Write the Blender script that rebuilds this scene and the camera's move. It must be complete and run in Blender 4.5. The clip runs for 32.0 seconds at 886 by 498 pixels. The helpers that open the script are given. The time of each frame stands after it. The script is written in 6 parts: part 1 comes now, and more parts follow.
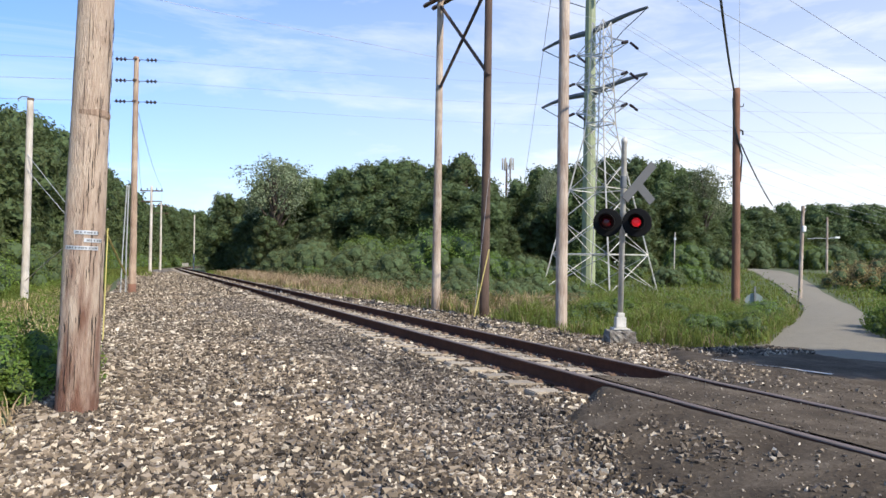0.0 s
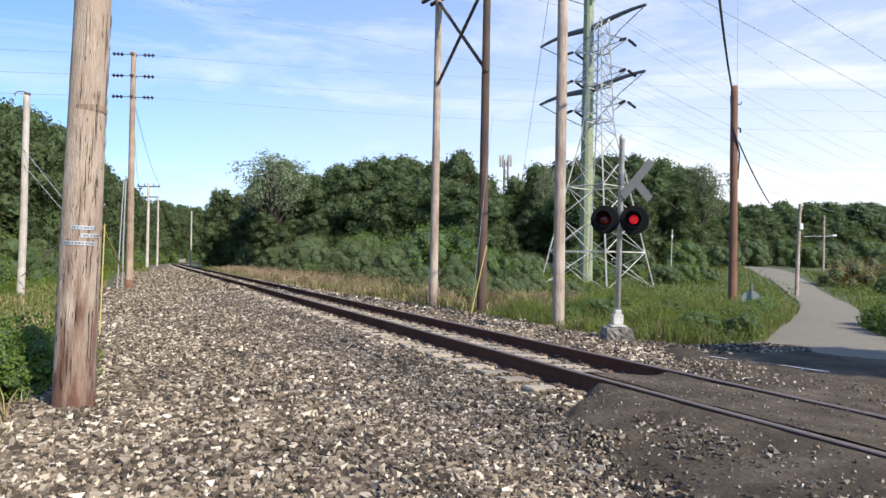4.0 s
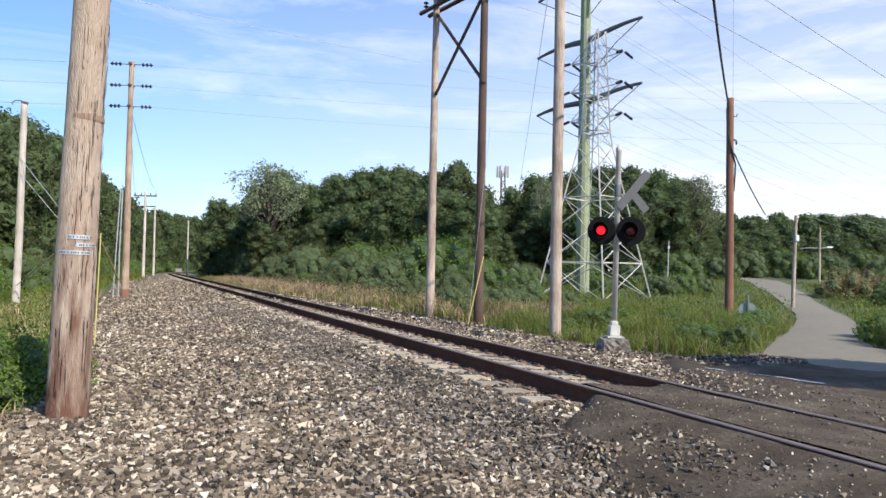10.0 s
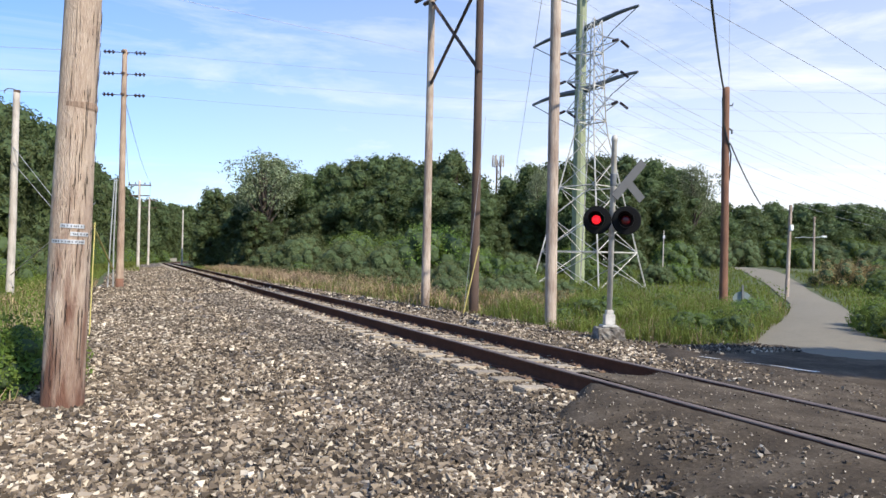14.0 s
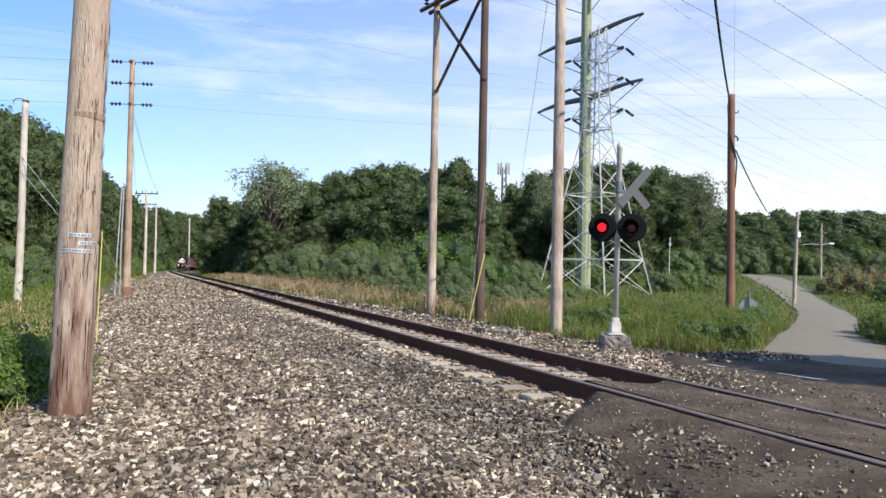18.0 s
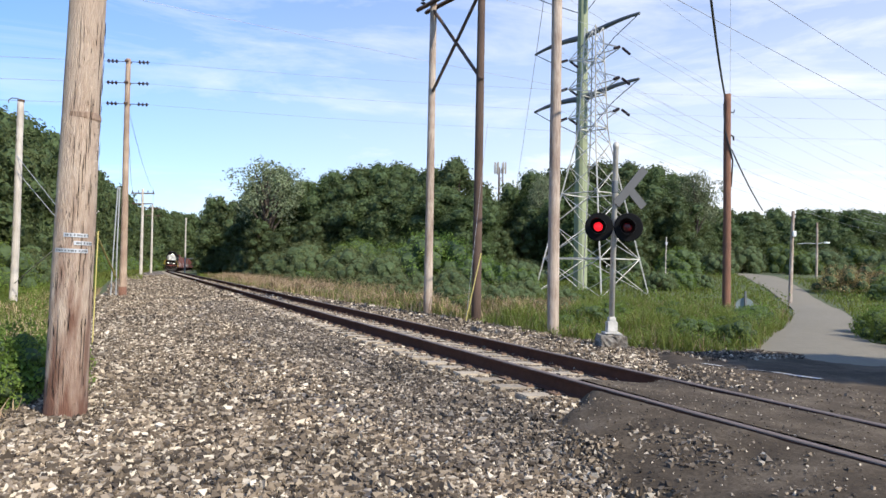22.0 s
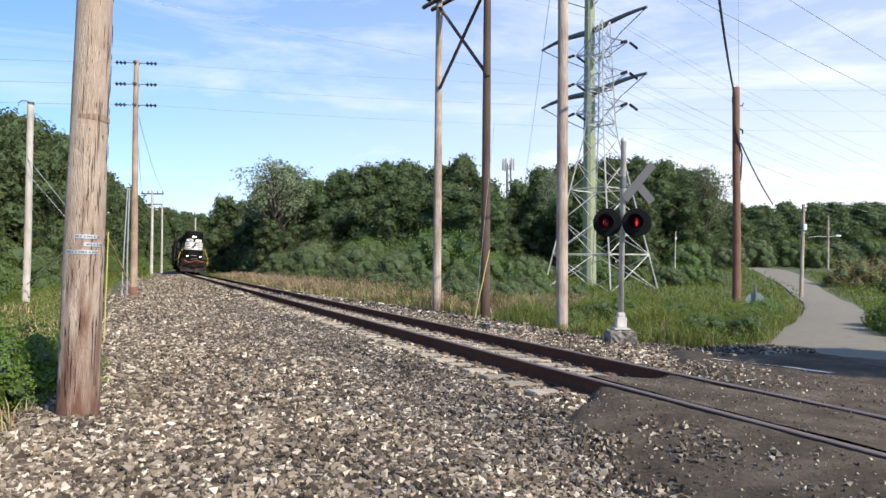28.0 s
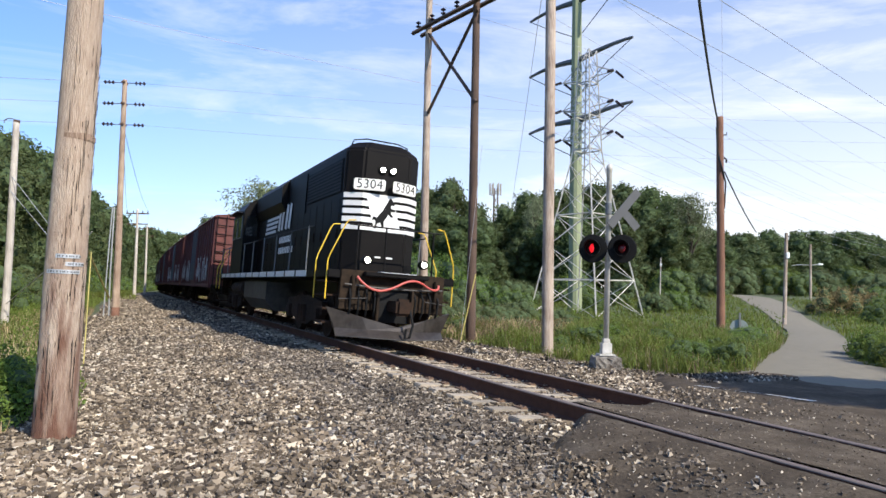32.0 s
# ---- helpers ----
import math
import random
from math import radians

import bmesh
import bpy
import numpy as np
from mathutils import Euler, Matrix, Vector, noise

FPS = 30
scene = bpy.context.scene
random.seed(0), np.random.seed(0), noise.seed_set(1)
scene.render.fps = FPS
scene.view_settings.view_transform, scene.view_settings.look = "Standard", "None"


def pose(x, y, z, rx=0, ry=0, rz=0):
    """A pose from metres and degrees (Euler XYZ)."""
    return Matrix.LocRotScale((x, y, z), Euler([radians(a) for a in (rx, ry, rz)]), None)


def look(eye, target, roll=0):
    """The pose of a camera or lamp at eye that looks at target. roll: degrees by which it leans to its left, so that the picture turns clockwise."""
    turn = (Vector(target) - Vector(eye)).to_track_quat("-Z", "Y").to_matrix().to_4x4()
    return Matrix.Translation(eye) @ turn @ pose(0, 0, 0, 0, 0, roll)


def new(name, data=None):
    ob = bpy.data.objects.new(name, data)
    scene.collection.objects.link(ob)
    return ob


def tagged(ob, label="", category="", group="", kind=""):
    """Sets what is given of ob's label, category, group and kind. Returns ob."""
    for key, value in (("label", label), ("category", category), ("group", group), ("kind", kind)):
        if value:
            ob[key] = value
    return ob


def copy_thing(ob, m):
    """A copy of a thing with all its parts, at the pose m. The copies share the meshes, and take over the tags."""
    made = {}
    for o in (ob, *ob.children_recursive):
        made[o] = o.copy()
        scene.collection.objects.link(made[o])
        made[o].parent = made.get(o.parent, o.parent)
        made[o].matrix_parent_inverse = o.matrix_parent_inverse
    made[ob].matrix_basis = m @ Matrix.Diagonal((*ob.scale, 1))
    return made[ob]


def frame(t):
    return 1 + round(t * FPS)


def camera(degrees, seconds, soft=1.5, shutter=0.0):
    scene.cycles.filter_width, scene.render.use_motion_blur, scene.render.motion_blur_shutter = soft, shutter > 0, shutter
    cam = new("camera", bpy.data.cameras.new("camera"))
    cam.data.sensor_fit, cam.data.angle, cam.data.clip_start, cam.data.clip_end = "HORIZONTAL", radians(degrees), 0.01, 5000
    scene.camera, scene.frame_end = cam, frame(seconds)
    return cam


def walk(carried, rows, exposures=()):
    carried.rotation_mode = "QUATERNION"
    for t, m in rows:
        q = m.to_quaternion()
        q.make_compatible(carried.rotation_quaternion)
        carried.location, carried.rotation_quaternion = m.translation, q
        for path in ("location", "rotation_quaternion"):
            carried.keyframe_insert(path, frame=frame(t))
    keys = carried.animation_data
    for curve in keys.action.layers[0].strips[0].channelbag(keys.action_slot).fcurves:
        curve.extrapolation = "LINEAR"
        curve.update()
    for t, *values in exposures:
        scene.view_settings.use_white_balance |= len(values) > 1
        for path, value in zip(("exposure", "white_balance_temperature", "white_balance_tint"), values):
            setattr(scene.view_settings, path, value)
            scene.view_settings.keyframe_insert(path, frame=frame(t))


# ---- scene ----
# Railway crossing with power lines; a freight train comes round the bend.
# World: z = 0 is the top of the outer rail beside the camera, y is straight ahead.


def aim(x, y, z, yaw, pitch, roll):
    return pose(x, y, z, 0, 0, yaw) @ pose(0, 0, 0, 90 + pitch, 0, 0) @ pose(0, 0, 0, 0, 0, roll)


cam = camera(66, 32.0, soft=1.5)
WALK = [
    (0, 0.000, 0.000, 1.260, 0.000, 0.902, 0.688),
    (0.5, -0.005, 0.004, 1.260, 0.003, 0.936, 0.631),
    (1, 0.001, 0.013, 1.258, 0.122, 0.953, 0.716),
    (1.5, 0.001, 0.004, 1.263, 0.078, 0.953, 0.625),
    (2, -0.001, 0.011, 1.255, 0.093, 0.908, 0.673),
    (2.5, -0.001, 0.008, 1.256, 0.022, 0.790, 0.773),
    (3, -0.001, 0.006, 1.257, -0.104, 0.746, 0.826),
    (3.5, -0.002, 0.001, 1.256, -0.159, 0.700, 0.842),
    (5.5, -0.002, 0.013, 1.257, -0.412, 0.486, 0.973),
    (6, 0.005, 0.008, 1.257, -0.396, 0.524, 0.998),
    (6.5, 0.004, 0.013, 1.259, -0.448, 0.641, 0.936),
    (7, -0.000, 0.014, 1.260, -0.456, 0.862, 0.793),
    (7.5, 0.002, 0.006, 1.265, -0.466, 1.102, 0.643),
    (8, -0.001, 0.006, 1.263, -0.422, 1.395, 0.785),
    (8.5, 0.005, 0.008, 1.264, -0.451, 1.588, 0.770),
    (9, 0.002, 0.004, 1.261, -0.426, 1.599, 0.819),
    (9.5, 0.002, 0.003, 1.263, -0.482, 1.542, 0.914),
    (10, -0.000, 0.007, 1.259, -0.466, 1.507, 1.063),
    (10.5, 0.002, 0.008, 1.259, -0.489, 1.372, 1.200),
    (11, -0.002, 0.007, 1.260, -0.536, 1.234, 1.130),
    (11.5, 0.010, 0.005, 1.265, -0.601, 1.051, 1.081),
    (12, 0.004, 0.009, 1.262, -0.656, 0.940, 1.119),
    (12.5, 0.006, 0.008, 1.260, -0.731, 0.869, 1.232),
    (13, 0.004, 0.012, 1.264, -0.751, 0.773, 1.182),
    (13.5, 0.004, 0.011, 1.260, -0.792, 0.730, 1.082),
    (14, -0.002, 0.014, 1.255, -0.860, 0.632, 1.042),
    (14.5, 0.002, 0.013, 1.261, -0.795, 0.598, 0.905),
    (16.5, 0.008, 0.000, 1.263, -0.484, 1.014, 0.775),
    (17, 0.004, 0.005, 1.262, -0.392, 1.102, 0.890),
    (17.5, 0.007, 0.003, 1.264, -0.347, 1.162, 0.896),
    (18, 0.003, 0.001, 1.261, -0.368, 1.264, 0.937),
    (18.5, 0.009, -0.004, 1.263, -0.279, 1.257, 0.943),
    (19, 0.011, -0.002, 1.262, -0.340, 1.316, 0.762),
    (19.5, 0.013, 0.001, 1.268, -0.411, 1.340, 0.689),
    (20, 0.013, -0.001, 1.263, -0.477, 1.338, 0.664),
    (20.5, 0.013, -0.001, 1.264, -0.538, 1.286, 0.708),
    (21, 0.012, -0.000, 1.262, -0.540, 1.246, 0.736),
    (21.5, 0.011, -0.005, 1.261, -0.576, 1.248, 0.881),
    (22, 0.008, -0.007, 1.263, -0.636, 1.222, 0.871),
    (22.5, 0.012, -0.004, 1.261, -0.543, 1.232, 0.848),
    (23, 0.008, -0.008, 1.264, -0.582, 1.286, 0.883),
    (23.5, 0.010, -0.011, 1.268, -0.554, 1.393, 0.837),
    (24, 0.018, -0.012, 1.269, -0.560, 1.595, 0.642),
    (24.5, 0.024, -0.007, 1.264, -0.541, 1.843, 0.563),
    (25, 0.020, -0.004, 1.267, -0.477, 1.935, 0.508),
    (25.5, 0.022, 0.001, 1.263, -0.402, 1.887, 0.341),
    (27.5, 0.021, -0.006, 1.261, 0.030, 1.004, 0.160),
    (28, 0.021, -0.014, 1.267, 0.095, 0.972, 0.295),
    (28.5, 0.028, -0.002, 1.262, 0.127, 1.022, 0.175),
    (29, 0.021, -0.002, 1.263, 0.029, 1.166, 0.215),
    (29.5, 0.023, -0.006, 1.265, -0.214, 1.393, 0.561),
    (30, 0.022, -0.006, 1.269, -0.360, 1.634, 0.782),
    (30.5, 0.025, -0.007, 1.274, -0.574, 1.993, 0.930),
    (31, 0.022, -0.007, 1.272, -0.724, 2.314, 1.090),
    (31.5, 0.026, -0.016, 1.273, -0.878, 2.656, 1.065),
    (32, 0.027, -0.010, 1.272, -1.013, 2.972, 0.972)
]
walk(cam, [(r[0], aim(*r[1:])) for r in WALK])

# ---- light ----
SUN_TO = Vector((0.69, -0.72, 0.0)).normalized()
SUN_EL = radians(37)
world = bpy.data.worlds.new("sky")
scene.world = world
world.use_nodes = True
wn, wl = world.node_tree.nodes, world.node_tree.links
sky = wn.new("ShaderNodeTexSky")
sky.sky_type, sky.sun_disc = "NISHITA", False
sky.sun_elevation = SUN_EL
sky.sun_rotation = math.atan2(SUN_TO.x, SUN_TO.y)
sky.air_density, sky.dust_density, sky.ozone_density = 1.0, 0.2, 2.2
coord = wn.new("ShaderNodeTexCoord")
squash = wn.new("ShaderNodeMapping")
squash.inputs["Scale"].default_value = (1.1, 1.0, 5.5)
squash.inputs["Rotation"].default_value = (0.05, -0.16, 0.3)
cirrus = wn.new("ShaderNodeTexNoise")
cirrus.inputs["Scale"].default_value = 2.1
cirrus.inputs["Detail"].default_value = 7
cirrus.inputs["Roughness"].default_value = 0.62
cirrus.inputs["Distortion"].default_value = 0.5
veil = wn.new("ShaderNodeMapRange")
veil.inputs["From Min"].default_value, veil.inputs["From Max"].default_value = 0.5, 0.78
veil.inputs["To Max"].default_value = 0.55
side = wn.new("ShaderNodeVectorMath")
side.operation = "DOT_PRODUCT"
side.inputs[1].default_value = (0.82, 0.45, 0.0)
haze = wn.new("ShaderNodeMapRange")
haze.inputs["From Min"].default_value, haze.inputs["From Max"].default_value = -0.1, 1.0
haze.inputs["To Max"].default_value = 1.0
height = wn.new("ShaderNodeSeparateXYZ")
low = wn.new("ShaderNodeMapRange")
low.inputs["From Min"].default_value, low.inputs["From Max"].default_value = 0.0, 0.55
low.inputs["To Min"].default_value, low.inputs["To Max"].default_value = 1.0, 0.0
lowside = wn.new("ShaderNodeMath")
lowside.operation = "MULTIPLY"
both = wn.new("ShaderNodeMath")
both.operation, both.use_clamp = "ADD", True
mixer = wn.new("ShaderNodeMix")
mixer.data_type = "RGBA"
mixer.inputs["B"].default_value = (6.95, 7.0, 7.25, 1)
wl.new(coord.outputs["Generated"], squash.inputs["Vector"])
wl.new(squash.outputs[0], cirrus.inputs["Vector"])
wl.new(cirrus.outputs[0], veil.inputs["Value"])
wl.new(coord.outputs["Generated"], side.inputs[0])
wl.new(side.outputs["Value"], haze.inputs["Value"])
wl.new(veil.outputs[0], both.inputs[0])
wl.new(coord.outputs["Generated"], height.inputs[0])
wl.new(height.outputs["Z"], low.inputs["Value"])
wl.new(haze.outputs[0], lowside.inputs[0])
wl.new(low.outputs[0], lowside.inputs[1])
wl.new(lowside.outputs[0], both.inputs[1])
wl.new(both.outputs[0], mixer.inputs["Factor"])
tint = wn.new("ShaderNodeMix")
tint.data_type, tint.blend_type = "RGBA", "MULTIPLY"
tint.inputs["Factor"].default_value = 1.0
band = wn.new("ShaderNodeValToRGB")
band.color_ramp.elements[0].position, band.color_ramp.elements[0].color = 0.0, (0.65, 0.735, 0.945, 1)
band.color_ramp.elements[1].position, band.color_ramp.elements[1].color = 0.45, (0.86, 1.08, 1.42, 1)
wl.new(height.outputs["Z"], band.inputs[0])
wl.new(sky.outputs[0], tint.inputs["A"])
wl.new(band.outputs[0], tint.inputs["B"])
wl.new(tint.outputs["Result"], mixer.inputs["A"])
wl.new(mixer.outputs["Result"], wn["Background"].inputs["Color"])
wn["Background"].inputs["Strength"].default_value = 0.14

sun = new("sun", bpy.data.lights.new("sun", "SUN"))
sun.data.energy, sun.data.angle, sun.data.color = 5.0, radians(0.55), (1.0, 0.93, 0.82)
sun.matrix_world = look((0, 0, 60), Vector((0, 0, 60)) - SUN_TO * math.cos(SUN_EL) - Vector((0, 0, math.sin(SUN_EL))))
scene.view_settings.exposure = 0.35

# ---- materials ----


def material(name, base, rough=0.8, metal=0.0, grain=0.0, scale=8.0, dark=0.55, bump=0.0, bump_scale=60.0, stretch=(1, 1, 1), second=None, per="", spread=0.25, spec=0.5):
    """Principled surface. base: colour; grain: how far a two-scale noise darkens it towards second (or base * dark); per: 'object' or 'island' shade variation."""
    m = bpy.data.materials.new(name)
    m.use_nodes = True
    n, l = m.node_tree.nodes, m.node_tree.links
    p = n["Principled BSDF"]
    p.inputs["Roughness"].default_value, p.inputs["Metallic"].default_value = rough, metal
    p.inputs["Specular IOR Level"].default_value = spec
    p.inputs["Base Color"].default_value = (*base, 1)
    tex = n.new("ShaderNodeTexCoord")
    mp = n.new("ShaderNodeMapping")
    mp.inputs["Scale"].default_value = stretch
    l.new(tex.outputs["Object"], mp.inputs["Vector"])
    last = None
    if grain:
        a = n.new("ShaderNodeTexNoise")
        a.inputs["Scale"].default_value, a.inputs["Detail"].default_value, a.inputs["Roughness"].default_value = scale, 6, 0.65
        b = n.new("ShaderNodeTexNoise")
        b.inputs["Scale"].default_value, b.inputs["Detail"].default_value = scale * 0.13, 3
        l.new(mp.outputs[0], a.inputs["Vector"])
        l.new(tex.outputs["Object"], b.inputs["Vector"])
        add = n.new("ShaderNodeMath")
        add.operation = "ADD"
        l.new(a.outputs[0], add.inputs[0])
        l.new(b.outputs[0], add.inputs[1])
        r = n.new("ShaderNodeMapRange")
        r.inputs["From Min"].default_value, r.inputs["From Max"].default_value = 0.72, 1.28
        r.inputs["To Max"].default_value = grain
        l.new(add.outputs[0], r.inputs["Value"])
        mix = n.new("ShaderNodeMix")
        mix.data_type = "RGBA"
        mix.inputs["A"].default_value = (*base, 1)
        mix.inputs["B"].default_value = (*(second or [c * dark for c in base]), 1)
        l.new(r.outputs[0], mix.inputs["Factor"])
        last = mix.outputs["Result"]
    if per:
        if per == "island":
            g = n.new("ShaderNodeNewGeometry")
            rnd = g.outputs["Random Per Island"]
        else:
            g = n.new("ShaderNodeObjectInfo")
            rnd = g.outputs["Random"]
        hsv = n.new("ShaderNodeHueSaturation")
        v = n.new("ShaderNodeMapRange")
        v.inputs["To Min"].default_value, v.inputs["To Max"].default_value = 1 - spread, 1 + spread
        l.new(rnd, v.inputs["Value"])
        l.new(v.outputs[0], hsv.inputs["Value"])
        if last:
            l.new(last, hsv.inputs["Color"])
        else:
            hsv.inputs["Color"].default_value = (*base, 1)
        last = hsv.outputs[0]
    if last:
        l.new(last, p.inputs["Base Color"])
    if bump:
        c = n.new("ShaderNodeTexNoise")
        c.inputs["Scale"].default_value, c.inputs["Detail"].default_value = bump_scale, 5
        l.new(mp.outputs[0], c.inputs["Vector"])
        bm_ = n.new("ShaderNodeBump")
        bm_.inputs["Strength"].default_value, bm_.inputs["Distance"].default_value = bump, 0.03
        l.new(c.outputs[0], bm_.inputs["Height"])
        l.new(bm_.outputs[0], p.inputs["Normal"])
    return m


def leafy(name, base, spread=0.35, glow=0.3):
    """Foliage: each leaf clump has its own shade, light passes through in part."""
    m = bpy.data.materials.new(name)
    m.use_nodes = True
    n, l = m.node_tree.nodes, m.node_tree.links
    p = n["Principled BSDF"]
    p.inputs["Roughness"].default_value = 0.6
    p.inputs["Specular IOR Level"].default_value = 0.25
    g = n.new("ShaderNodeNewGeometry")
    o = n.new("ShaderNodeObjectInfo")
    v = n.new("ShaderNodeMapRange")
    v.inputs["To Min"].default_value, v.inputs["To Max"].default_value = 1 - spread, 1 + spread
    hue = n.new("ShaderNodeMapRange")
    hue.inputs["To Min"].default_value, hue.inputs["To Max"].default_value = 0.446, 0.504
    tone = n.new("ShaderNodeMapRange")
    tone.inputs["To Min"].default_value, tone.inputs["To Max"].default_value = 0.75, 1.2
    mul = n.new("ShaderNodeMath")
    mul.operation = "MULTIPLY"
    hsv = n.new("ShaderNodeHueSaturation")
    hsv.inputs["Color"].default_value = (*base, 1)
    l.new(g.outputs["Random Per Island"], v.inputs["Value"])
    mixr = n.new("ShaderNodeMath")
    mixr.operation, mixr.inputs[1].default_value = "MULTIPLY_ADD", 0.5
    half_ = n.new("ShaderNodeMath")
    half_.operation, half_.inputs[1].default_value = "MULTIPLY", 0.5
    tex = n.new("ShaderNodeTexCoord")
    patch = n.new("ShaderNodeTexNoise")
    patch.inputs["Scale"].default_value, patch.inputs["Detail"].default_value = 0.8, 3
    shade = n.new("ShaderNodeMapRange")
    shade.inputs["From Min"].default_value, shade.inputs["From Max"].default_value = 0.35, 0.65
    shade.inputs["To Min"].default_value, shade.inputs["To Max"].default_value = 0.78, 1.2
    mul2 = n.new("ShaderNodeMath")
    mul2.operation = "MULTIPLY"
    l.new(tex.outputs["Object"], patch.inputs["Vector"])
    l.new(patch.outputs[0], shade.inputs["Value"])
    l.new(g.outputs["Random Per Island"], half_.inputs[0])
    l.new(o.outputs["Random"], mixr.inputs[0])
    l.new(half_.outputs[0], mixr.inputs[2])
    l.new(mixr.outputs[0], hue.inputs["Value"])
    l.new(o.outputs["Random"], tone.inputs["Value"])
    l.new(v.outputs[0], mul.inputs[0])
    l.new(tone.outputs[0], mul.inputs[1])
    l.new(mul.outputs[0], mul2.inputs[0])
    l.new(shade.outputs[0], mul2.inputs[1])
    l.new(mul2.outputs[0], hsv.inputs["Value"])
    l.new(hue.outputs[0], hsv.inputs["Hue"])
    t = n.new("ShaderNodeBsdfTranslucent")
    mx = n.new("ShaderNodeMixShader")
    mx.inputs[0].default_value = glow
    l.new(hsv.outputs[0], p.inputs["Base Color"])
    l.new(hsv.outputs[0], t.inputs["Color"])
    l.new(p.outputs[0], mx.inputs[1])
    l.new(t.outputs[0], mx.inputs[2])
    l.new(mx.outputs[0], n["Material Output"].inputs["Surface"])
    return m


def glowing(name, colour, strength):
    m = material(name, colour, 0.3)
    p = m.node_tree.nodes["Principled BSDF"]
    p.inputs["Emission Color"].default_value = (*colour, 1)
    p.inputs["Emission Strength"].default_value = strength
    return m


def stony(name, shades, scale, bump):
    """Loose stone seen from afar: every cell its own shade out of a ramp."""
    m = bpy.data.materials.new(name)
    m.use_nodes = True
    n, l = m.node_tree.nodes, m.node_tree.links
    p = n["Principled BSDF"]
    p.inputs["Roughness"].default_value = 0.9
    tex = n.new("ShaderNodeTexCoord")
    vor = n.new("ShaderNodeTexVoronoi")
    vor.inputs["Scale"].default_value = scale
    sep = n.new("ShaderNodeSeparateColor")
    ramp = n.new("ShaderNodeValToRGB")
    ramp.color_ramp.interpolation = "LINEAR"
    el = ramp.color_ramp.elements
    el[0].position, el[0].color = 0.0, (*shades[0], 1)
    el[1].position, el[1].color = 1.0, (*shades[-1], 1)
    for i, c in enumerate(shades[1:-1]):
        e = el.new((i + 1) / (len(shades) - 1))
        e.color = (*c, 1)
    big = n.new("ShaderNodeTexNoise")
    big.inputs["Scale"].default_value, big.inputs["Detail"].default_value = 0.55, 4
    tone = n.new("ShaderNodeMapRange")
    tone.inputs["From Min"].default_value, tone.inputs["From Max"].default_value = 0.3, 0.7
    tone.inputs["To Min"].default_value, tone.inputs["To Max"].default_value = 0.72, 1.15
    hsv = n.new("ShaderNodeHueSaturation")
    bmp = n.new("ShaderNodeBump")
    bmp.inputs["Strength"].default_value, bmp.inputs["Distance"].default_value = bump, 0.03
    bmp.invert = True
    l.new(tex.outputs["Object"], vor.inputs["Vector"])
    l.new(tex.outputs["Object"], big.inputs["Vector"])
    l.new(vor.outputs["Color"], sep.inputs[0])
    l.new(sep.outputs[0], ramp.inputs[0])
    l.new(big.outputs[0], tone.inputs["Value"])
    l.new(tone.outputs[0], hsv.inputs["Value"])
    l.new(ramp.outputs[0], hsv.inputs["Color"])
    l.new(hsv.outputs[0], p.inputs["Base Color"])
    l.new(vor.outputs["Distance"], bmp.inputs["Height"])
    l.new(bmp.outputs[0], p.inputs["Normal"])
    return m


def shaded_stones(name, shades):
    """Loose stones: each stone takes its shade out of a ramp; broad muddy patches dull them."""
    shades = [(r, g, b * 0.94) for r, g, b in shades]
    m = material(name, shades[2], 0.92, bump=0.12, bump_scale=90)
    n, l = m.node_tree.nodes, m.node_tree.links
    g = n.new("ShaderNodeNewGeometry")
    ramp = n.new("ShaderNodeValToRGB")
    el = ramp.color_ramp.elements
    el[0].color, el[1].color = (*shades[0], 1), (*shades[-1], 1)
    for i, c in enumerate(shades[1:-1]):
        el.new((i + 1) / (len(shades) - 1)).color = (*c, 1)
    tex = n.new("ShaderNodeTexCoord")
    big = n.new("ShaderNodeTexNoise")
    big.inputs["Scale"].default_value, big.inputs["Detail"].default_value = 0.6, 3
    tone = n.new("ShaderNodeMapRange")
    tone.inputs["From Min"].default_value, tone.inputs["From Max"].default_value = 0.35, 0.65
    tone.inputs["To Min"].default_value, tone.inputs["To Max"].default_value = 0.72, 1.2
    hsv = n.new("ShaderNodeHueSaturation")
    l.new(g.outputs["Random Per Island"], ramp.inputs[0])
    l.new(ramp.outputs[0], hsv.inputs["Color"])
    l.new(tex.outputs["Object"], big.inputs["Vector"])
    l.new(big.outputs[0], tone.inputs["Value"])
    l.new(tone.outputs[0], hsv.inputs["Value"])
    l.new(hsv.outputs[0], n["Principled BSDF"].inputs["Base Color"])
    return m


STONE_SHADES = [(0.03, 0.023, 0.017), (0.08, 0.064, 0.05), (0.15, 0.124, 0.099), (0.24, 0.2, 0.155), (0.42, 0.36, 0.29)]
M_BALLAST = stony("ballast_far", STONE_SHADES, 15.0, 1.0)
M_STONE = shaded_stones("ballast_stone", [(0.036, 0.026, 0.018), (0.071, 0.053, 0.038), (0.12, 0.09, 0.063), (0.168, 0.128, 0.092), (0.238, 0.184, 0.134), (0.36, 0.288, 0.216), (0.69, 0.6, 0.485)])
# Dusty stones; beyond the road the same dark colours also paint tree shade.
M_STONE_DUSTY_DARK = shaded_stones("dusty_ballast_stone", [(0.032, 0.024, 0.018), (0.056, 0.043, 0.033), (0.09, 0.07, 0.054), (0.13, 0.102, 0.08), (0.18, 0.145, 0.114), (0.26, 0.213, 0.168), (0.52, 0.45, 0.375)])
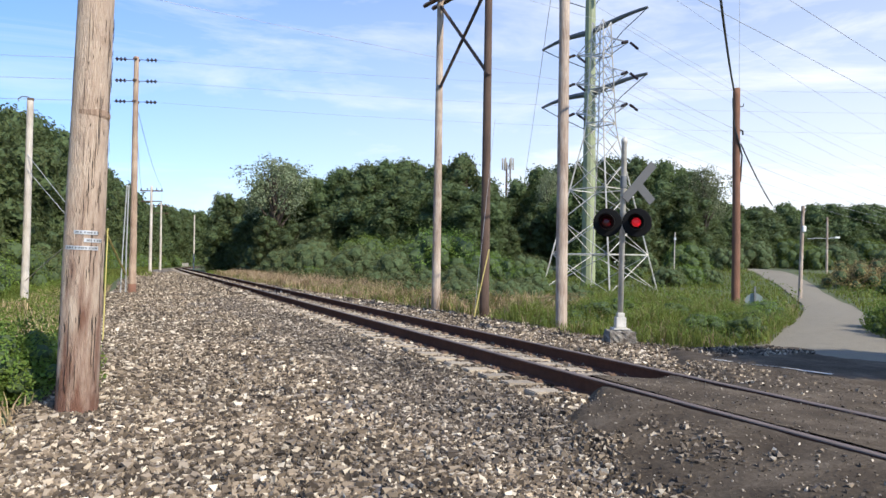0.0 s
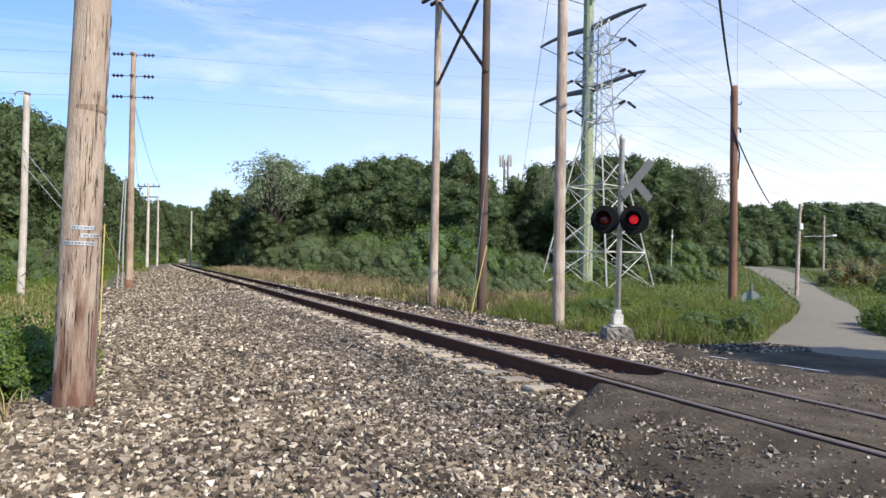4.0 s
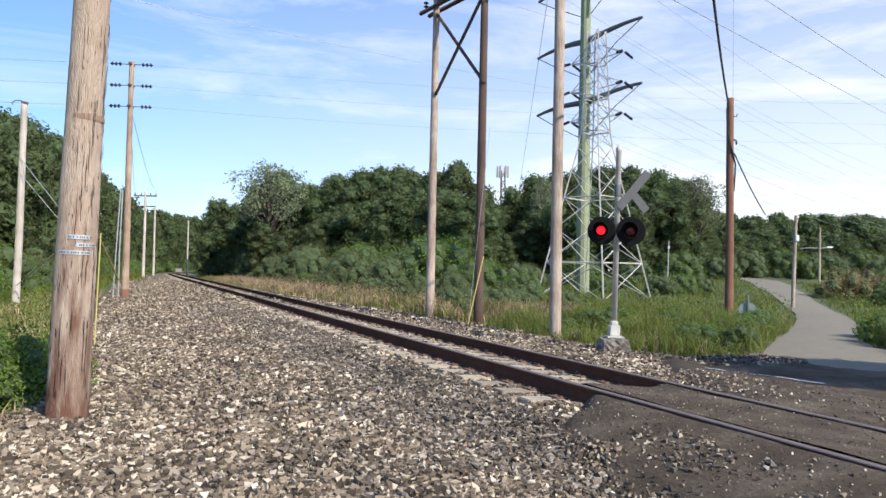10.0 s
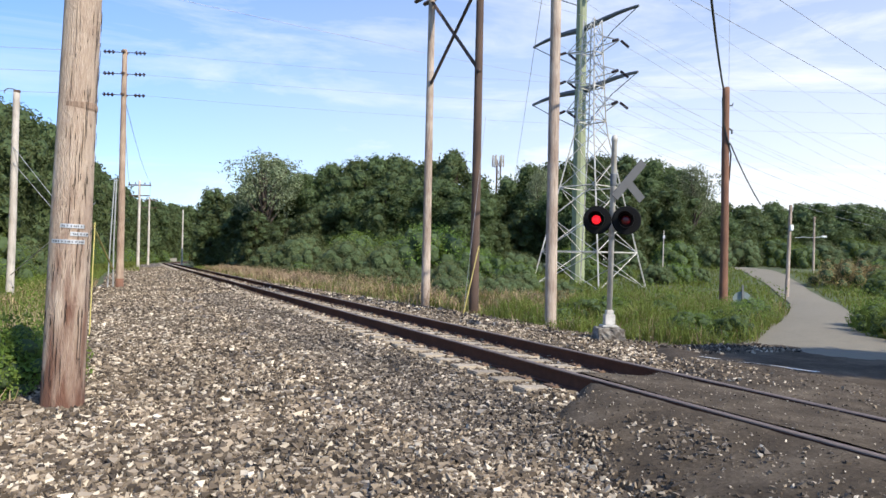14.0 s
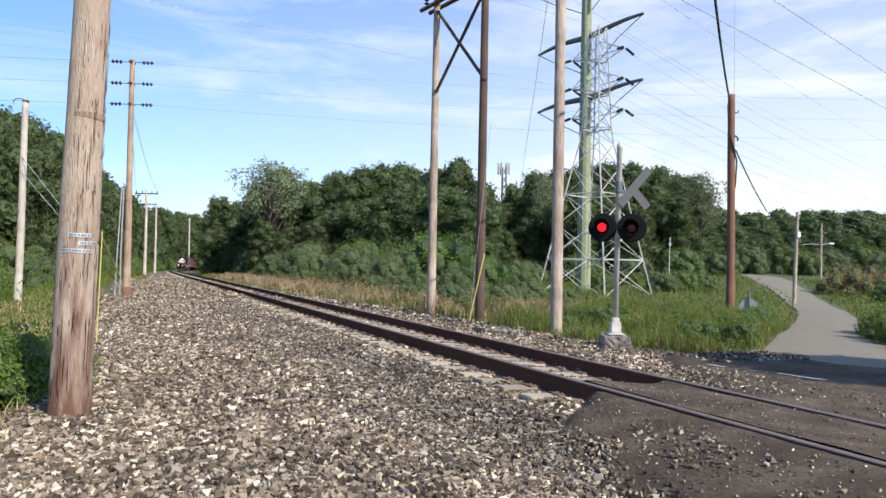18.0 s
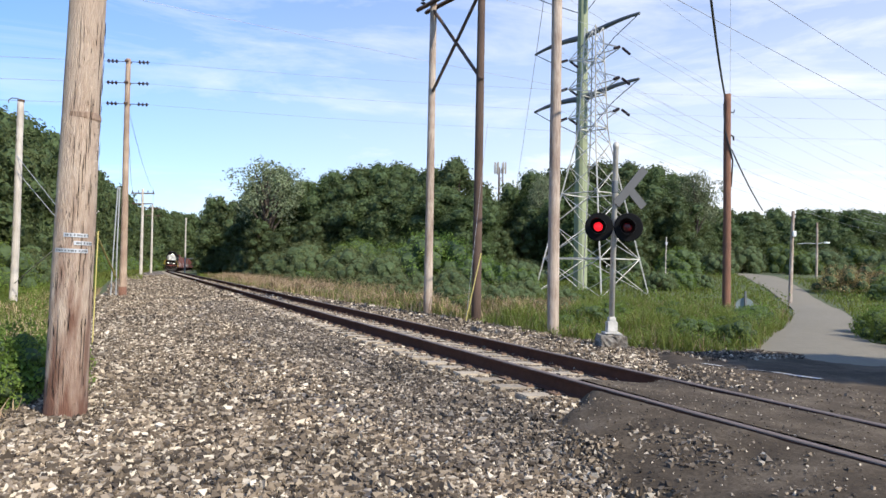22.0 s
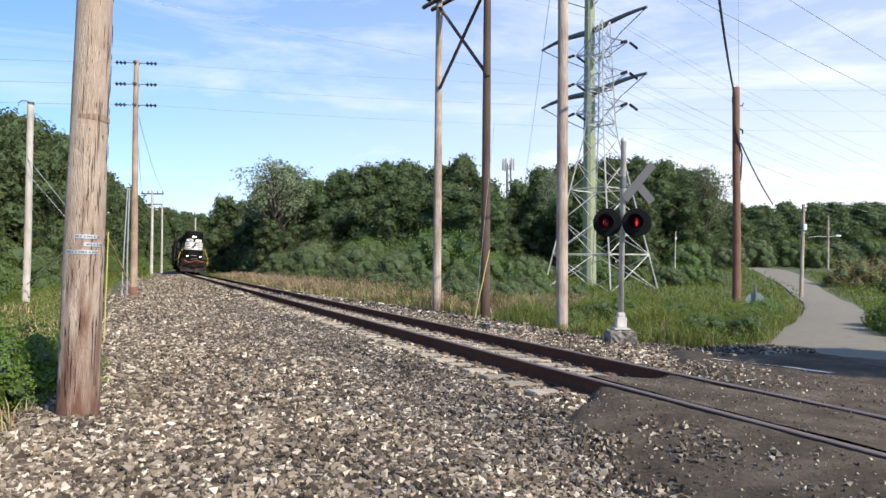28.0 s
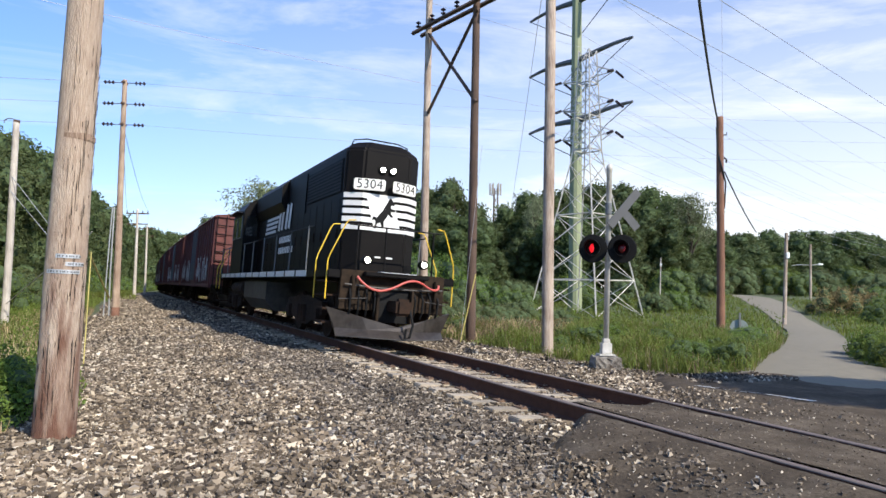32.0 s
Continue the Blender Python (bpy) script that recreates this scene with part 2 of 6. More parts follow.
M_SOIL = material("verge_soil", (0.1, 0.105, 0.045), 0.95, grain=0.8, scale=3.0, second=(0.05, 0.085, 0.022), bump=0.6, bump_scale=14)
M_ASPHALT = material("trail_asphalt", (0.23, 0.202, 0.147), 0.9, grain=0.6, scale=30, dark=0.75, bump=0.3, bump_scale=140)


def muddy(name, dark, mid, pale):
    """Worn asphalt under dried mud: broad patches, fine grit and embedded chips."""
    m = bpy.data.materials.new(name)
    m.use_nodes = True
    n, l = m.node_tree.nodes, m.node_tree.links
    p = n["Principled BSDF"]
    p.inputs["Roughness"].default_value = 0.95
    p.inputs["Specular IOR Level"].default_value = 0.2
    tex = n.new("ShaderNodeTexCoord")
    patch = n.new("ShaderNodeTexNoise")
    patch.inputs["Scale"].default_value, patch.inputs["Detail"].default_value, patch.inputs["Roughness"].default_value = 1.7, 7, 0.62
    grit = n.new("ShaderNodeTexNoise")
    grit.inputs["Scale"].default_value, grit.inputs["Detail"].default_value, grit.inputs["Roughness"].default_value = 32, 6, 0.75
    mixv = n.new("ShaderNodeMath")
    mixv.operation, mixv.inputs[1].default_value = "MULTIPLY_ADD", 0.7
    ramp = n.new("ShaderNodeValToRGB")
    el = ramp.color_ramp.elements
    el[0].position, el[0].color = 0.62, (*dark, 1)
    el[1].position, el[1].color = 1.12, (*pale, 1)
    el.new(0.84).color = (*mid, 1)
    bmp = n.new("ShaderNodeBump")
    bmp.inputs["Strength"].default_value, bmp.inputs["Distance"].default_value = 0.7, 0.02
    for t in (patch, grit):
        l.new(tex.outputs["Object"], t.inputs["Vector"])
    l.new(grit.outputs[0], mixv.inputs[0])
    l.new(patch.outputs[0], mixv.inputs[2])
    l.new(mixv.outputs[0], ramp.inputs[0])
    l.new(ramp.outputs[0], p.inputs["Base Color"])
    l.new(mixv.outputs[0], bmp.inputs["Height"])
    l.new(bmp.outputs[0], p.inputs["Normal"])
    return m


M_CROSSING = muddy("crossing_asphalt", (0.043, 0.032, 0.022), (0.08, 0.061, 0.041), (0.135, 0.106, 0.074))
M_RAIL = material("rusty_rail", (0.125, 0.062, 0.042), 0.92, grain=0.7, scale=14, second=(0.07, 0.038, 0.028), bump=0.2, spec=0.06)
M_RAILHEAD = material("worn_railhead", (0.19, 0.15, 0.13), 0.7, 0.1, spec=0.25, grain=0.5, scale=20, dark=0.6, stretch=(1, 1, 1))
M_TIE = material("weathered_tie", (0.46, 0.385, 0.285), 0.93, grain=0.85, scale=26, dark=0.5, bump=0.5, bump_scale=60, per="object", spread=0.2)
M_PLATE = material("tie_plate_rust", (0.17, 0.105, 0.068), 0.85, grain=0.6, scale=40)
M_POLE = material("weathered_pole", (0.54, 0.405, 0.295), 0.9, grain=0.95, scale=9, second=(0.2, 0.12, 0.078), bump=0.9, bump_scale=26, stretch=(5, 5, 0.22))


def stained_pole(name):
    """Weathered wood with a reddish creosote stain that creeps up the foot in uneven streaks."""
    m = material(name, (0.62, 0.5, 0.385), 0.9, grain=0.9, scale=9, second=(0.34, 0.23, 0.16), bump=1.0, bump_scale=24, stretch=(5, 5, 0.7))
    n, l = m.node_tree.nodes, m.node_tree.links
    p = n["Principled BSDF"]
    old = p.inputs["Base Color"].links[0].from_socket
    tex = n.new("ShaderNodeTexCoord")
    sep = n.new("ShaderNodeSeparateXYZ")
    mp = n.new("ShaderNodeMapping")
    mp.inputs["Scale"].default_value = (7, 7, 1.1)
    streak = n.new("ShaderNodeTexNoise")
    streak.inputs["Scale"].default_value, streak.inputs["Detail"].default_value = 1.5, 5
    add = n.new("ShaderNodeMath")
    add.operation, add.inputs[1].default_value = "MULTIPLY_ADD", 4.6
    rise = n.new("ShaderNodeMapRange")
    rise.inputs["From Min"].default_value, rise.inputs["From Max"].default_value = 2.45, 4.1
    rise.inputs["To Min"].default_value, rise.inputs["To Max"].default_value = 0.88, 0.0
    mix = n.new("ShaderNodeMix")
    mix.data_type = "RGBA"
    mix.inputs["B"].default_value = (0.135, 0.047, 0.024, 1)
    l.new(tex.outputs["Object"], sep.inputs[0])
    l.new(tex.outputs["Object"], mp.inputs["Vector"])
    l.new(mp.outputs[0], streak.inputs["Vector"])
    l.new(streak.outputs[0], add.inputs[0])
    l.new(sep.outputs["Z"], add.inputs[2])
    l.new(add.outputs[0], rise.inputs["Value"])
    l.new(rise.outputs[0], mix.inputs["Factor"])
    l.new(old, mix.inputs["A"])
    l.new(mix.outputs["Result"], p.inputs["Base Color"])
    return m


M_POLE_STAINED = stained_pole("stained_pole")
M_POLE_RED = material("creosote_pole", (0.24, 0.118, 0.072), 0.9, grain=0.8, scale=10, second=(0.11, 0.055, 0.038), bump=0.6, bump_scale=26, stretch=(5, 5, 0.25))
M_POLE_DARK = material("dark_pole", (0.125, 0.078, 0.055), 0.9, grain=0.8, scale=10, second=(0.06, 0.04, 0.032), bump=0.6, bump_scale=26, stretch=(5, 5, 0.25))
M_POLE_WHITE = material("pale_pole", (0.64, 0.59, 0.52), 0.9, grain=0.85, scale=10, second=(0.3, 0.25, 0.2), bump=0.6, bump_scale=26, stretch=(5, 5, 0.25))
M_SILVER = material("silver_paint", (0.68, 0.655, 0.6), 0.6, 0.1, grain=0.9, scale=7, second=(0.34, 0.31, 0.26))
M_POLE_GREY = material("silver_pole", (0.56, 0.465, 0.375), 0.9, grain=1.0, scale=6, second=(0.2, 0.135, 0.1), bump=0.6, bump_scale=26, stretch=(4, 4, 0.45))
M_STEEL = material("galvanised", (0.55, 0.56, 0.57), 0.5, 0.55, grain=0.4, scale=18, dark=0.7)
M_GALV_DARK = material("weathered_steel", (0.16, 0.17, 0.175), 0.6, 0.4, grain=0.5, scale=12, dark=0.6)
M_GREEN = material("green_pylon_paint", (0.265, 0.3, 0.165), 0.65, grain=0.7, scale=2, second=(0.19, 0.21, 0.13))
M_WIRE = material("wire", (0.34, 0.35, 0.37), 0.55, 0.3)
M_CABLE = material("black_cable", (0.012, 0.012, 0.013), 0.6)
M_PORCELAIN = material("dark_insulator", (0.035, 0.025, 0.03), 0.25)
M_CONCRETE = material("concrete", (0.42, 0.4, 0.365), 0.9, grain=0.8, scale=9, second=(0.2, 0.18, 0.15), bump=0.5, bump_scale=40)
M_BLACK = material("matt_black", (0.007, 0.007, 0.007), 0.75, spec=0.2)
M_YELLOW_GUARD = material("yellow_guard", (0.6, 0.5, 0.16), 0.5, grain=0.3, scale=10)
M_WHITE = material("white_paint", (0.78, 0.78, 0.76), 0.55, grain=0.35, scale=12, dark=0.75)
M_BARK = material("bark", (0.09, 0.068, 0.05), 0.95, grain=0.8, scale=12, bump=0.8, bump_scale=18, stretch=(4, 4, 0.6))
# Darker than the leaves: the shade inside crowns is put into this colour.
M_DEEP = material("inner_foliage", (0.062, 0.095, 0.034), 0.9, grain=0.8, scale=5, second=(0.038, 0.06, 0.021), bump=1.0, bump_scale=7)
M_LEAF = leafy("leaves", (0.094, 0.138, 0.052), 0.18, glow=0.48)
M_LEAF_PALE = leafy("pale_leaves", (0.175, 0.215, 0.12), 0.25)
M_SHRUB = leafy("shrub_leaves", (0.116, 0.142, 0.055), 0.2)
M_SHRUB_GREEN = leafy("bright_shrub_leaves", (0.132, 0.222, 0.044), 0.22, glow=0.45)
M_GRASS = leafy("grass_blades", (0.155, 0.205, 0.045), 0.35, 0.5)
M_DRY = leafy("dry_grass", (0.42, 0.34, 0.18), 0.35, 0.3)
M_ORANGE = leafy("rusty_shrub", (0.3, 0.255, 0.1), 0.3)
M_FADED = material("worn_road_paint", (0.62, 0.61, 0.57), 0.8, grain=0.8, scale=16, second=(0.24, 0.22, 0.2))

# ---- building helpers ----


def mesh_of(bm, name, mats, smooth=False):
    me = bpy.data.meshes.new(name)
    bm.to_mesh(me)
    bm.free()
    for m in mats if isinstance(mats, (list, tuple)) else [mats]:
        me.materials.append(m)
    if smooth:
        for p in me.polygons:
            p.use_smooth = True
    return me


def part(name, bm, mat, parent=None, label="", smooth=False):
    ob = new(name, mesh_of(bm, name, mat, smooth))
    ob.parent = parent
    if label:
        tagged(ob, label)
    return ob


def part_of(name, me, parent, m=None, label=""):
    """A part on mesh data that alike parts share."""
    ob = new(name, me)
    ob.parent = parent
    if m is not None:
        ob.matrix_basis = m
    if label:
        tagged(ob, label)
    return ob


def thing(name, m, label, category, group="", kind=""):
    ob = new(name)
    ob.empty_display_size = 0.3
    ob.matrix_basis = m
    return tagged(ob, label, category, group, kind)


def box(bm, x0, x1, y0, y1, z0, z1, bevel=0.0, m=None):
    r = bmesh.ops.create_cube(bm, size=1.0)
    bmesh.ops.transform(bm, verts=r["verts"], matrix=Matrix.Translation(((x0 + x1) / 2, (y0 + y1) / 2, (z0 + z1) / 2)) @ Matrix.Diagonal((abs(x1 - x0), abs(y1 - y0), abs(z1 - z0), 1)))
    vs = r["verts"]
    if bevel:
        es = list({e for v in vs for e in v.link_edges})
        got = bmesh.ops.bevel(bm, geom=es, offset=bevel, segments=2, affect="EDGES", clamp_overlap=True)
        vs = list({v for f in got["faces"] for v in f.verts} | {v for v in vs if v.is_valid})
    if m is not None:
        bmesh.ops.transform(bm, verts=vs, matrix=m)
    return bm


def tube(bm, pts, radius, sides=8, caps=True):
    """A round bar along points; radius a number or one for each point."""
    pts = [Vector(p) for p in pts]
    rad = radius if isinstance(radius, (list, tuple)) else [radius] * len(pts)
    rings = []
    up = None
    for i, p in enumerate(pts):
        d = (pts[min(i + 1, len(pts) - 1)] - pts[max(i - 1, 0)]).normalized()
        if up is None:
            up = d.cross(Vector((0.3, 0.9, 0.2)))
            if up.length < 0.05:
                up = d.cross(Vector((1, 0, 0)))
        up = (up - d * up.dot(d)).normalized()
        w = d.cross(up)
        rings.append([bm.verts.new(p + (up * math.cos(a) + w * math.sin(a)) * rad[i]) for a in (2 * math.pi * k / sides for k in range(sides))])
    for a, b in zip(rings, rings[1:]):
        for k in range(sides):
            bm.faces.new((a[k], a[(k + 1) % sides], b[(k + 1) % sides], b[k]))
    if caps:
        bm.faces.new(rings[0][::-1])
        bm.faces.new(rings[-1])
    return bm


def bar(bm, a, b, r, sides=6):
    return tube(bm, [a, b], r, sides)


def lathe(bm, profile, sides=16, m=None):
    """Profile of (radius, z) turned about the z axis."""
    rings = []
    for r, z in profile:
        rings.append([bm.verts.new((r * math.cos(2 * math.pi * k / sides), r * math.sin(2 * math.pi * k / sides), z)) for k in range(sides)])
    for a, b in zip(rings, rings[1:]):
        for k in range(sides):
            bm.faces.new((a[k], a[(k + 1) % sides], b[(k + 1) % sides], b[k]))
    bm.faces.new(rings[0][::-1])
    bm.faces.new(rings[-1])
    if m is not None:
        bmesh.ops.transform(bm, verts=[v for r in rings for v in r], matrix=m)
    return bm


def prism(bm, outline, y0, y1, m=None):
    """An outline of (x, z) pushed along y."""
    a = [bm.verts.new((x, y0, z)) for x, z in outline]
    b = [bm.verts.new((x, y1, z)) for x, z in outline]
    n = len(outline)
    for k in range(n):
        bm.faces.new((a[k], a[(k + 1) % n], b[(k + 1) % n], b[k]))
    bm.faces.new(a[::-1])
    bm.faces.new(b)
    if m is not None:
        bmesh.ops.transform(bm, verts=a + b, matrix=m)
    bmesh.ops.recalc_face_normals(bm, faces=bm.faces[:])
    return bm


def from_arrays(name, verts, faces, mat, smooth=False):
    """A mesh out of arrays, faces all with the same number of corners."""
    me = bpy.data.meshes.new(name)
    k = faces.shape[1]
    me.vertices.add(len(verts))
    me.vertices.foreach_set("co", np.ascontiguousarray(verts, dtype=np.float32).ravel())
    me.loops.add(faces.size)
    me.loops.foreach_set("vertex_index", np.ascontiguousarray(faces, dtype=np.int32).ravel())
    me.polygons.add(len(faces))
    me.polygons.foreach_set("loop_start", np.arange(0, faces.size, k, dtype=np.int32))
    me.update(calc_edges=True)
    me.materials.append(mat)
    me.polygons.foreach_set("use_smooth", np.full(len(faces), smooth, dtype=bool))
    return me


rng = np.random.default_rng(7)

# ---- the plan: track line and ground ----
TH, DIST, BEND, BEND_AT, CANT, GAUGE = 0.4293, 4.573, 0.00053, 32.0, 0.089, 1.505
ALONG = Vector((-math.sin(TH), math.cos(TH), 0))
ACROSS = Vector((math.cos(TH), math.sin(TH), 0))


def dip(s):
    """How far the line has sunk s metres on: it goes downhill, then levels out towards the far bend."""
    s = np.asarray(s, float)
    return 6.3e-5 * np.clip(s - 25.0, 0, 140) ** 2 + 2.11 * (1 - np.exp(-np.maximum(s - 165.0, 0) / 120.0))


def heading(s):
    """The line's heading: straight, then a wide bend that tightens far off."""
    return TH - BEND * np.maximum(s - BEND_AT, 0) - 5.0e-5 * np.clip(s - 238.0, 0, 110) ** 2


LINE_S = np.arange(-60.0, 700.0, 1.0)
mid_heading = heading(LINE_S[:-1] + 0.5)
LINE_X = np.concatenate([[0], np.cumsum(-np.sin(mid_heading))])
LINE_Y = np.concatenate([[0], np.cumsum(np.cos(mid_heading))])
LINE_X += ACROSS.x * DIST - LINE_X[60]
LINE_Y += ACROSS.y * DIST - LINE_Y[60]


def track_np(s, off):
    s, off = np.asarray(s, float), np.asarray(off, float)
    a = heading(s)
    return np.interp(s, LINE_S, LINE_X) + np.cos(a) * off, np.interp(s, LINE_S, LINE_Y) + np.sin(a) * off


def track(s, off=0.0, z=0.0):
    """The place s metres along the track from the spot beside the camera, off metres across from the outer rail, and the heading."""
    x, y = track_np(s, off)
    return Vector((float(x), float(y), z - float(dip(s)))), float(heading(s))


def offset_of(x, y):
    """Signed distance across from the outer rail."""
    x, y = np.asarray(x, float), np.asarray(y, float)
    s = ALONG.x * x + ALONG.y * y
    o = ACROSS.x * x + ACROSS.y * y - DIST
    r = 1 / BEND
    cx = ACROSS.x * (DIST + r) + ALONG.x * BEND_AT
    cy = ACROSS.y * (DIST + r) + ALONG.y * BEND_AT
    return np.where(s > BEND_AT, r - np.hypot(x - cx, y - cy), o)


def smooth(v):
    v = np.clip(v, 0, 1)
    return v * v * (3 - 2 * v)


def terrain(x, y):
    x, y = np.asarray(x, float), np.asarray(y, float)
    o = offset_of(x, y)
    z = -0.42 - 0.08 * smooth(o / 4) - 0.25 * smooth((-o - 8) / 8)
    z = z + 1.15 * smooth((y - 32) / 32) * smooth((x - 5) / 14)
    z = z - dip(ALONG.x * x + ALONG.y * y) * (1 - smooth((o - 5) / 12))
    return z + 0.05 * np.sin(x * 0.7 + 1.3) * np.sin(y * 0.53)

# ---- ground, ballast, crossing, trail ----


def sheet(name, xs, ys, zf, mat, label, category):
    """A grid over xs, ys at height zf."""
    gx, gy = np.meshgrid(xs, ys)
    v = np.stack([gx.ravel(), gy.ravel(), zf(gx, gy).ravel()], 1)
    w, h = len(xs), len(ys)
    i = (np.arange(h - 1)[:, None] * w + np.arange(w - 1)[None, :]).ravel()
    f = np.stack([i, i + 1, i + 1 + w, i + w], 1)
    return tagged(new(name, from_arrays(name, v, f, mat, True)), label, category, kind="structure")


steps_out = np.concatenate([np.array([-3000, -1200, -600, -350]), np.linspace(-220, 220, 177), np.array([350, 600, 1200, 3000])])
sheet("ground", steps_out, steps_out + 40, terrain, M_SOIL, "green grassy soil of the railway verge and field", "ground")


def strip(name, s_list, offs, zf, mat, label, category):
    """A sheet that follows the track."""
    s, o = np.meshgrid(np.asarray(s_list, float), np.asarray(offs, float))
    x, y = track_np(s, o)
    v = np.stack([x.ravel(), y.ravel(), zf(s, o).ravel()], 1)
    w, h = len(s_list), len(offs)
    i = (np.arange(h - 1)[:, None] * w + np.arange(w - 1)[None, :]).ravel()
    f = np.stack([i, i + 1, i + 1 + w, i + w], 1)
    return tagged(new(name, from_arrays(name, v, f, mat, True)), label, category, kind="structure")


def ballast_z(s, o):
    edge_l = np.interp(s, [0, 12, 35, 58, 80, 118, 200], [-5.95, -5.6, -5.2, -4.7, -3.8, -2.5, -1.8]) + 0.25 * np.sin(s * 0.37) + 0.15 * np.sin(s * 1.7)
    z = np.interp(o, [-7.0, -5.9, -5.3, -2.0, -0.75, -0.3, 1.8, 2.3, 3.1, 3.6], [-0.75, -0.47, -0.3, -0.27, -0.212, -0.208, -0.3, -0.33, -0.46, -0.7])
    z = z + 0.05 * np.sin(o * 2.1 + s * 0.35) * np.sin(s * 0.5) * (o < -1.2)
    return z - dip(s) - 0.4 * smooth((edge_l - o) * 1.6) + 0.012 * np.sin(s * 5.1 + o * 3) * np.sin(o * 6.3)


s_near = np.concatenate([np.arange(-30, 40, 0.35), np.arange(40, 140, 1.5), np.arange(140, 560, 5.0)])
strip("ballast_bed", s_near, np.concatenate([np.linspace(-7, -5, 9), np.linspace(-4.8, 2.2, 30), np.linspace(2.4, 3.6, 7)]), ballast_z, M_BALLAST, "grey crushed-stone ballast bed of the railway track", "ballast")

# loose stones over the ballast where the camera stands


WEDGE_V = np.array([(-0.95, -0.8, -0.6), (0.95, -0.75, -0.6), (-0.05, 0.9, -0.65), (-0.8, -0.62, 0.6), (0.7, -0.6, 0.65), (-0.1, 0.62, 0.6)], float)
WEDGE_F = np.array([(0, 2, 1), (3, 4, 5), (0, 1, 4), (0, 4, 3), (1, 2, 5), (1, 5, 4), (2, 0, 3), (2, 3, 5)])


def stones(name, s_range, o_range, count, size, label, zf, mat=M_STONE, seat=0.15, keep=None):
    bv, bf = WEDGE_V, WEDGE_F
    s = rng.uniform(*s_range, count)
    o = rng.uniform(*o_range, count)
    if keep is not None:
        ok = rng.random(count) < keep(s, o)
        s, o = s[ok], o[ok]
        count = len(s)
    r = size * np.minimum(rng.lognormal(0, 0.25, count), 1.7)
    x, y = track_np(s, o)
    z = zf(s, o)
    shape = bv[None] * rng.uniform(0.55, 1.4, (count, 1, 3)) * (1 + rng.uniform(-0.3, 0.25, (count, len(bv), 1))) + rng.uniform(-0.2, 0.2, (count, len(bv), 3))
    ang = rng.uniform(0, 6.283, (3, count))
    c, sn = np.cos(ang), np.sin(ang)
    one, nil = np.ones(count), np.zeros(count)
    rx = np.stack([np.stack([one, nil, nil], 1), np.stack([nil, c[0], -sn[0]], 1), np.stack([nil, sn[0], c[0]], 1)], 1)
    rz = np.stack([np.stack([c[1], -sn[1], nil], 1), np.stack([sn[1], c[1], nil], 1), np.stack([nil, nil, one], 1)], 1)
    v = np.einsum("nij,njk,nvk->nvi", rz, rx, shape) * r[:, None, None]
    v += np.stack([x, y, z + r * rng.uniform(seat - 0.35, seat + 0.45, count)], 1)[:, None, :]
    f = (bf[None] + (np.arange(count) * len(bv))[:, None, None]).reshape(-1, 3)
    return tagged(new(name, from_arrays(name, v.reshape(-1, 3), f, mat)), label, "gravel", kind="stuff")


# ---- rails and ties ----
RAIL_PROFILE = [(-0.075, -0.185), (0.075, -0.185), (0.075, -0.174), (0.014, -0.155), (0.01, -0.05), (0.036, -0.04), (0.037, -0.014), (-0.037, -0.014), (-0.036, -0.04), (-0.01, -0.05), (-0.014, -0.155), (-0.075, -0.174)]
HEAD_PROFILE = [(-0.037, -0.014), (0.037, -0.014), (0.036, -0.006), (0.024, 0.0), (-0.024, 0.0), (-0.036, -0.006)]
rail_s = list(np.arange(-40, BEND_AT, 4.0)) + list(np.arange(BEND_AT, 560, 6.0))
track_thing = thing("railway_track", Matrix(), "rusty steel railway track curving away on pale ties", "railway track", kind="structure")
for off, name in ((0.0, "rail"), (GAUGE, "rail")):
    for profile, mat, nm in ((RAIL_PROFILE, M_RAIL, name), (HEAD_PROFILE, M_RAILHEAD, "railhead")):
        bm = bmesh.new()
        rings = []
        for s in rail_s:
            rings.append([bm.verts.new(track(s, off + x, z - off * CANT / GAUGE)[0]) for x, z in profile])
        for a, b in zip(rings, rings[1:]):
            for k in range(len(profile)):
                bm.faces.new((a[k], a[(k + 1) % len(profile)], b[(k + 1) % len(profile)], b[k]))
        ob = part(nm, bm, mat, track_thing, "worn shiny running surface" if nm == "railhead" else "rust-brown steel rail")

bm = bmesh.new()
box(bm, -1.34, 1.34, -0.125, 0.125, -0.17, 0.012, 0.012)
tie_mesh = mesh_of(bm, "tie", M_TIE)
bm = bmesh.new()
box(bm, -0.2, 0.2, -0.1, 0.1, 0.0, 0.03, 0.004)
for sx in (-0.12, 0.12):
    for sy in (-0.05, 0.05):
        box(bm, sx - 0.014, sx + 0.014, sy - 0.012, sy + 0.012, 0.012, 0.042)
plate_mesh = mesh_of(bm, "tie_plate", M_PLATE)
TILT = -math.degrees(math.atan(CANT / GAUGE))
TIES = []
s = 6.42
while s < 150:
    p, a = track(s, GAUGE / 2, -0.201 - CANT / 2)
    m = Matrix.Translation(p) @ pose(0, 0, 0, 0, 0, math.degrees(a)) @ pose(0, 0, 0, 0, -TILT, random.uniform(-1.2, 1.2))
    TIES.append(s)
    tie = part_of("tie", tie_mesh, track_thing, m)
    if s < 55:
        for off in (-GAUGE / 2, GAUGE / 2):
            part_of("tie_plate", plate_mesh, track_thing, m @ Matrix.Translation((off, 0, 0)))
    s += 0.53 + random.uniform(-0.02, 0.02)

# ---- crossing ----


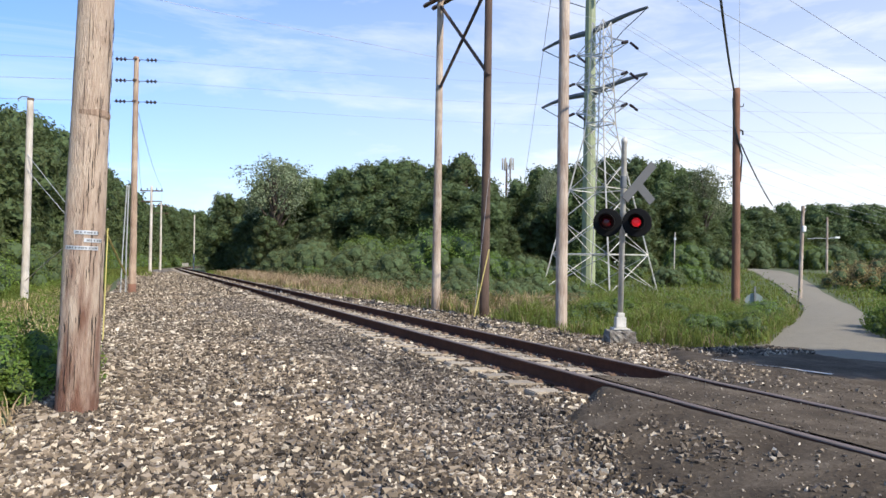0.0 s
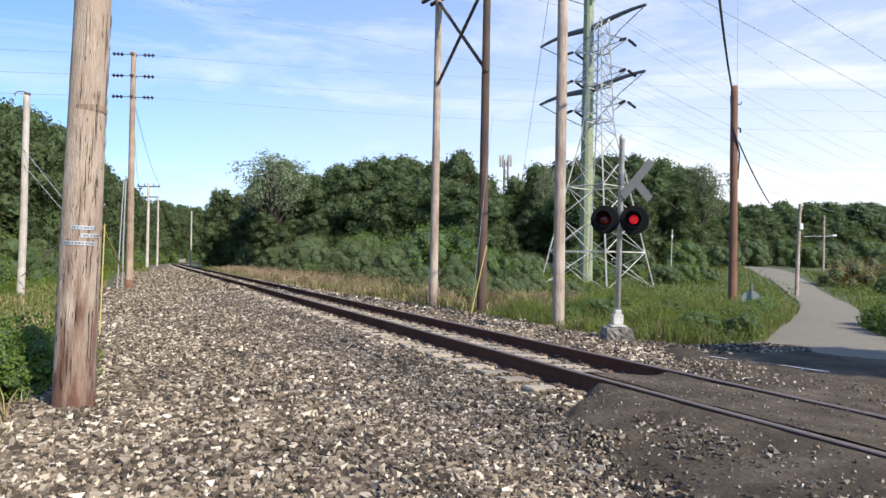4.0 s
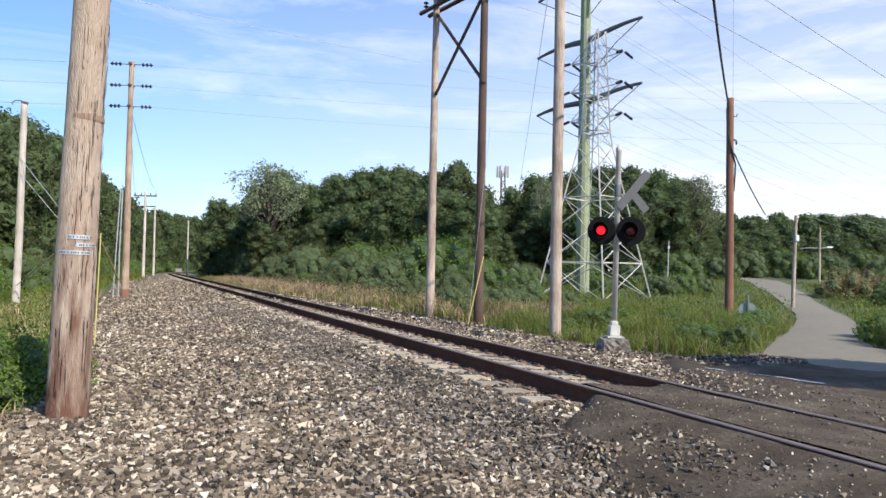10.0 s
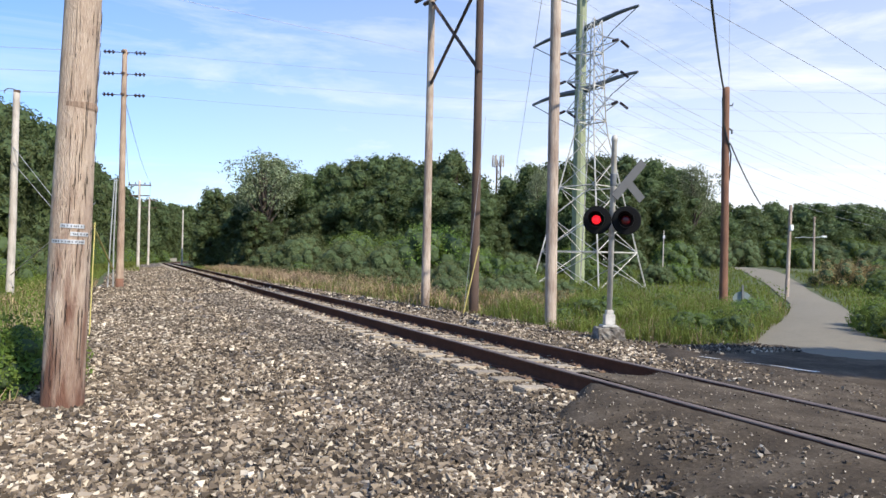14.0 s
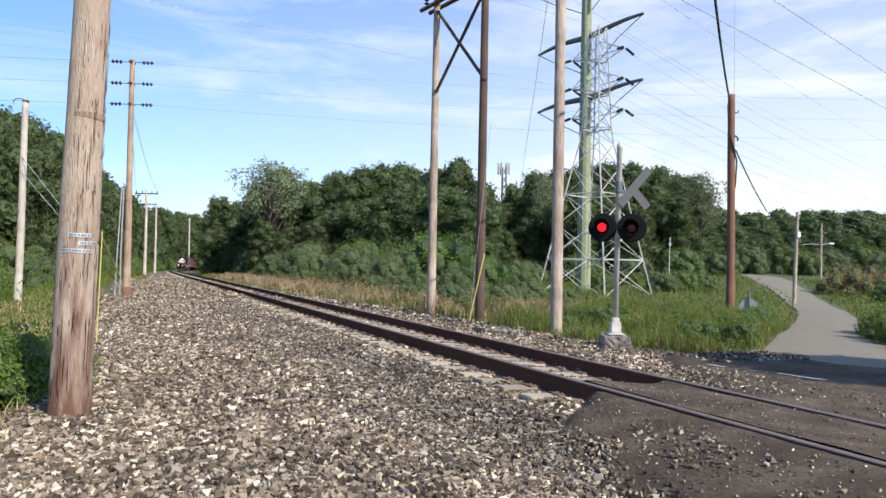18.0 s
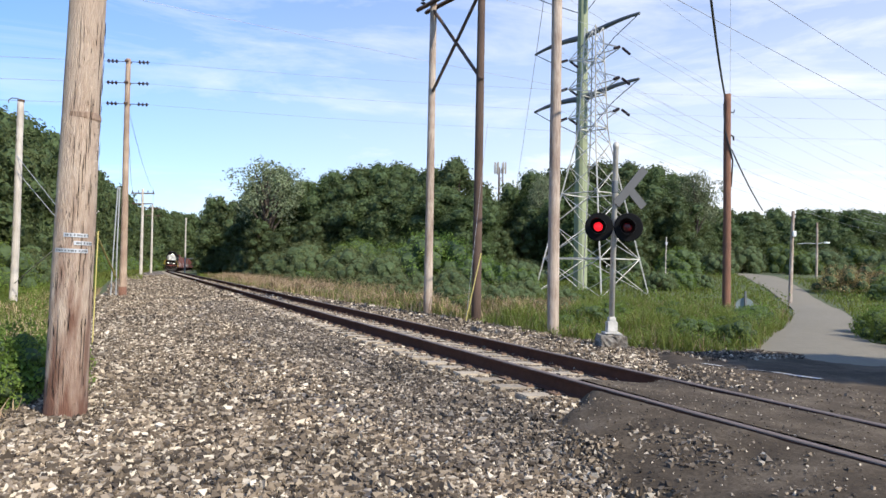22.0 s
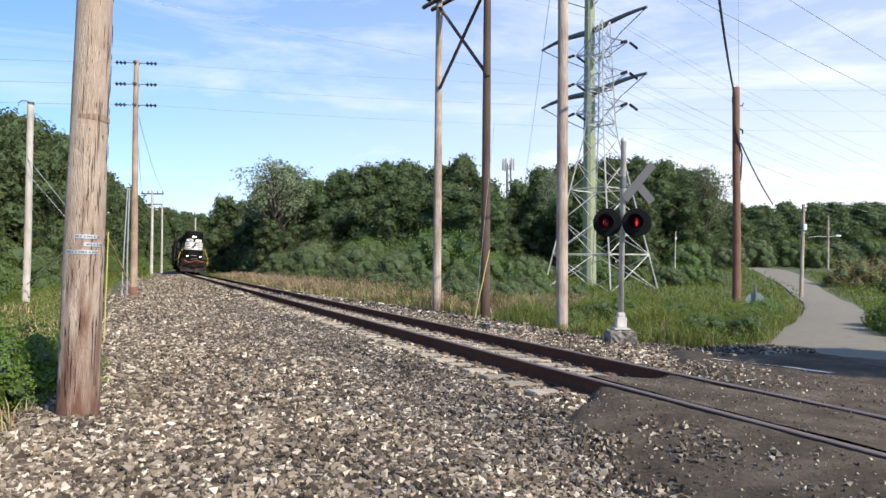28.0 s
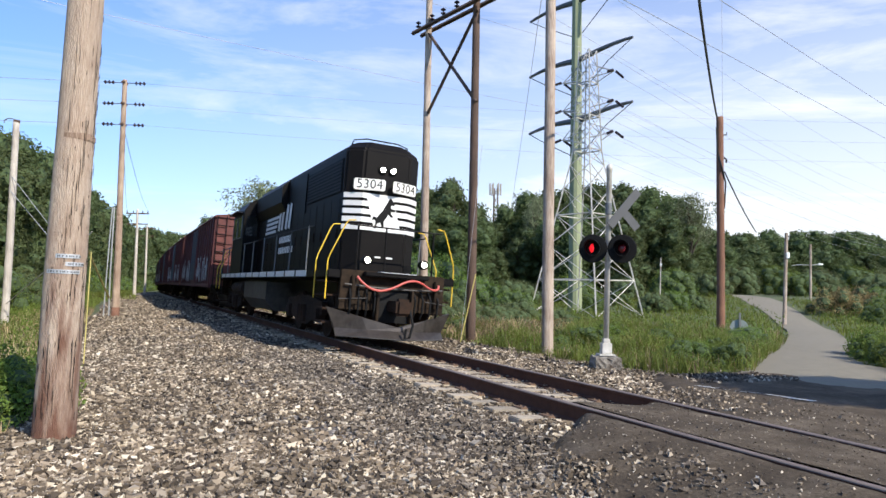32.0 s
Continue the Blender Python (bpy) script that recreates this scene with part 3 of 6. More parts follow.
def wobble(s, o):
    return 0.012 * np.sin(s * 2.3 + o) * np.sin(o * 3.1 + 0.7) + 0.008 * np.sin(s * 6.1 + 2 * np.sin(o)) * np.sin(o * 5.3) + 0.004 * np.sin(s * 17 + 3 * np.sin(o * 7)) * np.sin(o * 13 + 2 * np.sin(s * 5))


def ramp_foot(s):
    return np.interp(s, [0, 1.5, 3, 4.2, 5.5], [2.6, 2.2, 1.8, 1.4, 1.25])


def near_apron_z(s, o):
    u = o / ramp_foot(s) + 0.05 * np.sin(s * 3.1)
    fall = np.interp(u, [-1.4, -1.1, -0.85, -0.55, -0.28, -0.08, -0.06], [-0.55, -0.36, -0.23, -0.12, -0.055, -0.022, -0.02])
    end = smooth((s - (5.8 + 0.85 * o + 0.08 * np.sin(o * 6.0))) / 0.6)
    return fall - 0.33 * end + wobble(s, o)


def panel_z(s, o):
    return -0.016 - o * CANT / GAUGE - 0.25 * smooth((s - 6.2 - 0.1 * np.sin(o * 5)) / 0.7) + 0.4 * wobble(s, o)


def far_apron_z(s, o):
    fall = np.interp(o, [1.55, 2.2, 3.2, 4.5, 7.5], [-0.107, -0.15, -0.24, -0.34, -0.42])
    end = smooth((s - (5.2 + np.clip(o - 1.7, 0, 3.0) * 1.45)) / 1.8)
    return fall - 0.4 * end + wobble(s, o)


strip("crossing_apron", np.arange(-14, 6.2, 0.12), np.concatenate([np.linspace(-2.6, -0.3, 24), [-0.2, -0.13, -0.07]]), near_apron_z, M_CROSSING, "dark grey-brown asphalt ramp up to the rails, crumbling at its edge", "road")
strip("crossing_panel", np.arange(-14, 7.0, 0.12), np.linspace(0.16, 1.37, 14), panel_z, M_CROSSING, "dark asphalt infill between the rails of the level crossing", "road")
strip("crossing_road", np.arange(-14, 10.5, 0.15), np.linspace(1.56, 7.6, 44), far_apron_z, M_CROSSING, "dark asphalt road beyond the rails of the level crossing", "road")


def shoulder_edge(s):
    """How far the gravel reaches on the far side before the grass begins."""
    return np.interp(s, [7, 11, 19, 26, 36, 60], [6.4, 5.3, 4.9, 4.3, 3.3, 2.9]) + 0.15 * np.sin(s * 1.3) + 0.1 * np.sin(s * 3.7)


def shoulder_z(s, o):
    return -0.36 - dip(s) - 0.035 * (o - 2.4) - 0.3 * smooth((o - shoulder_edge(s)) / 0.8)


strip("gravel_verge", np.arange(4.5, 60, 0.4), np.linspace(2.4, 7.2, 25), lambda s, o: shoulder_z(s, o) + wobble(s, o), M_BALLAST, "grey gravel shoulder between the track and the grass", "gravel")
bm = bmesh.new()
for s0, s1 in ((6.66, 7.3), (7.36, 7.9), (8.0, 8.3)):
    pts = []
    for s in np.linspace(s0, s1, 7):
        for o in (4.62 - 0.38 * (s - 6.7), 4.75 - 0.38 * (s - 6.7)):
            p, a = track(float(s), float(o), float(far_apron_z(np.array(s), np.array(o))) + 0.012)
            pts.append(bm.verts.new(p))
    for k in range(0, len(pts) - 2, 2):
        bm.faces.new((pts[k], pts[k + 1], pts[k + 3], pts[k + 2]))
tagged(part("road_marking", bm, M_FADED), "faded white painted line on the asphalt", "road marking", kind="structure")

# the trail: left and right edges, going away and bending to the left
TRAIL_L = [(5.2, 12.2), (6.3, 13.9), (8.95, 18.2), (12.15, 23.0), (15.6, 29.5), (20.9, 42.0), (26.0, 57.0), (27.5, 66.0)]
TRAIL_R = [(8.2, 10.2), (10.2, 15.0), (12.4, 19.3), (14.8, 23.8), (18.3, 31.0), (23.5, 43.0), (29.0, 57.0), (31.0, 68.0)]


def along_points(pts, n):
    p = np.array(pts, float)
    d = np.concatenate([[0], np.cumsum(np.hypot(*np.diff(p, axis=0).T))])
    t = np.linspace(0, d[-1], n)
    q = np.stack([np.interp(t, d, p[:, 0]), np.interp(t, d, p[:, 1])], 1)
    for _ in range(6):
        q[1:-1] = 0.25 * q[:-2] + 0.5 * q[1:-1] + 0.25 * q[2:]
    return q


tl, tr = along_points(TRAIL_L, 70), along_points(TRAIL_R, 70)
across = np.linspace(0, 1, 9)
tv = tl[:, None] * (1 - across)[None, :, None] + tr[:, None] * across[None, :, None]
tz = np.maximum(terrain(tv[..., 0], tv[..., 1]) + 0.045, -0.5)
tv = np.concatenate([tv, (tz + 0.04 * np.sin(across * math.pi))[..., None]], 2)
i = (np.arange(69)[:, None] * 9 + np.arange(8)[None, :]).ravel()
tagged(new("trail", from_arrays("trail", tv.reshape(-1, 3), np.stack([i, i + 1, i + 10, i + 9], 1), M_ASPHALT, True)), "pale grey asphalt trail winding through the grass", "path", kind="structure")


def on_ground(x, y, lift=0.0):
    return Vector((x, y, float(terrain(x, y)) + lift))


# ---- poles ----


def pole(name, x, y, z, height, r0, r1, mat, label, lean=(0, 0), sides=20, group=""):
    """A wooden pole with a slightly uneven round shaft; returns its thing."""
    t = thing(name, pose(x, y, z, lean[0], lean[1], 0), label, "utility pole", group)
    bm = bmesh.new()
    n = 26
    pts, rad = [], []
    for k in range(n + 1):
        f = k / n
        pts.append((0.006 * math.sin(7 * f + x), 0.006 * math.cos(5 * f + y), -0.4 + (height + 0.4) * f))
        rad.append((r0 + (r1 - r0) * f) * (1 + 0.012 * math.sin(23 * f + x)))
    tube(bm, pts, rad, sides)
    part("shaft", bm, mat, t, smooth=True)
    return t


def wire(name, a, b, sag, r, label="thin overhead power line wire", category="cable", mat=M_WIRE, n=20, group="overhead wires"):
    a, b = Vector(a), Vector(b)
    bm = bmesh.new()
    pts = [a.lerp(b, k / n) - Vector((0, 0, 4 * sag * (k / n) * (1 - k / n))) for k in range(n + 1)]
    tube(bm, pts, r, 5)
    return tagged(part(name, bm, mat), label, category, group)


def insulator(bm, a, b, r=0.07, discs=3):
    a, b = Vector(a), Vector(b)
    q = (b - a).to_track_quat("Z", "Y").to_matrix().to_4x4()
    L = (b - a).length
    prof = [(0.02, 0)]
    for k in range(discs):
        z = L * (k + 0.5) / discs
        prof += [(0.025, z - 0.32 * L / discs), (r, z - 0.1 * L / discs), (r * 0.9, z + 0.12 * L / discs), (0.025, z + 0.2 * L / discs)]
    prof.append((0.02, L))
    lathe(bm, prof, 10, Matrix.Translation(a) @ q)


# big pole close to the camera, leaning
big = pole("utility_pole", -3.582, 6.72, -0.3, 9.5, 0.197, 0.118, M_POLE_STAINED, "weathered tan wooden utility pole with long drying cracks", lean=(0, 1.75), sides=40)
BANDS = ((1.785, -1.64, -0.46), (1.71, -1.13, -0.19), (1.635, -2.14, -0.4))
for k, (z, a_from, a_to) in enumerate(BANDS):
    bm = bmesh.new()
    ring = []
    for j in range(15):
        a0 = a_from + (a_to - a_from) * j / 14
        ring.append([bm.verts.new((r * math.cos(a0), r * math.sin(a0), z + dz)) for r, dz in ((0.174, 0.02), (0.1855, 0.019), (0.1855, -0.019), (0.174, -0.02))])
    for a, b in zip(ring, ring[1:]):
        for q in range(4):
            bm.faces.new((a[q], a[(q + 1) % 4], b[(q + 1) % 4], b[q]))
    bm.faces.new(ring[0])
    bm.faces.new(ring[-1][::-1])
    bmesh.ops.recalc_face_normals(bm, faces=bm.faces[:])
    part("metal_band", bm, M_STEEL, big, "galvanised steel band")
bm = bmesh.new()
for k in range(520):
    a0 = random.uniform(0, 6.28)
    z = random.uniform(0.2, 8)
    L = random.choice((0.05, 0.08, 0.12, 0.2, 0.5)) * random.uniform(0.6, 1.4)
    r = 0.1931 - 0.00798 * z
    pts = [((r + 0.0005) * math.cos(a0 + 0.012 * math.sin(j * 1.7 + k)), (r + 0.0005) * math.sin(a0 + 0.012 * math.sin(j * 1.7 + k)), z + L * j / 6) for j in range(7)]
    tube(bm, pts, [0.0008, 0.0025, 0.0035, 0.003, 0.0035, 0.002, 0.0008], 4)
part("drying_crack", bm, M_BLACK, big, "dark vertical drying cracks")
bm = bmesh.new()
lathe(bm, [(0.165, 2.91), (0.1728, 2.93), (0.1722, 2.97), (0.165, 2.99)], 40)
part("scored_ring", bm, M_POLE, big, "darker scored ring round the pole")
# embossed dark marks on the bands
for k, (z, a_from, a_to) in enumerate(BANDS):
    for j in range(int((a_to - a_from) / 0.13)):
        a0 = a_from + 0.12 + 0.13 * j + 0.04 * math.sin(5 * j + k)
        bm = bmesh.new()
        box(bm, 0.182, 0.1868, -0.006, 0.006, z - 0.009, z + 0.009, 0, pose(0, 0, 0, 0, 0, math.degrees(a0)))
        part("band_mark", bm, M_GALV_DARK, big)

# three-tier pole across the ballast
tier = pole("utility_pole", -13.0, 28.6, -0.45, 10.1, 0.155, 0.095, M_POLE, "tan wooden utility pole with three tiers of insulators")
bm = bmesh.new()
tube(bm, [(0, 0, -0.3), (0, 0, 0.55)], [0.162, 0.158], 20)
part("base_stain", bm, M_POLE_RED, tier, "rust-red stained pole foot", True)
LINE_DIR = Vector((0.995, 0.1, 0))
for k, z in enumerate((9.98, 9.08, 8.2)):
    for sgn in (-1, 1):
        bm = bmesh.new()
        a = LINE_DIR * (sgn * 0.14) + Vector((0, 0, z))
        insulator(bm, a + LINE_DIR * sgn * 0.25, a + LINE_DIR * sgn * 0.72, 0.085, 3)
        bar(bm, a - LINE_DIR * sgn * 0.05, a + LINE_DIR * sgn * 0.3, 0.015)
        part("insulator", bm, M_PORCELAIN, tier)
for z in (9.98, 9.08, 8.2):
    bm = bmesh.new()
    box(bm, -0.06, 0.06, -0.2, 0.2, z - 0.04, z + 0.04)
    part("crossarm_bracket", bm, M_POLE_DARK, tier)
bm = bmesh.new()
tube(bm, [(-0.32, 0.1, -0.3), (-0.3, 0.05, 2.0), (-0.22, 0, 4.7)], 0.03, 8)
tube(bm, [(-0.46, -0.1, -0.3), (-0.4, -0.05, 2.0), (-0.3, 0, 4.7)], 0.025, 8)
part("conduit", bm, M_STEEL, tier, "grey riser conduit")

# short pale pole beside the woods
white = pole("utility_pole", -13.9, 22.7, -0.5, 6.95, 0.125, 0.1, M_POLE_WHITE, "short silver-grey weathered wooden pole by the woods", lean=(0, 0.6))
part("top_bracket", tube(bmesh.new(), [(0.02, 0, 6.9), (-0.1, 0, 7.03), (-0.3, 0, 7.04), (-0.42, 0, 6.96), (-0.4, 0, 6.88)], 0.018, 6), M_GALV_DARK, white, "bent wire bracket at the top")
lathe_top = bmesh.new()
lathe(lathe_top, [(0.1, 6.9), (0.108, 6.92), (0.104, 6.99)], 16)
part("pole_cap", lathe_top, M_POLE_DARK, white, "dark weathered pole top")
# poles further down the line
for x, y, h in ((-28.3, 66.0, 8.6), (-38.1, 92.0, 9.3)):
    p = pole("utility_pole", x, y, float(terrain(x, y)), h, 0.16, 0.11, M_POLE_WHITE, "pale wooden utility pole with a crossarm beside the track", sides=10, group="poles along the track")
    bm = bmesh.new()
    box(bm, -1.1, 1.1, -0.06, 0.06, h - 0.5, h - 0.38)
    part("crossarm", bm, M_POLE_DARK, p)
    bm = bmesh.new()
    box(bm, -1.0, 1.0, -0.06, 0.06, h - 1.5, h - 1.4)
    part("crossarm", bm, M_POLE_DARK, p)
    for q in (-1.0, -0.4, 0.5, 1.0):
        bm = bmesh.new()
        lathe(bm, [(0.02, h - 0.38), (0.06, h - 0.3), (0.03, h - 0.15)], 8, Matrix.Translation((q, 0, 0)))
        part("insulator", bm, M_PORCELAIN, p)
pole("utility_pole", -46.0, 126.0, float(terrain(-46.0, 126.0)), 10.2, 0.15, 0.11, M_POLE_WHITE, "pale bare wooden pole near the bend of the track", sides=10, group="poles along the track")

# H-frame: two poles, cross-braced, with twin crossarms
HA, HB = Vector((-0.22, 22.9, -0.55)), Vector((1.27, 20.75, -0.55))
hf = thing("h_frame_pole", Matrix.Translation((HA + HB) / 2), "tall wooden H-frame power pole with crossed braces", "utility pole")
mid = (HA + HB) / 2
ax = (HB - HA).normalized()
for p, mat, nm in ((HA, M_POLE_GREY, "pole_shaft"), (HB, M_POLE_DARK, "pole_shaft")):
    bm = bmesh.new()
    tube(bm, [p - mid + Vector((0.012 * k * 0.3, 0, -0.4 + 1.0 * k)) for k in range(14)], [0.15 - 0.0036 * k for k in range(14)], 18)
    part(nm, bm, mat, hf, "grey weathered shaft" if mat is M_POLE_GREY else "dark brown shaft", True)
for za, zb in ((7.58, 10.3), (10.3, 7.42)):
    bm = bmesh.new()
    bar(bm, HA - mid + Vector((0.06, -0.15, za)), HB - mid + Vector((0.06, -0.15, zb)), 0.055)
    part("cross_brace", bm, M_POLE_DARK, hf)
for k, dy in enumerate((-0.19, 0.17)):
    bm = bmesh.new()
    perp = Vector((-ax.y, ax.x, 0)) * dy
    a, b = -ax * 1.95 + perp + Vector((0, 0, 10.52)), ax * 2.2 + perp + Vector((0, 0, 10.52))
    bar(bm, a, b, 0.075, 4)
    part("crossarm", bm, M_POLE_DARK, hf)
for q in (-1.88, -1.05, -0.4, 0.35, 1.2, 2.1):
    bm = bmesh.new()
    insulator(bm, ax * q + Vector((0, 0, 10.6)), ax * q + Vector((0, 0, 10.98)), 0.09, 3)
    part("insulator", bm, M_PORCELAIN, hf)

# single pole between the H-frame and the signal
single = pole("utility_pole", 3.02, 17.3, -0.62, 11.5, 0.152, 0.125, M_POLE_GREY, "tall slim weathered tan wooden pole beside the track")
# yellow guy guards and guy wires
wire("guy_wire", (0.94, 20.4, -0.55), (1.52, 20.45, 5.5), 0, 0.006, "steel guy wire of the H-frame pole", n=2, group="guy wires")
bm = bmesh.new()
tube(bm, [(0.94, 20.4, -0.5), (1.38, 20.4, 1.6)], 0.017, 8)
tagged(part("guy_guard", bm, M_YELLOW_GUARD), "yellow plastic guard on a guy wire", "guy guard", "guy guards")
bm = bmesh.new()
tube(bm, [(-6.08, 12.25, -0.4), (-6.0, 12.2, 1.75)], 0.01, 8)
tagged(part("guy_guard", bm, M_YELLOW_GUARD), "yellow plastic guard on a guy wire", "guy guard", "guy guards")
wire("guy_wire", (-13.1, 28.2, 0.5), (-10.3, 20.2, 2.6), 0, 0.035, "yellow-sleeved guy wire of the utility pole", mat=M_YELLOW_GUARD, n=2, group="guy wires")
wire("guy_wire", (-13.7, 22.4, 0.4), (-9.6, 19.5, 2.6), 0, 0.016, "pale sleeved guy wire beside the short pole", mat=M_POLE_WHITE, n=2, group="guy wires")
wire("guy_wire", (-13.85, 22.6, 4.6), (-10.6, 21.0, 1.6), 0, 0.012, "grey steel guy wire beside the short pole", n=2, group="guy wires")
wire("guy_wire", (-13.85, 22.6, 4.1), (-11.6, 22.0, 1.9), 0, 0.012, "grey steel guy wire beside the short pole", n=2, group="guy wires")

# reddish pole at the trail, with its cable
red = pole("utility_pole", 11.25, 26.2, -0.6, 8.6, 0.16, 0.13, M_POLE_RED, "reddish creosoted wooden pole beside the trail")
bm = bmesh.new()
tube(bm, [(-0.16, -0.05, 8.2), (-0.15, -0.1, 7.2), (0.02, -0.17, 6.5), (0.17, -0.1, 6.0), (0.16, 0, 5.0)], 0.03, 6)
part("drop_cable", bm, M_CABLE, red, "black service cable down the pole")
for pts, r in (([(0.14, 0, 7.9), (0.25, 0, 7.9), (0.27, 0, 8.0)], 0.02), ([(0.14, 0, 7.0), (0.24, 0, 6.95), (0.24, 0, 6.8)], 0.03)):
    part("hook", tube(bmesh.new(), pts, r, 6), M_BLACK, red)
wire("service_cable", (11.1, 26.1, 7.9), (5.6, 14.2, 8.0), 0.25, 0.035, "thick black service cable running overhead to the pole", mat=M_CABLE)
wire("guy_wire", (11.42, 26.2, 5.85), (15.2, 31.5, 3.95), 0.12, 0.028, "black cable slanting away from the pole", mat=M_CABLE)
wire("guy_wire", (11.35, 26.2, 8.0), (11.0, 25.4, 15.0), 0, 0.008, "thin steel wire rising from the pole", n=2)

# lamp poles down the trail
for x, y, h, arm in ((17.9, 34.2, 4.7, 0), (31.5, 56.0, 4.6, 1)):
    z = float(terrain(x, y))
    lp = thing("street_lamp", pose(x, y, z, 0, 1.8 if not arm else 0.6, 0), "grey street lamp pole beside the trail" if arm else "thin leaning grey pole with a white box beside the trail", "street lamp")
    bm = bmesh.new()
    tube(bm, [(0, 0, -0.3), (0, 0, h)], [0.1, 0.08], 10)
    part("lamp_pole", bm, M_POLE_GREY, lp)
    if arm:
        bm = bmesh.new()
        tube(bm, [(-1.6, 0, 2.8), (-0.8, 0, 2.88), (0, 0, 2.86), (0.7, 0, 2.96)], 0.025, 6)
        part("arm", bm, M_STEEL, lp)
        bm = bmesh.new()
        box(bm, 0.6, 1.05, -0.12, 0.12, 2.88, 3.04, 0.05)
        part("lamp_head", bm, M_WHITE, lp, "pale lamp head")
    else:
        bm = bmesh.new()
        box(bm, -0.04, 0.13, -0.16, -0.04, 3.4, 3.7, 0.02)
        part("junction_box", bm, M_WHITE, lp, "white junction box")

# round sign seen from its back, standing in the grass
sg = thing("road_sign", Matrix.Translation(on_ground(10.6, 23.2, 0.24)), "round grey road sign seen at an angle in tall grass", "road sign")
bm = bmesh.new()
lathe(bm, [(0.3, -0.006), (0.3, 0.006)], 28, pose(0, 0, 0.22, 90, 0, -20))
part("sign_plate", bm, material("sign_back", (0.33, 0.38, 0.36), 0.5, 0.3, grain=0.4, scale=6), sg)
bm = bmesh.new()
box(bm, -0.03, 0.03, -0.07, -0.02, -0.4, 0.75)
part("sign_post", bm, M_GALV_DARK, sg)

# ---- crossing signal ----
sig = thing("crossing_signal", pose(3.72, 14.3, -0.42, 0, 0.9, 0), "silver level crossing signal with two black-backed red lamps", "crossing signal")
bm = bmesh.new()
lathe(bm, [(0.058, 0.35), (0.058, 4.16), (0.066, 4.17), (0.066, 4.24), (0.035, 4.3)], 16)
part("mast", bm, M_SILVER, sig, "silver-painted mast with a cap", True)
bm = bmesh.new()
box(bm, -0.108, 0.108, -0.1, 0.1, 0.3, 0.53, 0.015)
box(bm, -0.17, 0.17, -0.17, 0.17, 0.265, 0.3, 0.008)
box(bm, -0.075, 0.075, -0.075, 0.075, 0.53, 0.62, 0.015)
part("junction_box", bm, M_SILVER, sig, "galvanised junction box at the foot")
bm = bmesh.new()
box(bm, -0.27, 0.27, -0.27, 0.27, -0.3, 0.26)
bmesh.ops.subdivide_edges(bm, edges=bm.edges[:], cuts=7, use_grid_fill=True)
for v in bm.verts:
    if v.co.z > -0.25:
        out = Vector((v.co.x, v.co.y, 0)).normalized()
        flare = 0.03 * (0.26 - v.co.z)
        v.co += out * (flare + random.uniform(-0.03, 0.012)) + Vector((0, 0, random.uniform(-0.03, 0.004)))
part("foundation", bm, material("broken_concrete", (0.36, 0.335, 0.29), 0.95, grain=1.0, scale=14, second=(0.085, 0.065, 0.05), bump=0.9, bump_scale=55), sig, "stained and crumbling concrete foundation block")
FACE = -22.0
M_LENS_DARK = material("red_glass_dark", (0.09, 0.006, 0.008), 0.25)
LENSES = []
for x in (-0.3, 0.3):
    unit = part("lamp_unit", box(bmesh.new(), -0.03, 0.03, -0.02, 0.1, -0.05, 0.05), M_BLACK, sig)
    unit.matrix_basis = pose(0, 0, 2.5, 0, 0, FACE) @ Matrix.Translation((x, -0.06, 0))
    bm = bmesh.new()
    lathe(bm, [(0.3, 0.0), (0.3, 0.012), (0.285, 0.02)], 30, pose(0, 0, 0, 90, 0, 0))
    part("background_disc", bm, M_BLACK, unit, "round black background disc")
    bm = bmesh.new()
    lathe(bm, [(0.155, 0.0), (0.165, 0.12), (0.15, 0.12), (0.14, 0.03)], 24, pose(0, -0.02, 0, 90, 0, 0))
    part("lamp_housing", bm, M_BLACK, unit)
    bm = bmesh.new()
    n = 14
    for k in range(n):
        a0, a1 = math.pi * (k / n) * 1.2 - 0.3, math.pi * ((k + 1) / n) * 1.2 - 0.3
        for r in (0.17,):
            v = [bm.verts.new((r * math.cos(a), -0.1 - d, r * math.sin(a))) for a, d in ((a0, 0), (a1, 0), (a1, 0.02 + 0.24 * max(0, math.sin(a1))), (a0, 0.02 + 0.24 * max(0, math.sin(a0))))]
            bm.faces.new(v)
    part("visor", bm, M_BLACK, unit)
    bm = bmesh.new()
    lathe(bm, [(0.02, -0.045), (0.06, -0.035), (0.09, -0.01), (0.095, 0.0), (0.09, 0.01), (0.06, 0.035), (0.02, 0.045)], 24, pose(0, 0, 0, 90, 0, 0))
    me = mesh_of(bm, "red_lens", [M_LENS_DARK, glowing("red_lamp", (0.75, 0.012, 0.02), 1.0 if x < 0 else 0.28)])
    for f in me.polygons:
        f.material_index = 1 if f.center.y < -0.0001 else 0
    lens = part_of("red_lens", me, unit, Matrix.Translation((0, -0.13, 0)), "turning red lens, lit on one face")
    LENSES.append((lens, 0.0 if x < 0 else 0.655))
bm = bmesh.new()
bar(bm, pose(0, 0, 2.5, 0, 0, FACE) @ Vector((-0.32, 0, 0)), pose(0, 0, 2.5, 0, 0, FACE) @ Vector((0.32, 0, 0)), 0.03, 8)
part("crossarm", bm, M_STEEL, sig)
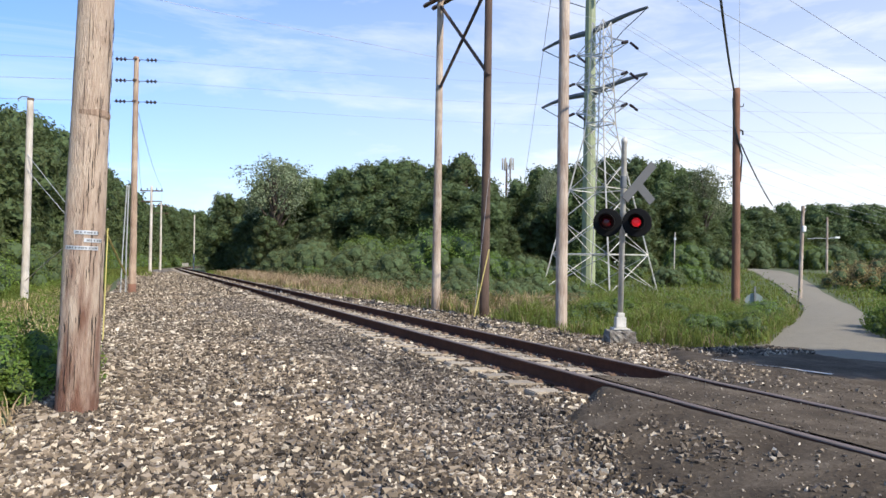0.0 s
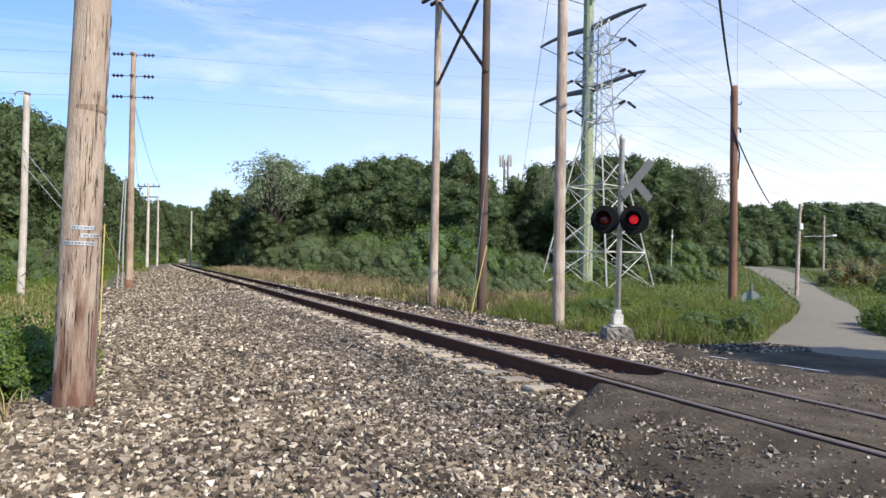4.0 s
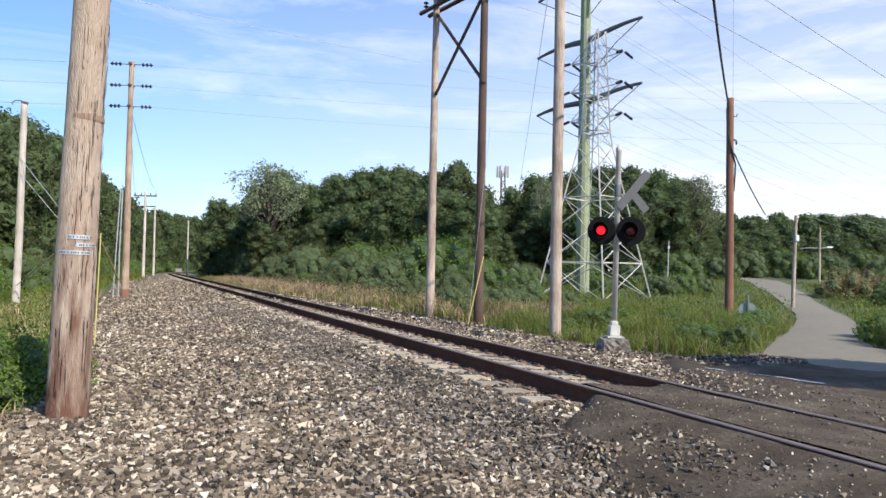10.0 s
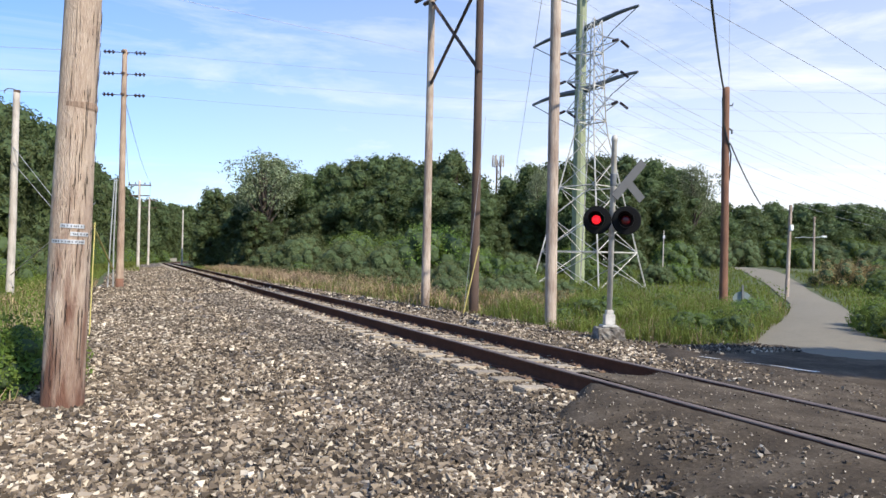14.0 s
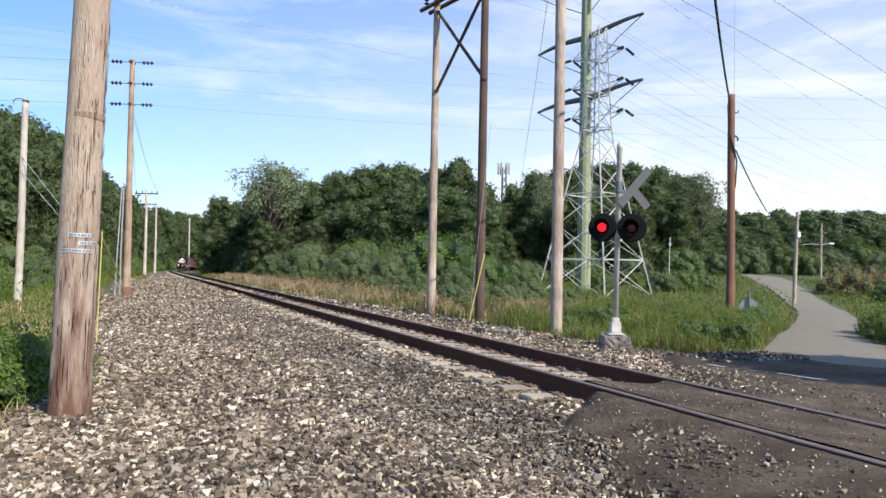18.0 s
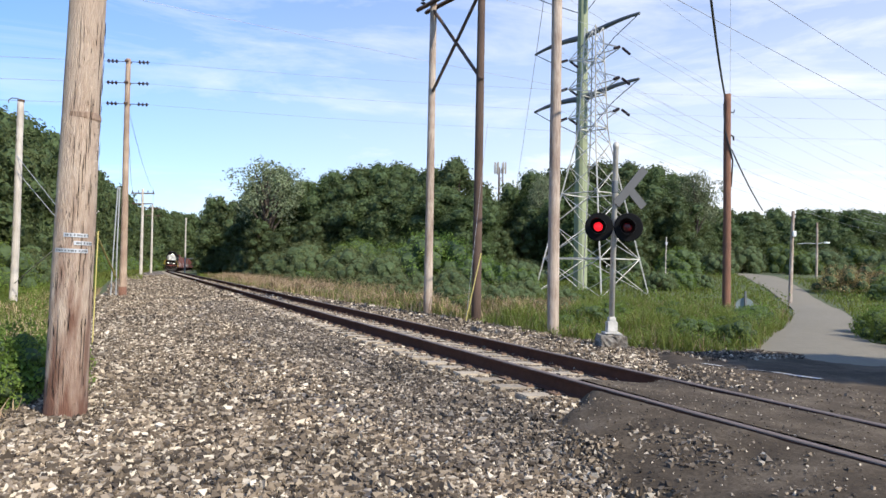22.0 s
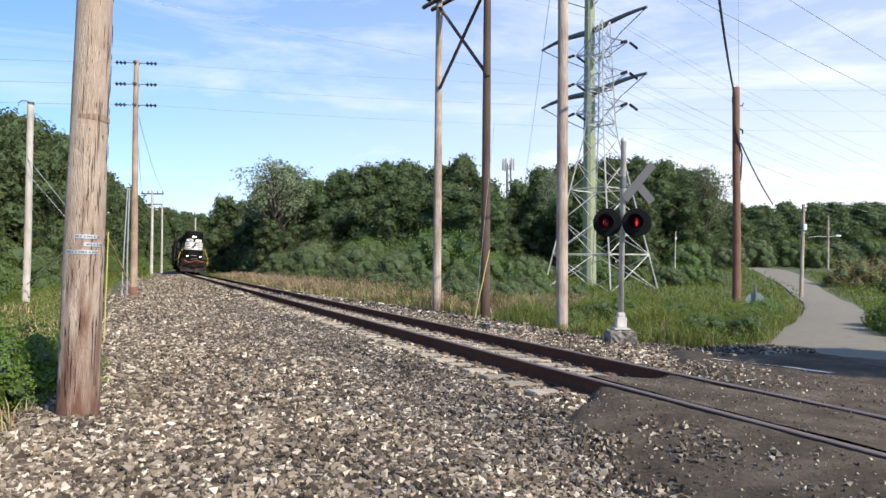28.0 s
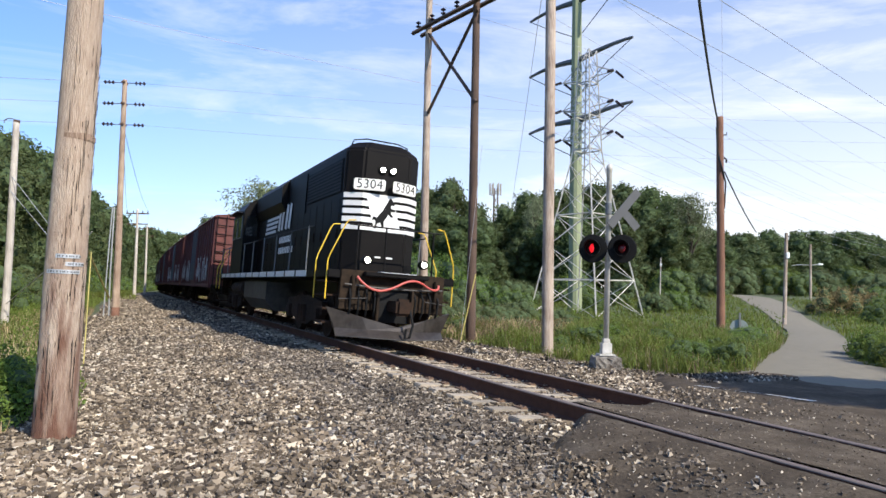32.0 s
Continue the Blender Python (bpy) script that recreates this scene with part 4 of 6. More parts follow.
for ang, x0, x1 in ((-50, -0.46, 0.56), (46, 0.0, 0.52)):
    bm = bmesh.new()
    box(bm, x0, x1, -0.008, 0.008, -0.09, 0.09, 0, pose(0.29, -0.04 + (0.03 if ang > 0 else 0), 3.33, 0, 0, 14) @ pose(0, 0, 0, 0, ang, 0))
    part("crossbuck_board", bm, material("crossbuck_back", (0.085, 0.088, 0.092), 0.7, grain=0.4, scale=5), sig, "grey metal back of a crossbuck board")
bm = bmesh.new()
lathe(bm, [(0.062, 3.22), (0.068, 3.25), (0.068, 3.45), (0.062, 3.48)], 14)
part("clamp", bm, M_GALV_DARK, sig)

# ---- steel monopole and lattice tower ----
MX, MY = 9.6, 45.0
mono = thing("steel_monopole", Matrix.Translation(on_ground(MX, MY)), "tall green-painted steel transmission monopole with upswept arms", "pylon")
bm = bmesh.new()
lathe(bm, [(0.47, -0.3), (0.44, 5), (0.4, 10), (0.36, 15.5), (0.32, 21), (0.29, 27)], 12)
part("mast", bm, M_GREEN, mono)
for z in (6.0, 11.5, 16.2):
    bm = bmesh.new()
    lathe(bm, [(0.5 - z * 0.008, z), (0.5 - z * 0.008, z + 0.25)], 12)
    part("flange", bm, M_GREEN, mono)
ARM = Vector((0.66, -0.75, 0)).normalized()
for z in (12.8, 16.9, 20.95):
    for sgn, L in ((-1, 4.1), (1, 4.3)):
        bm = bmesh.new()
        pts = [ARM * sgn * (0.2 + (L - 0.2) * k / 8) + Vector((0, 0, z + (0.5 * math.sin(k / 8 * 1.6) if sgn > 0 else 0.12 * math.sin(k / 8 * 2.4) - 0.36 * (k / 8) ** 2))) for k in range(9)]
        tube(bm, pts, [0.2 - 0.014 * k for k in range(9)], 8)
        part("arm", bm, M_GALV_DARK, mono)
        tip = pts[-1]
        bm = bmesh.new()
        insulator(bm, tip, tip + Vector((0, 0, -1.0)) - ARM * sgn * 1.7, 0.038, 8)
        part("insulator_string", bm, M_GALV_DARK, mono)
        bm = bmesh.new()
        insulator(bm, ARM * sgn * 0.4 + Vector((0, 0, z - 2.3)), tip + Vector((0, 0, -1.0)) - ARM * sgn * 1.75, 0.038, 8)
        part("insulator_string", bm, M_GALV_DARK, mono)

LX, LY = 9.2, 40.0
lat = thing("lattice_tower", Matrix.Translation(on_ground(LX, LY)) @ pose(0, 0, 0, 0, 0, -48.7), "galvanised steel lattice transmission tower with three pairs of insulators", "pylon")
WB, WT, HT, HW = 2.35, 0.62, 15.8, 9.4


def half(z):
    return WB + (WT - WB) * min(z, HW) / HW if z < HW else WT - 0.25 * (z - HW) / (HT - HW)


levels = [0, 2.1, 4.1, 5.9, 7.5, 8.9, 9.8, 10.8, 11.8, 12.8, 13.8, 14.8, 15.8]
for sx in (-1, 1):
    for sy in (-1, 1):
        bm = bmesh.new()
        tube(bm, [(sx * half(a), sy * half(a), a) for a in levels], 0.05, 4)
        part("leg", bm, M_SILVER, lat)
for f in range(4):
    m = pose(0, 0, 0, 0, 0, 90 * f)
    for i, (a, b) in enumerate(zip(levels, levels[1:])):
        bm = bmesh.new()
        ha, hb = half(a), half(b)
        bar(bm, m @ Vector((-ha, -ha, a)), m @ Vector((hb, -hb, b)), 0.025, 4)
        bar(bm, m @ Vector((ha, -ha, a)), m @ Vector((-hb, -hb, b)), 0.025, 4)
        if i in (1, 3, 6, 8, 10):
            bar(bm, m @ Vector((-ha, -ha, a)), m @ Vector((ha, -ha, a)), 0.04, 4)
        part("lattice_brace", bm, M_SILVER, lat)
for z in (10.4, 12.2, 13.95):
    for sgn in (-1, 1):
        tip = Vector((sgn * 1.85, 0, z + 0.25))
        w = half(z)
        for sy in (-1, 1):
            part("arm_strut", bar(bmesh.new(), (sgn * w, sy * w, z), tip, 0.035, 4), M_STEEL, lat)
            part("arm_strut", bar(bmesh.new(), (sgn * w, sy * w, z + 0.85), tip, 0.03, 4), M_STEEL, lat)
            part("arm_strut", bar(bmesh.new(), (sgn * (w + 0.55), sy * w * 0.55, z + 0.12), (sgn * w, sy * w, z + 0.85), 0.022, 4), M_STEEL, lat)
        for d in (-1, 1):
            bm = bmesh.new()
            insulator(bm, tip + Vector((0, d * 0.15, 0)), tip + Vector((0.1, d * 0.8, -0.26)), 0.085, 8)
            part("insulator", bm, M_PORCELAIN, lat)

# radio mast beyond the woods
rad = thing("radio_mast", Matrix.Translation(on_ground(12.0, 128.0)), "slender grey radio mast with panel antennas beyond the trees", "radio mast")
bm = bmesh.new()
for k in range(3):
    a0 = 2.1 * k
    bar(bm, (0.7 * math.cos(a0), 0.7 * math.sin(a0), 0), (0.45 * math.cos(a0), 0.45 * math.sin(a0), 19.5), 0.12, 4)
    for j in range(13):
        r0 = 0.7 - 0.25 * j / 13
        z0 = 1.5 * j
        bar(bm, (r0 * math.cos(a0), r0 * math.sin(a0), z0), (r0 * math.cos(a0 + 2.1), r0 * math.sin(a0 + 2.1), z0 + 1.5), 0.05, 4)
part("mast", bm, M_POLE_DARK, rad)
for k in range(6):
    bm = bmesh.new()
    a0 = 1.05 * k
    box(bm, -0.15, 0.15, -0.1, 0.1, 18.2, 20.4, 0.03, Matrix.Translation((1.0 * math.cos(a0), 1.0 * math.sin(a0), 0)))
    bar(bm, (0.3 * math.cos(a0), 0.3 * math.sin(a0), 19.2), (1.0 * math.cos(a0), 1.0 * math.sin(a0), 19.2), 0.05, 4)
    part("panel_antenna", bm, M_CONCRETE, rad)

# pale concrete parapet where the track bends out of sight
par = thing("concrete_parapet", Matrix.Translation(on_ground(-107.0, 275.0)) @ pose(0, 0, 0, 0, 0, 4), "pale low concrete parapet beside the far bend", "parapet")
bm = bmesh.new()
box(bm, -1.4, 4.4, -0.15, 0.15, -0.4, 1.7, 0.03)
part("wall", bm, M_CONCRETE, par)
bm = bmesh.new()
box(bm, -2.5, -1.38, -0.3, 0.3, -0.4, 2.6, 0.04)
part("end_pier", bm, M_WHITE, par, "white end pier")

# ---- overhead wires ----
TP = Vector((-13.0, 28.6, -0.45))
for k, z in enumerate((9.98, 9.08, 8.2)):
    a = TP + LINE_DIR * 0.9 + Vector((0, 0, z))
    wire("power_line", a, a + Vector((56, 2.0, 0.3)), 0.9, 0.005)
    a = TP - LINE_DIR * 0.9 + Vector((0, 0, z))
    wire("power_line", a, a + Vector((-45, -8, 0.6)), 0.5, 0.009)
for k, (z, q) in enumerate(((9.6, 1.0), (9.6, -1.0))):
    wire("power_line", TP + Vector((0.1, 0, 7.8 - k)), Vector((-28.3, 66.0, 8.0)) + Vector((q, 0, 0)), 0.5, 0.011)
    wire("power_line", Vector((-28.3 + q, 66.0, 8.0)), Vector((-39 + q, 92.0, 8.6)), 0.5, 0.012)
# high lines of the transmission towers: away to the right, and overhead to the left
RUN = Vector((0.75, 0.66, 0)).normalized()
for z in (12.8, 16.9, 20.95):
    for sgn, L in ((-1, 4.1), (1, 4.3)):
        a = Vector((MX, MY, -0.2)) + ARM * sgn * (L - 1.75) + Vector((0, 0, z - 0.5))
        wire("power_line", a, a + RUN * 170 + Vector((0, 0, 1)), 5.0, 0.011, n=28)
        if sgn > 0:
            wire("power_line", a, a - RUN * 150 + Vector((0, 0, 4)), 4.0, 0.009, n=28)
for z in (10.4, 12.2, 13.95):
    for sgn in (-1, 1):
        a = lat.matrix_basis @ Vector((sgn * 1.85, 0.8, z))
        wire("power_line", a, a + RUN * 170 + Vector((0, 0, 1)), 5.0, 0.009, n=28)
# lower lines that cross overhead beside the trail
for x, y, z, r in ((9.4, 25.0, 10.9, 0.013), (7.6, 15.0, 7.1, 0.007)):
    a = Vector((x, y, z))
    wire("power_line", a - RUN * 30 + Vector((0, 0, 0.2)), a + RUN * 90 + Vector((0, 0, 0.2)), 0.27, r, n=28)
wire("guy_wire", (7.0, 60.0, 7.6), (3.4, 18.5, 12.6), 0.2, 0.012, "thin steel guy wire", n=8, group="guy wires")

# pale post at the edge of the thicket
post = thing("marker_post", Matrix.Translation(on_ground(15.25, 45.0)), "thin pale post with a small lamp head at the thicket", "post")
bm = bmesh.new()
tube(bm, [(0, 0, -0.2), (0.02, 0, 2.0), (0.05, 0, 3.4)], 0.035, 8)
part("post_shaft", bm, M_POLE_WHITE, post)
bm = bmesh.new()
box(bm, -0.02, 0.12, -0.05, 0.05, 2.85, 3.05, 0.02)
part("lamp_head", bm, M_STEEL, post)

# ---- foliage ----


def leaves(centres, outward, size, droop=0.25, aspect=1.0):
    """Leaf sprays: small bent quads about centres, facing roughly outward."""
    n = len(centres)
    nrm = outward + rng.normal(0, 0.75, (n, 3))
    nrm /= np.linalg.norm(nrm, axis=1)[:, None] + 1e-9
    t = np.cross(nrm, rng.normal(0, 1, (n, 3)))
    t /= np.linalg.norm(t, axis=1)[:, None] + 1e-9
    b = np.cross(nrm, t)
    sz = size * rng.uniform(0.55, 1.35, n)[:, None]
    a, c = t * sz, b * sz * 0.62 * aspect
    tip = nrm * sz * droop
    v = np.stack([centres - a - tip, centres - c * rng.uniform(0.6, 1.1, (n, 1)), centres + a - tip, centres + c * rng.uniform(0.6, 1.1, (n, 1))], 1).reshape(-1, 3)
    f = np.arange(4 * n).reshape(-1, 4)
    return v, f


def crown_mesh(name, mat, lobes, per, size, spread_z=1.0, seed=1):
    """A crown out of uneven lobes. lobes: rows of x, y, z, radius."""
    V, N = [], []
    for x, y, z, r in lobes:
        n = int(per * (r * r) / 1.0) + 12
        d = rng.normal(0, 1, (n, 3))
        d /= np.linalg.norm(d, axis=1)[:, None]
        lump = 1 + 0.2 * np.sin(d[:, 0] * 5 + x * 3) * np.sin(d[:, 1] * 6 + y) + 0.16 * np.sin(d[:, 2] * 9 + z)
        rad = r * lump * rng.uniform(0.72, 1.16, n)
        p = d * rad[:, None] * np.array([1, 1, spread_z]) + np.array([x, y, z])
        V.append(p)
        N.append(d * np.array([1, 1, 1]) + np.array([0, 0, 0.35]))
    v, f = leaves(np.concatenate(V), np.concatenate(N), size)
    return from_arrays(name, v, f, mat)


# Lumpy cores inside the lobes; their dark colour paints the inner shade.
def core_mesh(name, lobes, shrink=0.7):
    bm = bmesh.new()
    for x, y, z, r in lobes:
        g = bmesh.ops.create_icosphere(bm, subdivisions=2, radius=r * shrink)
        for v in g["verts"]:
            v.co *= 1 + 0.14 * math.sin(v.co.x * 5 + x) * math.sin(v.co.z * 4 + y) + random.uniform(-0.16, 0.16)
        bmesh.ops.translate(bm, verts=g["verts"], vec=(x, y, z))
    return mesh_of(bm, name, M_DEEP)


def tree_kind(label, mat, height, width, n_lobes, per, size, low=0.18, open_crown=False):
    """A tree: tapered trunk, limbs and a crown of leaf sprays in lobes."""
    t = thing("tree", Matrix(), label, "tree", "woodland trees")
    lobes = []
    for k in range(n_lobes):
        f = (k + 0.5) / n_lobes
        z = height * (low + (0.93 - low) * f)
        fat = math.sin(math.pi * min(1, 0.22 + 0.78 * (1 - abs(f - 0.42) / 0.62) * 0.6 + 0.1)) ** 0.7
        reach = width * 0.5 * fat * (0.75 if f < 0.85 else 0.35)
        a = 2.4 * k + random.uniform(-0.4, 0.4)
        d = reach * math.sqrt(random.uniform(0.1, 1.0)) * 0.95
        r = width * (random.uniform(0.12, 0.2) if n_lobes > 20 else random.uniform(0.17, 0.25)) * (1.0 if f < 0.8 else 0.75)
        lobes.append((d * math.cos(a), d * math.sin(a), z, r))
    bm = bmesh.new()
    bend = random.uniform(-0.3, 0.3)
    tube(bm, [(bend * math.sin(k * 0.5), bend * math.cos(k * 0.7) - bend, height * 0.85 * k / 8 - 0.3 * (k == 0)) for k in range(9)], [0.034 * height * (1 - 0.1 * k) * 0.6 for k in range(9)], 9)
    trunk = part("trunk", bm, M_BARK, t, smooth=True)
    for x, y, z, r in lobes[::2]:
        bm = bmesh.new()
        z0 = max(0.3, z - 0.28 * height)
        tube(bm, [(0, 0, z0), (x * 0.45, y * 0.45, z0 + (z - z0) * 0.6), (x, y, z)], [0.011 * height, 0.008 * height, 0.003 * height], 6)
        part("limb", bm, M_BARK, t)
    new_crown = part_of("crown", crown_mesh("crown", mat, lobes, per, size), t)
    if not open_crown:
        part_of("crown_heart", core_mesh("crown_heart", lobes), t, None, "foliage core with inner shade put into its dark colour")
    return t


TREES = []
for k in range(5):
    TREES.append(tree_kind("broad dark green deciduous tree in full summer leaf", M_LEAF, 11.0, (6.6, 7.4, 6.0, 8.0, 7.0)[k], (36, 40, 34, 42, 38)[k], 300, 0.15))
FAR = [tree_kind("dark green deciduous tree in the distant woods", M_LEAF, 11.0, (7.0, 8.0)[k], 30, 150, 0.22, 0.06) for k in range(2)]
PALE = tree_kind("tall pale green poplar with a thin open crown", M_LEAF_PALE, 11.0, 6.6, 26, 240, 0.11, 0.52, True)


def plant(src, x, y, h, base_h=11.0, wide=1.0):
    if math.hypot(x, y) > 95 and src is not PALE:
        src = FAR[int(abs(x) * 7) % 2]
    c = copy_thing(src, Matrix.Translation(on_ground(x, y, -0.1)) @ pose(0, 0, 0, 0, 0, random.uniform(0, 360)))
    k = h / base_h
    c.scale = (k * wide, k * wide, k)
    return c


BACK = [(-37.6, 118.1, 9.9), (-30.1, 99.5, 10.0), (-23.9, 89.3, 11.0), (-18.9, 82.9, 12.0), (-16.0, 83.5, 11.0), (-12.2, 79.9, 11.6), (-9.1, 79.0, 11.9), (-6.5, 78.2, 12.6), (-3.9, 79.5, 12.3), (-1.0, 74.2, 11.5), (1.9, 73.6, 12.3), (4.8, 73.8, 9.5), (8.0, 77.8, 9.3), (11.1, 78.5, 11.5), (14.1, 78.4, 12.3), (17.0, 78.9, 12.7), (18.6, 75.2, 12.3), (22.0, 77.5, 13.1), (23.6, 74.3, 11.8), (27.3, 76.9, 11.7), (36.1, 92.9, 11.2), (53.5, 125.1, 11.8), (54.1, 117.3, 10.8), (62.5, 124.3, 12.2), (69.8, 128.3, 12.3), (69.5, 120.7, 11.6), (80.3, 131.9, 12.6), (82.4, 128.5, 12.0)]
FRONT = [(-31.6, 97.8, 7.0), (-24.8, 86.1, 6.6), (-19.0, 74.3, 6.6), (-15.3, 70.8, 5.6), (-11.9, 66.7, 6.0), (-9.5, 67.9, 8.0), (-6.7, 66.5, 8.4), (-4.5, 64.6, 9.1), (-1.8, 64.9, 8.8), (0.9, 63.8, 9.1), (3.2, 61.4, 8.1), (5.9, 64.6, 5.3), (8.8, 66.7, 6.8), (11.5, 66.8, 8.4), (13.2, 64.0, 9.0), (15.5, 64.0, 9.0), (17.7, 62.9, 8.9), (21.4, 67.0, 9.4), (23.3, 66.0, 9.0), (30.1, 77.1, 6.7), (40.9, 96.2, 5.9), (45.5, 99.0, 7.4), (52.3, 105.8, 7.6), (54.8, 103.7, 8.2), (56.6, 99.2, 5.7), (60.3, 99.0, 6.0), (69.5, 107.2, 7.9)]
for i, (x, y, h) in enumerate(BACK):
    plant(TREES[i % 5], x, y, h * 1.09 - float(terrain(x, y)) - 0.5)
for i, (x, y, h) in enumerate(FRONT):
    plant(TREES[(i * 3 + 1) % 5], x, y, h - float(terrain(x, y)) - 0.5, wide=1.25)
plant(PALE, -19.2, 77.5, 13.9, wide=1.15)
plant(TREES[1], -36.6, 113.5, 13.4, wide=0.68)
plant(TREES[3], -33.2, 104.0, 11.6)
plant(PALE, 27.5, 72.0, 11.2)
plant(PALE, 11.5, 74.0, 11.5, wide=0.6)
# woods on the near side of the line
s = 23.0
k = 0
while s < 480:
    p, a = track(s, -13.2 + random.uniform(-0.8, 0.8) + 1.4 - 0.004 * s)
    plant(TREES[(k * 2 + 1) % 5], p.x, p.y, np.interp(s, [20, 40, 70, 120, 170, 250, 350, 480], [8.8, 9.4, 13.2, 16.5, 21.0, 23.0, 25.5, 27.0]) * random.uniform(0.92, 1.08))
    if s < 90:
        p, a = track(s + 2, -18.5)
        plant(TREES[(k + 3) % 5], p.x, p.y, 11.0 * random.uniform(0.92, 1.1))
    s += 4.6 + 0.03 * s
    k += 1
# further rows close the gaps in the far woods beside the trail
for x, y, h, w in [(25, 72, 7.6, 1.3), (28, 76, 7.2, 1.4), (36, 92, 7.6, 1.5), (41, 97, 7.6, 1.5), (50, 103, 7.6, 1.5), (58, 104, 7.0, 1.5), (66, 110, 8.0, 1.5), (32, 88, 9.0, 1.5), (34, 96, 9.4, 1.5), (37, 100, 10.2, 1.3), (40, 104, 9.8, 1.5), (43, 106, 10.6, 1.2), (46, 112, 10.4, 1.5), (49, 116, 10.6, 1.4), (53, 114, 10.6, 1.5), (68, 122, 11.8, 1.3), (78, 126, 12.2, 1.4), (91, 138, 12.6, 1.4), (57, 122, 10.8, 1.3), (60, 128, 11.4, 1.2), (65, 126, 11.2, 1.3), (72, 126, 11.2, 1.3), (76, 130, 11.4, 1.3), (86, 134, 12, 1.3), (31, 84, 8.2, 1.3), (38, 90, 7.6, 1.3), (49, 106, 8.0, 1.4), (64, 108, 7.8, 1.4), (74, 112, 8.2, 1.4)]:
    plant(TREES[int(x) % 5], x, y, 1.1 * h - float(terrain(x, y)) - 0.5, wide=w)
# woods on the inner side of the bend
for s, o, h in ((150, 13, 10), (165, 17, 11), (182, 13, 11), (200, 16, 12), (222, 14, 12), (245, 16, 12), (270, 15, 12), (300, 14, 12), (335, 14, 12), (370, 14, 12), (140, 22, 12), (160, 26, 12), (190, 28, 13), (262, 11, 12), (276, 10, 13), (290, 9.5, 13), (304, 9.5, 13)):
    p, a = track(s, o)
    plant(TREES[int(s) % 5], p.x, p.y, h)
# woods that close the view beyond the bend
for s, o, h in ((300, -9, 17), (318, -16, 18), (330, 9, 17), (345, -8, 18), (360, 12, 18), (380, -7, 19), (396, 9, 19), (415, -6, 20), (430, 7, 20), (452, -7, 21), (470, 8, 21), (490, -10, 22), (510, 9, 22)):
    p, a = track(s, o)
    plant(TREES[int(s) % 5], p.x, p.y, h)
# trees beside the camera, which shade the road beyond the crossing
for x, y, h in ((11.0, 7.0, 6.6), (13.4, 5.6, 7.4), (16.2, 4.6, 8.2)):
    plant(TREES[int(x) % 5], x, y, h)


def shrub_kind(label, mat, w, h, n, per, size, name="shrub"):
    t = thing(name, Matrix(), label, "shrub", "shrubs by the track")
    lobes = []
    for k in range(n):
        # lobes over a dome, so that each shrub stands out as a rounded mound
        a = 2.4 * k + random.uniform(-0.3, 0.3)
        f = (k + 0.5) / n
        r = h * random.uniform(0.2, 0.3)
        d = (w * 0.5 - 0.7 * r) * math.sqrt(1 - f * f) * random.uniform(0.85, 1.05)
        lobes.append((d * math.cos(a), d * math.sin(a), h * (0.14 + 0.6 * f) * random.uniform(0.92, 1.08), r))
    bm = bmesh.new()
    for x, y, z, r in lobes:
        tube(bm, [(0.1 * x, 0.1 * y, -0.2), (0.6 * x, 0.6 * y, z * 0.6), (x, y, z)], [0.03, 0.022, 0.01], 5)
    part("branchwork", bm, M_BARK, t)
    part_of("foliage", crown_mesh("foliage", mat, lobes, per, size), t)
    part_of("foliage_heart", core_mesh("foliage_heart", lobes, 0.5 if w < 2 else 0.66), t, None, "foliage core with inner shade put into its dark colour")
    return t


SHRUBS = [
    shrub_kind("dense grey-green shrub at the edge of the woods", M_SHRUB, 4.6, 2.9, 24, 560, 0.055),
    shrub_kind("dense grey-green shrub at the edge of the woods", M_SHRUB, 3.8, 3.1, 22, 560, 0.055),
    shrub_kind("bright green leafy thicket at the edge of the woods", M_SHRUB_GREEN, 4.6, 3.0, 22, 480, 0.065),
]
RUSTY = shrub_kind("rust-brown and yellow flowering shrub beside the trail", M_ORANGE, 4.2, 2.2, 12, 900, 0.06)
SMALL = shrub_kind("low bright green bush beside the big pole", M_SHRUB_GREEN, 1.3, 0.8, 16, 6000, 0.024)


def grow(src, x, y, k, wide=1.0):
    c = copy_thing(src, Matrix.Translation(on_ground(x, y, -0.08)) @ pose(0, 0, 0, 0, 0, random.uniform(0, 360)))
    c.scale = (k * wide, k * wide, k)
    return c


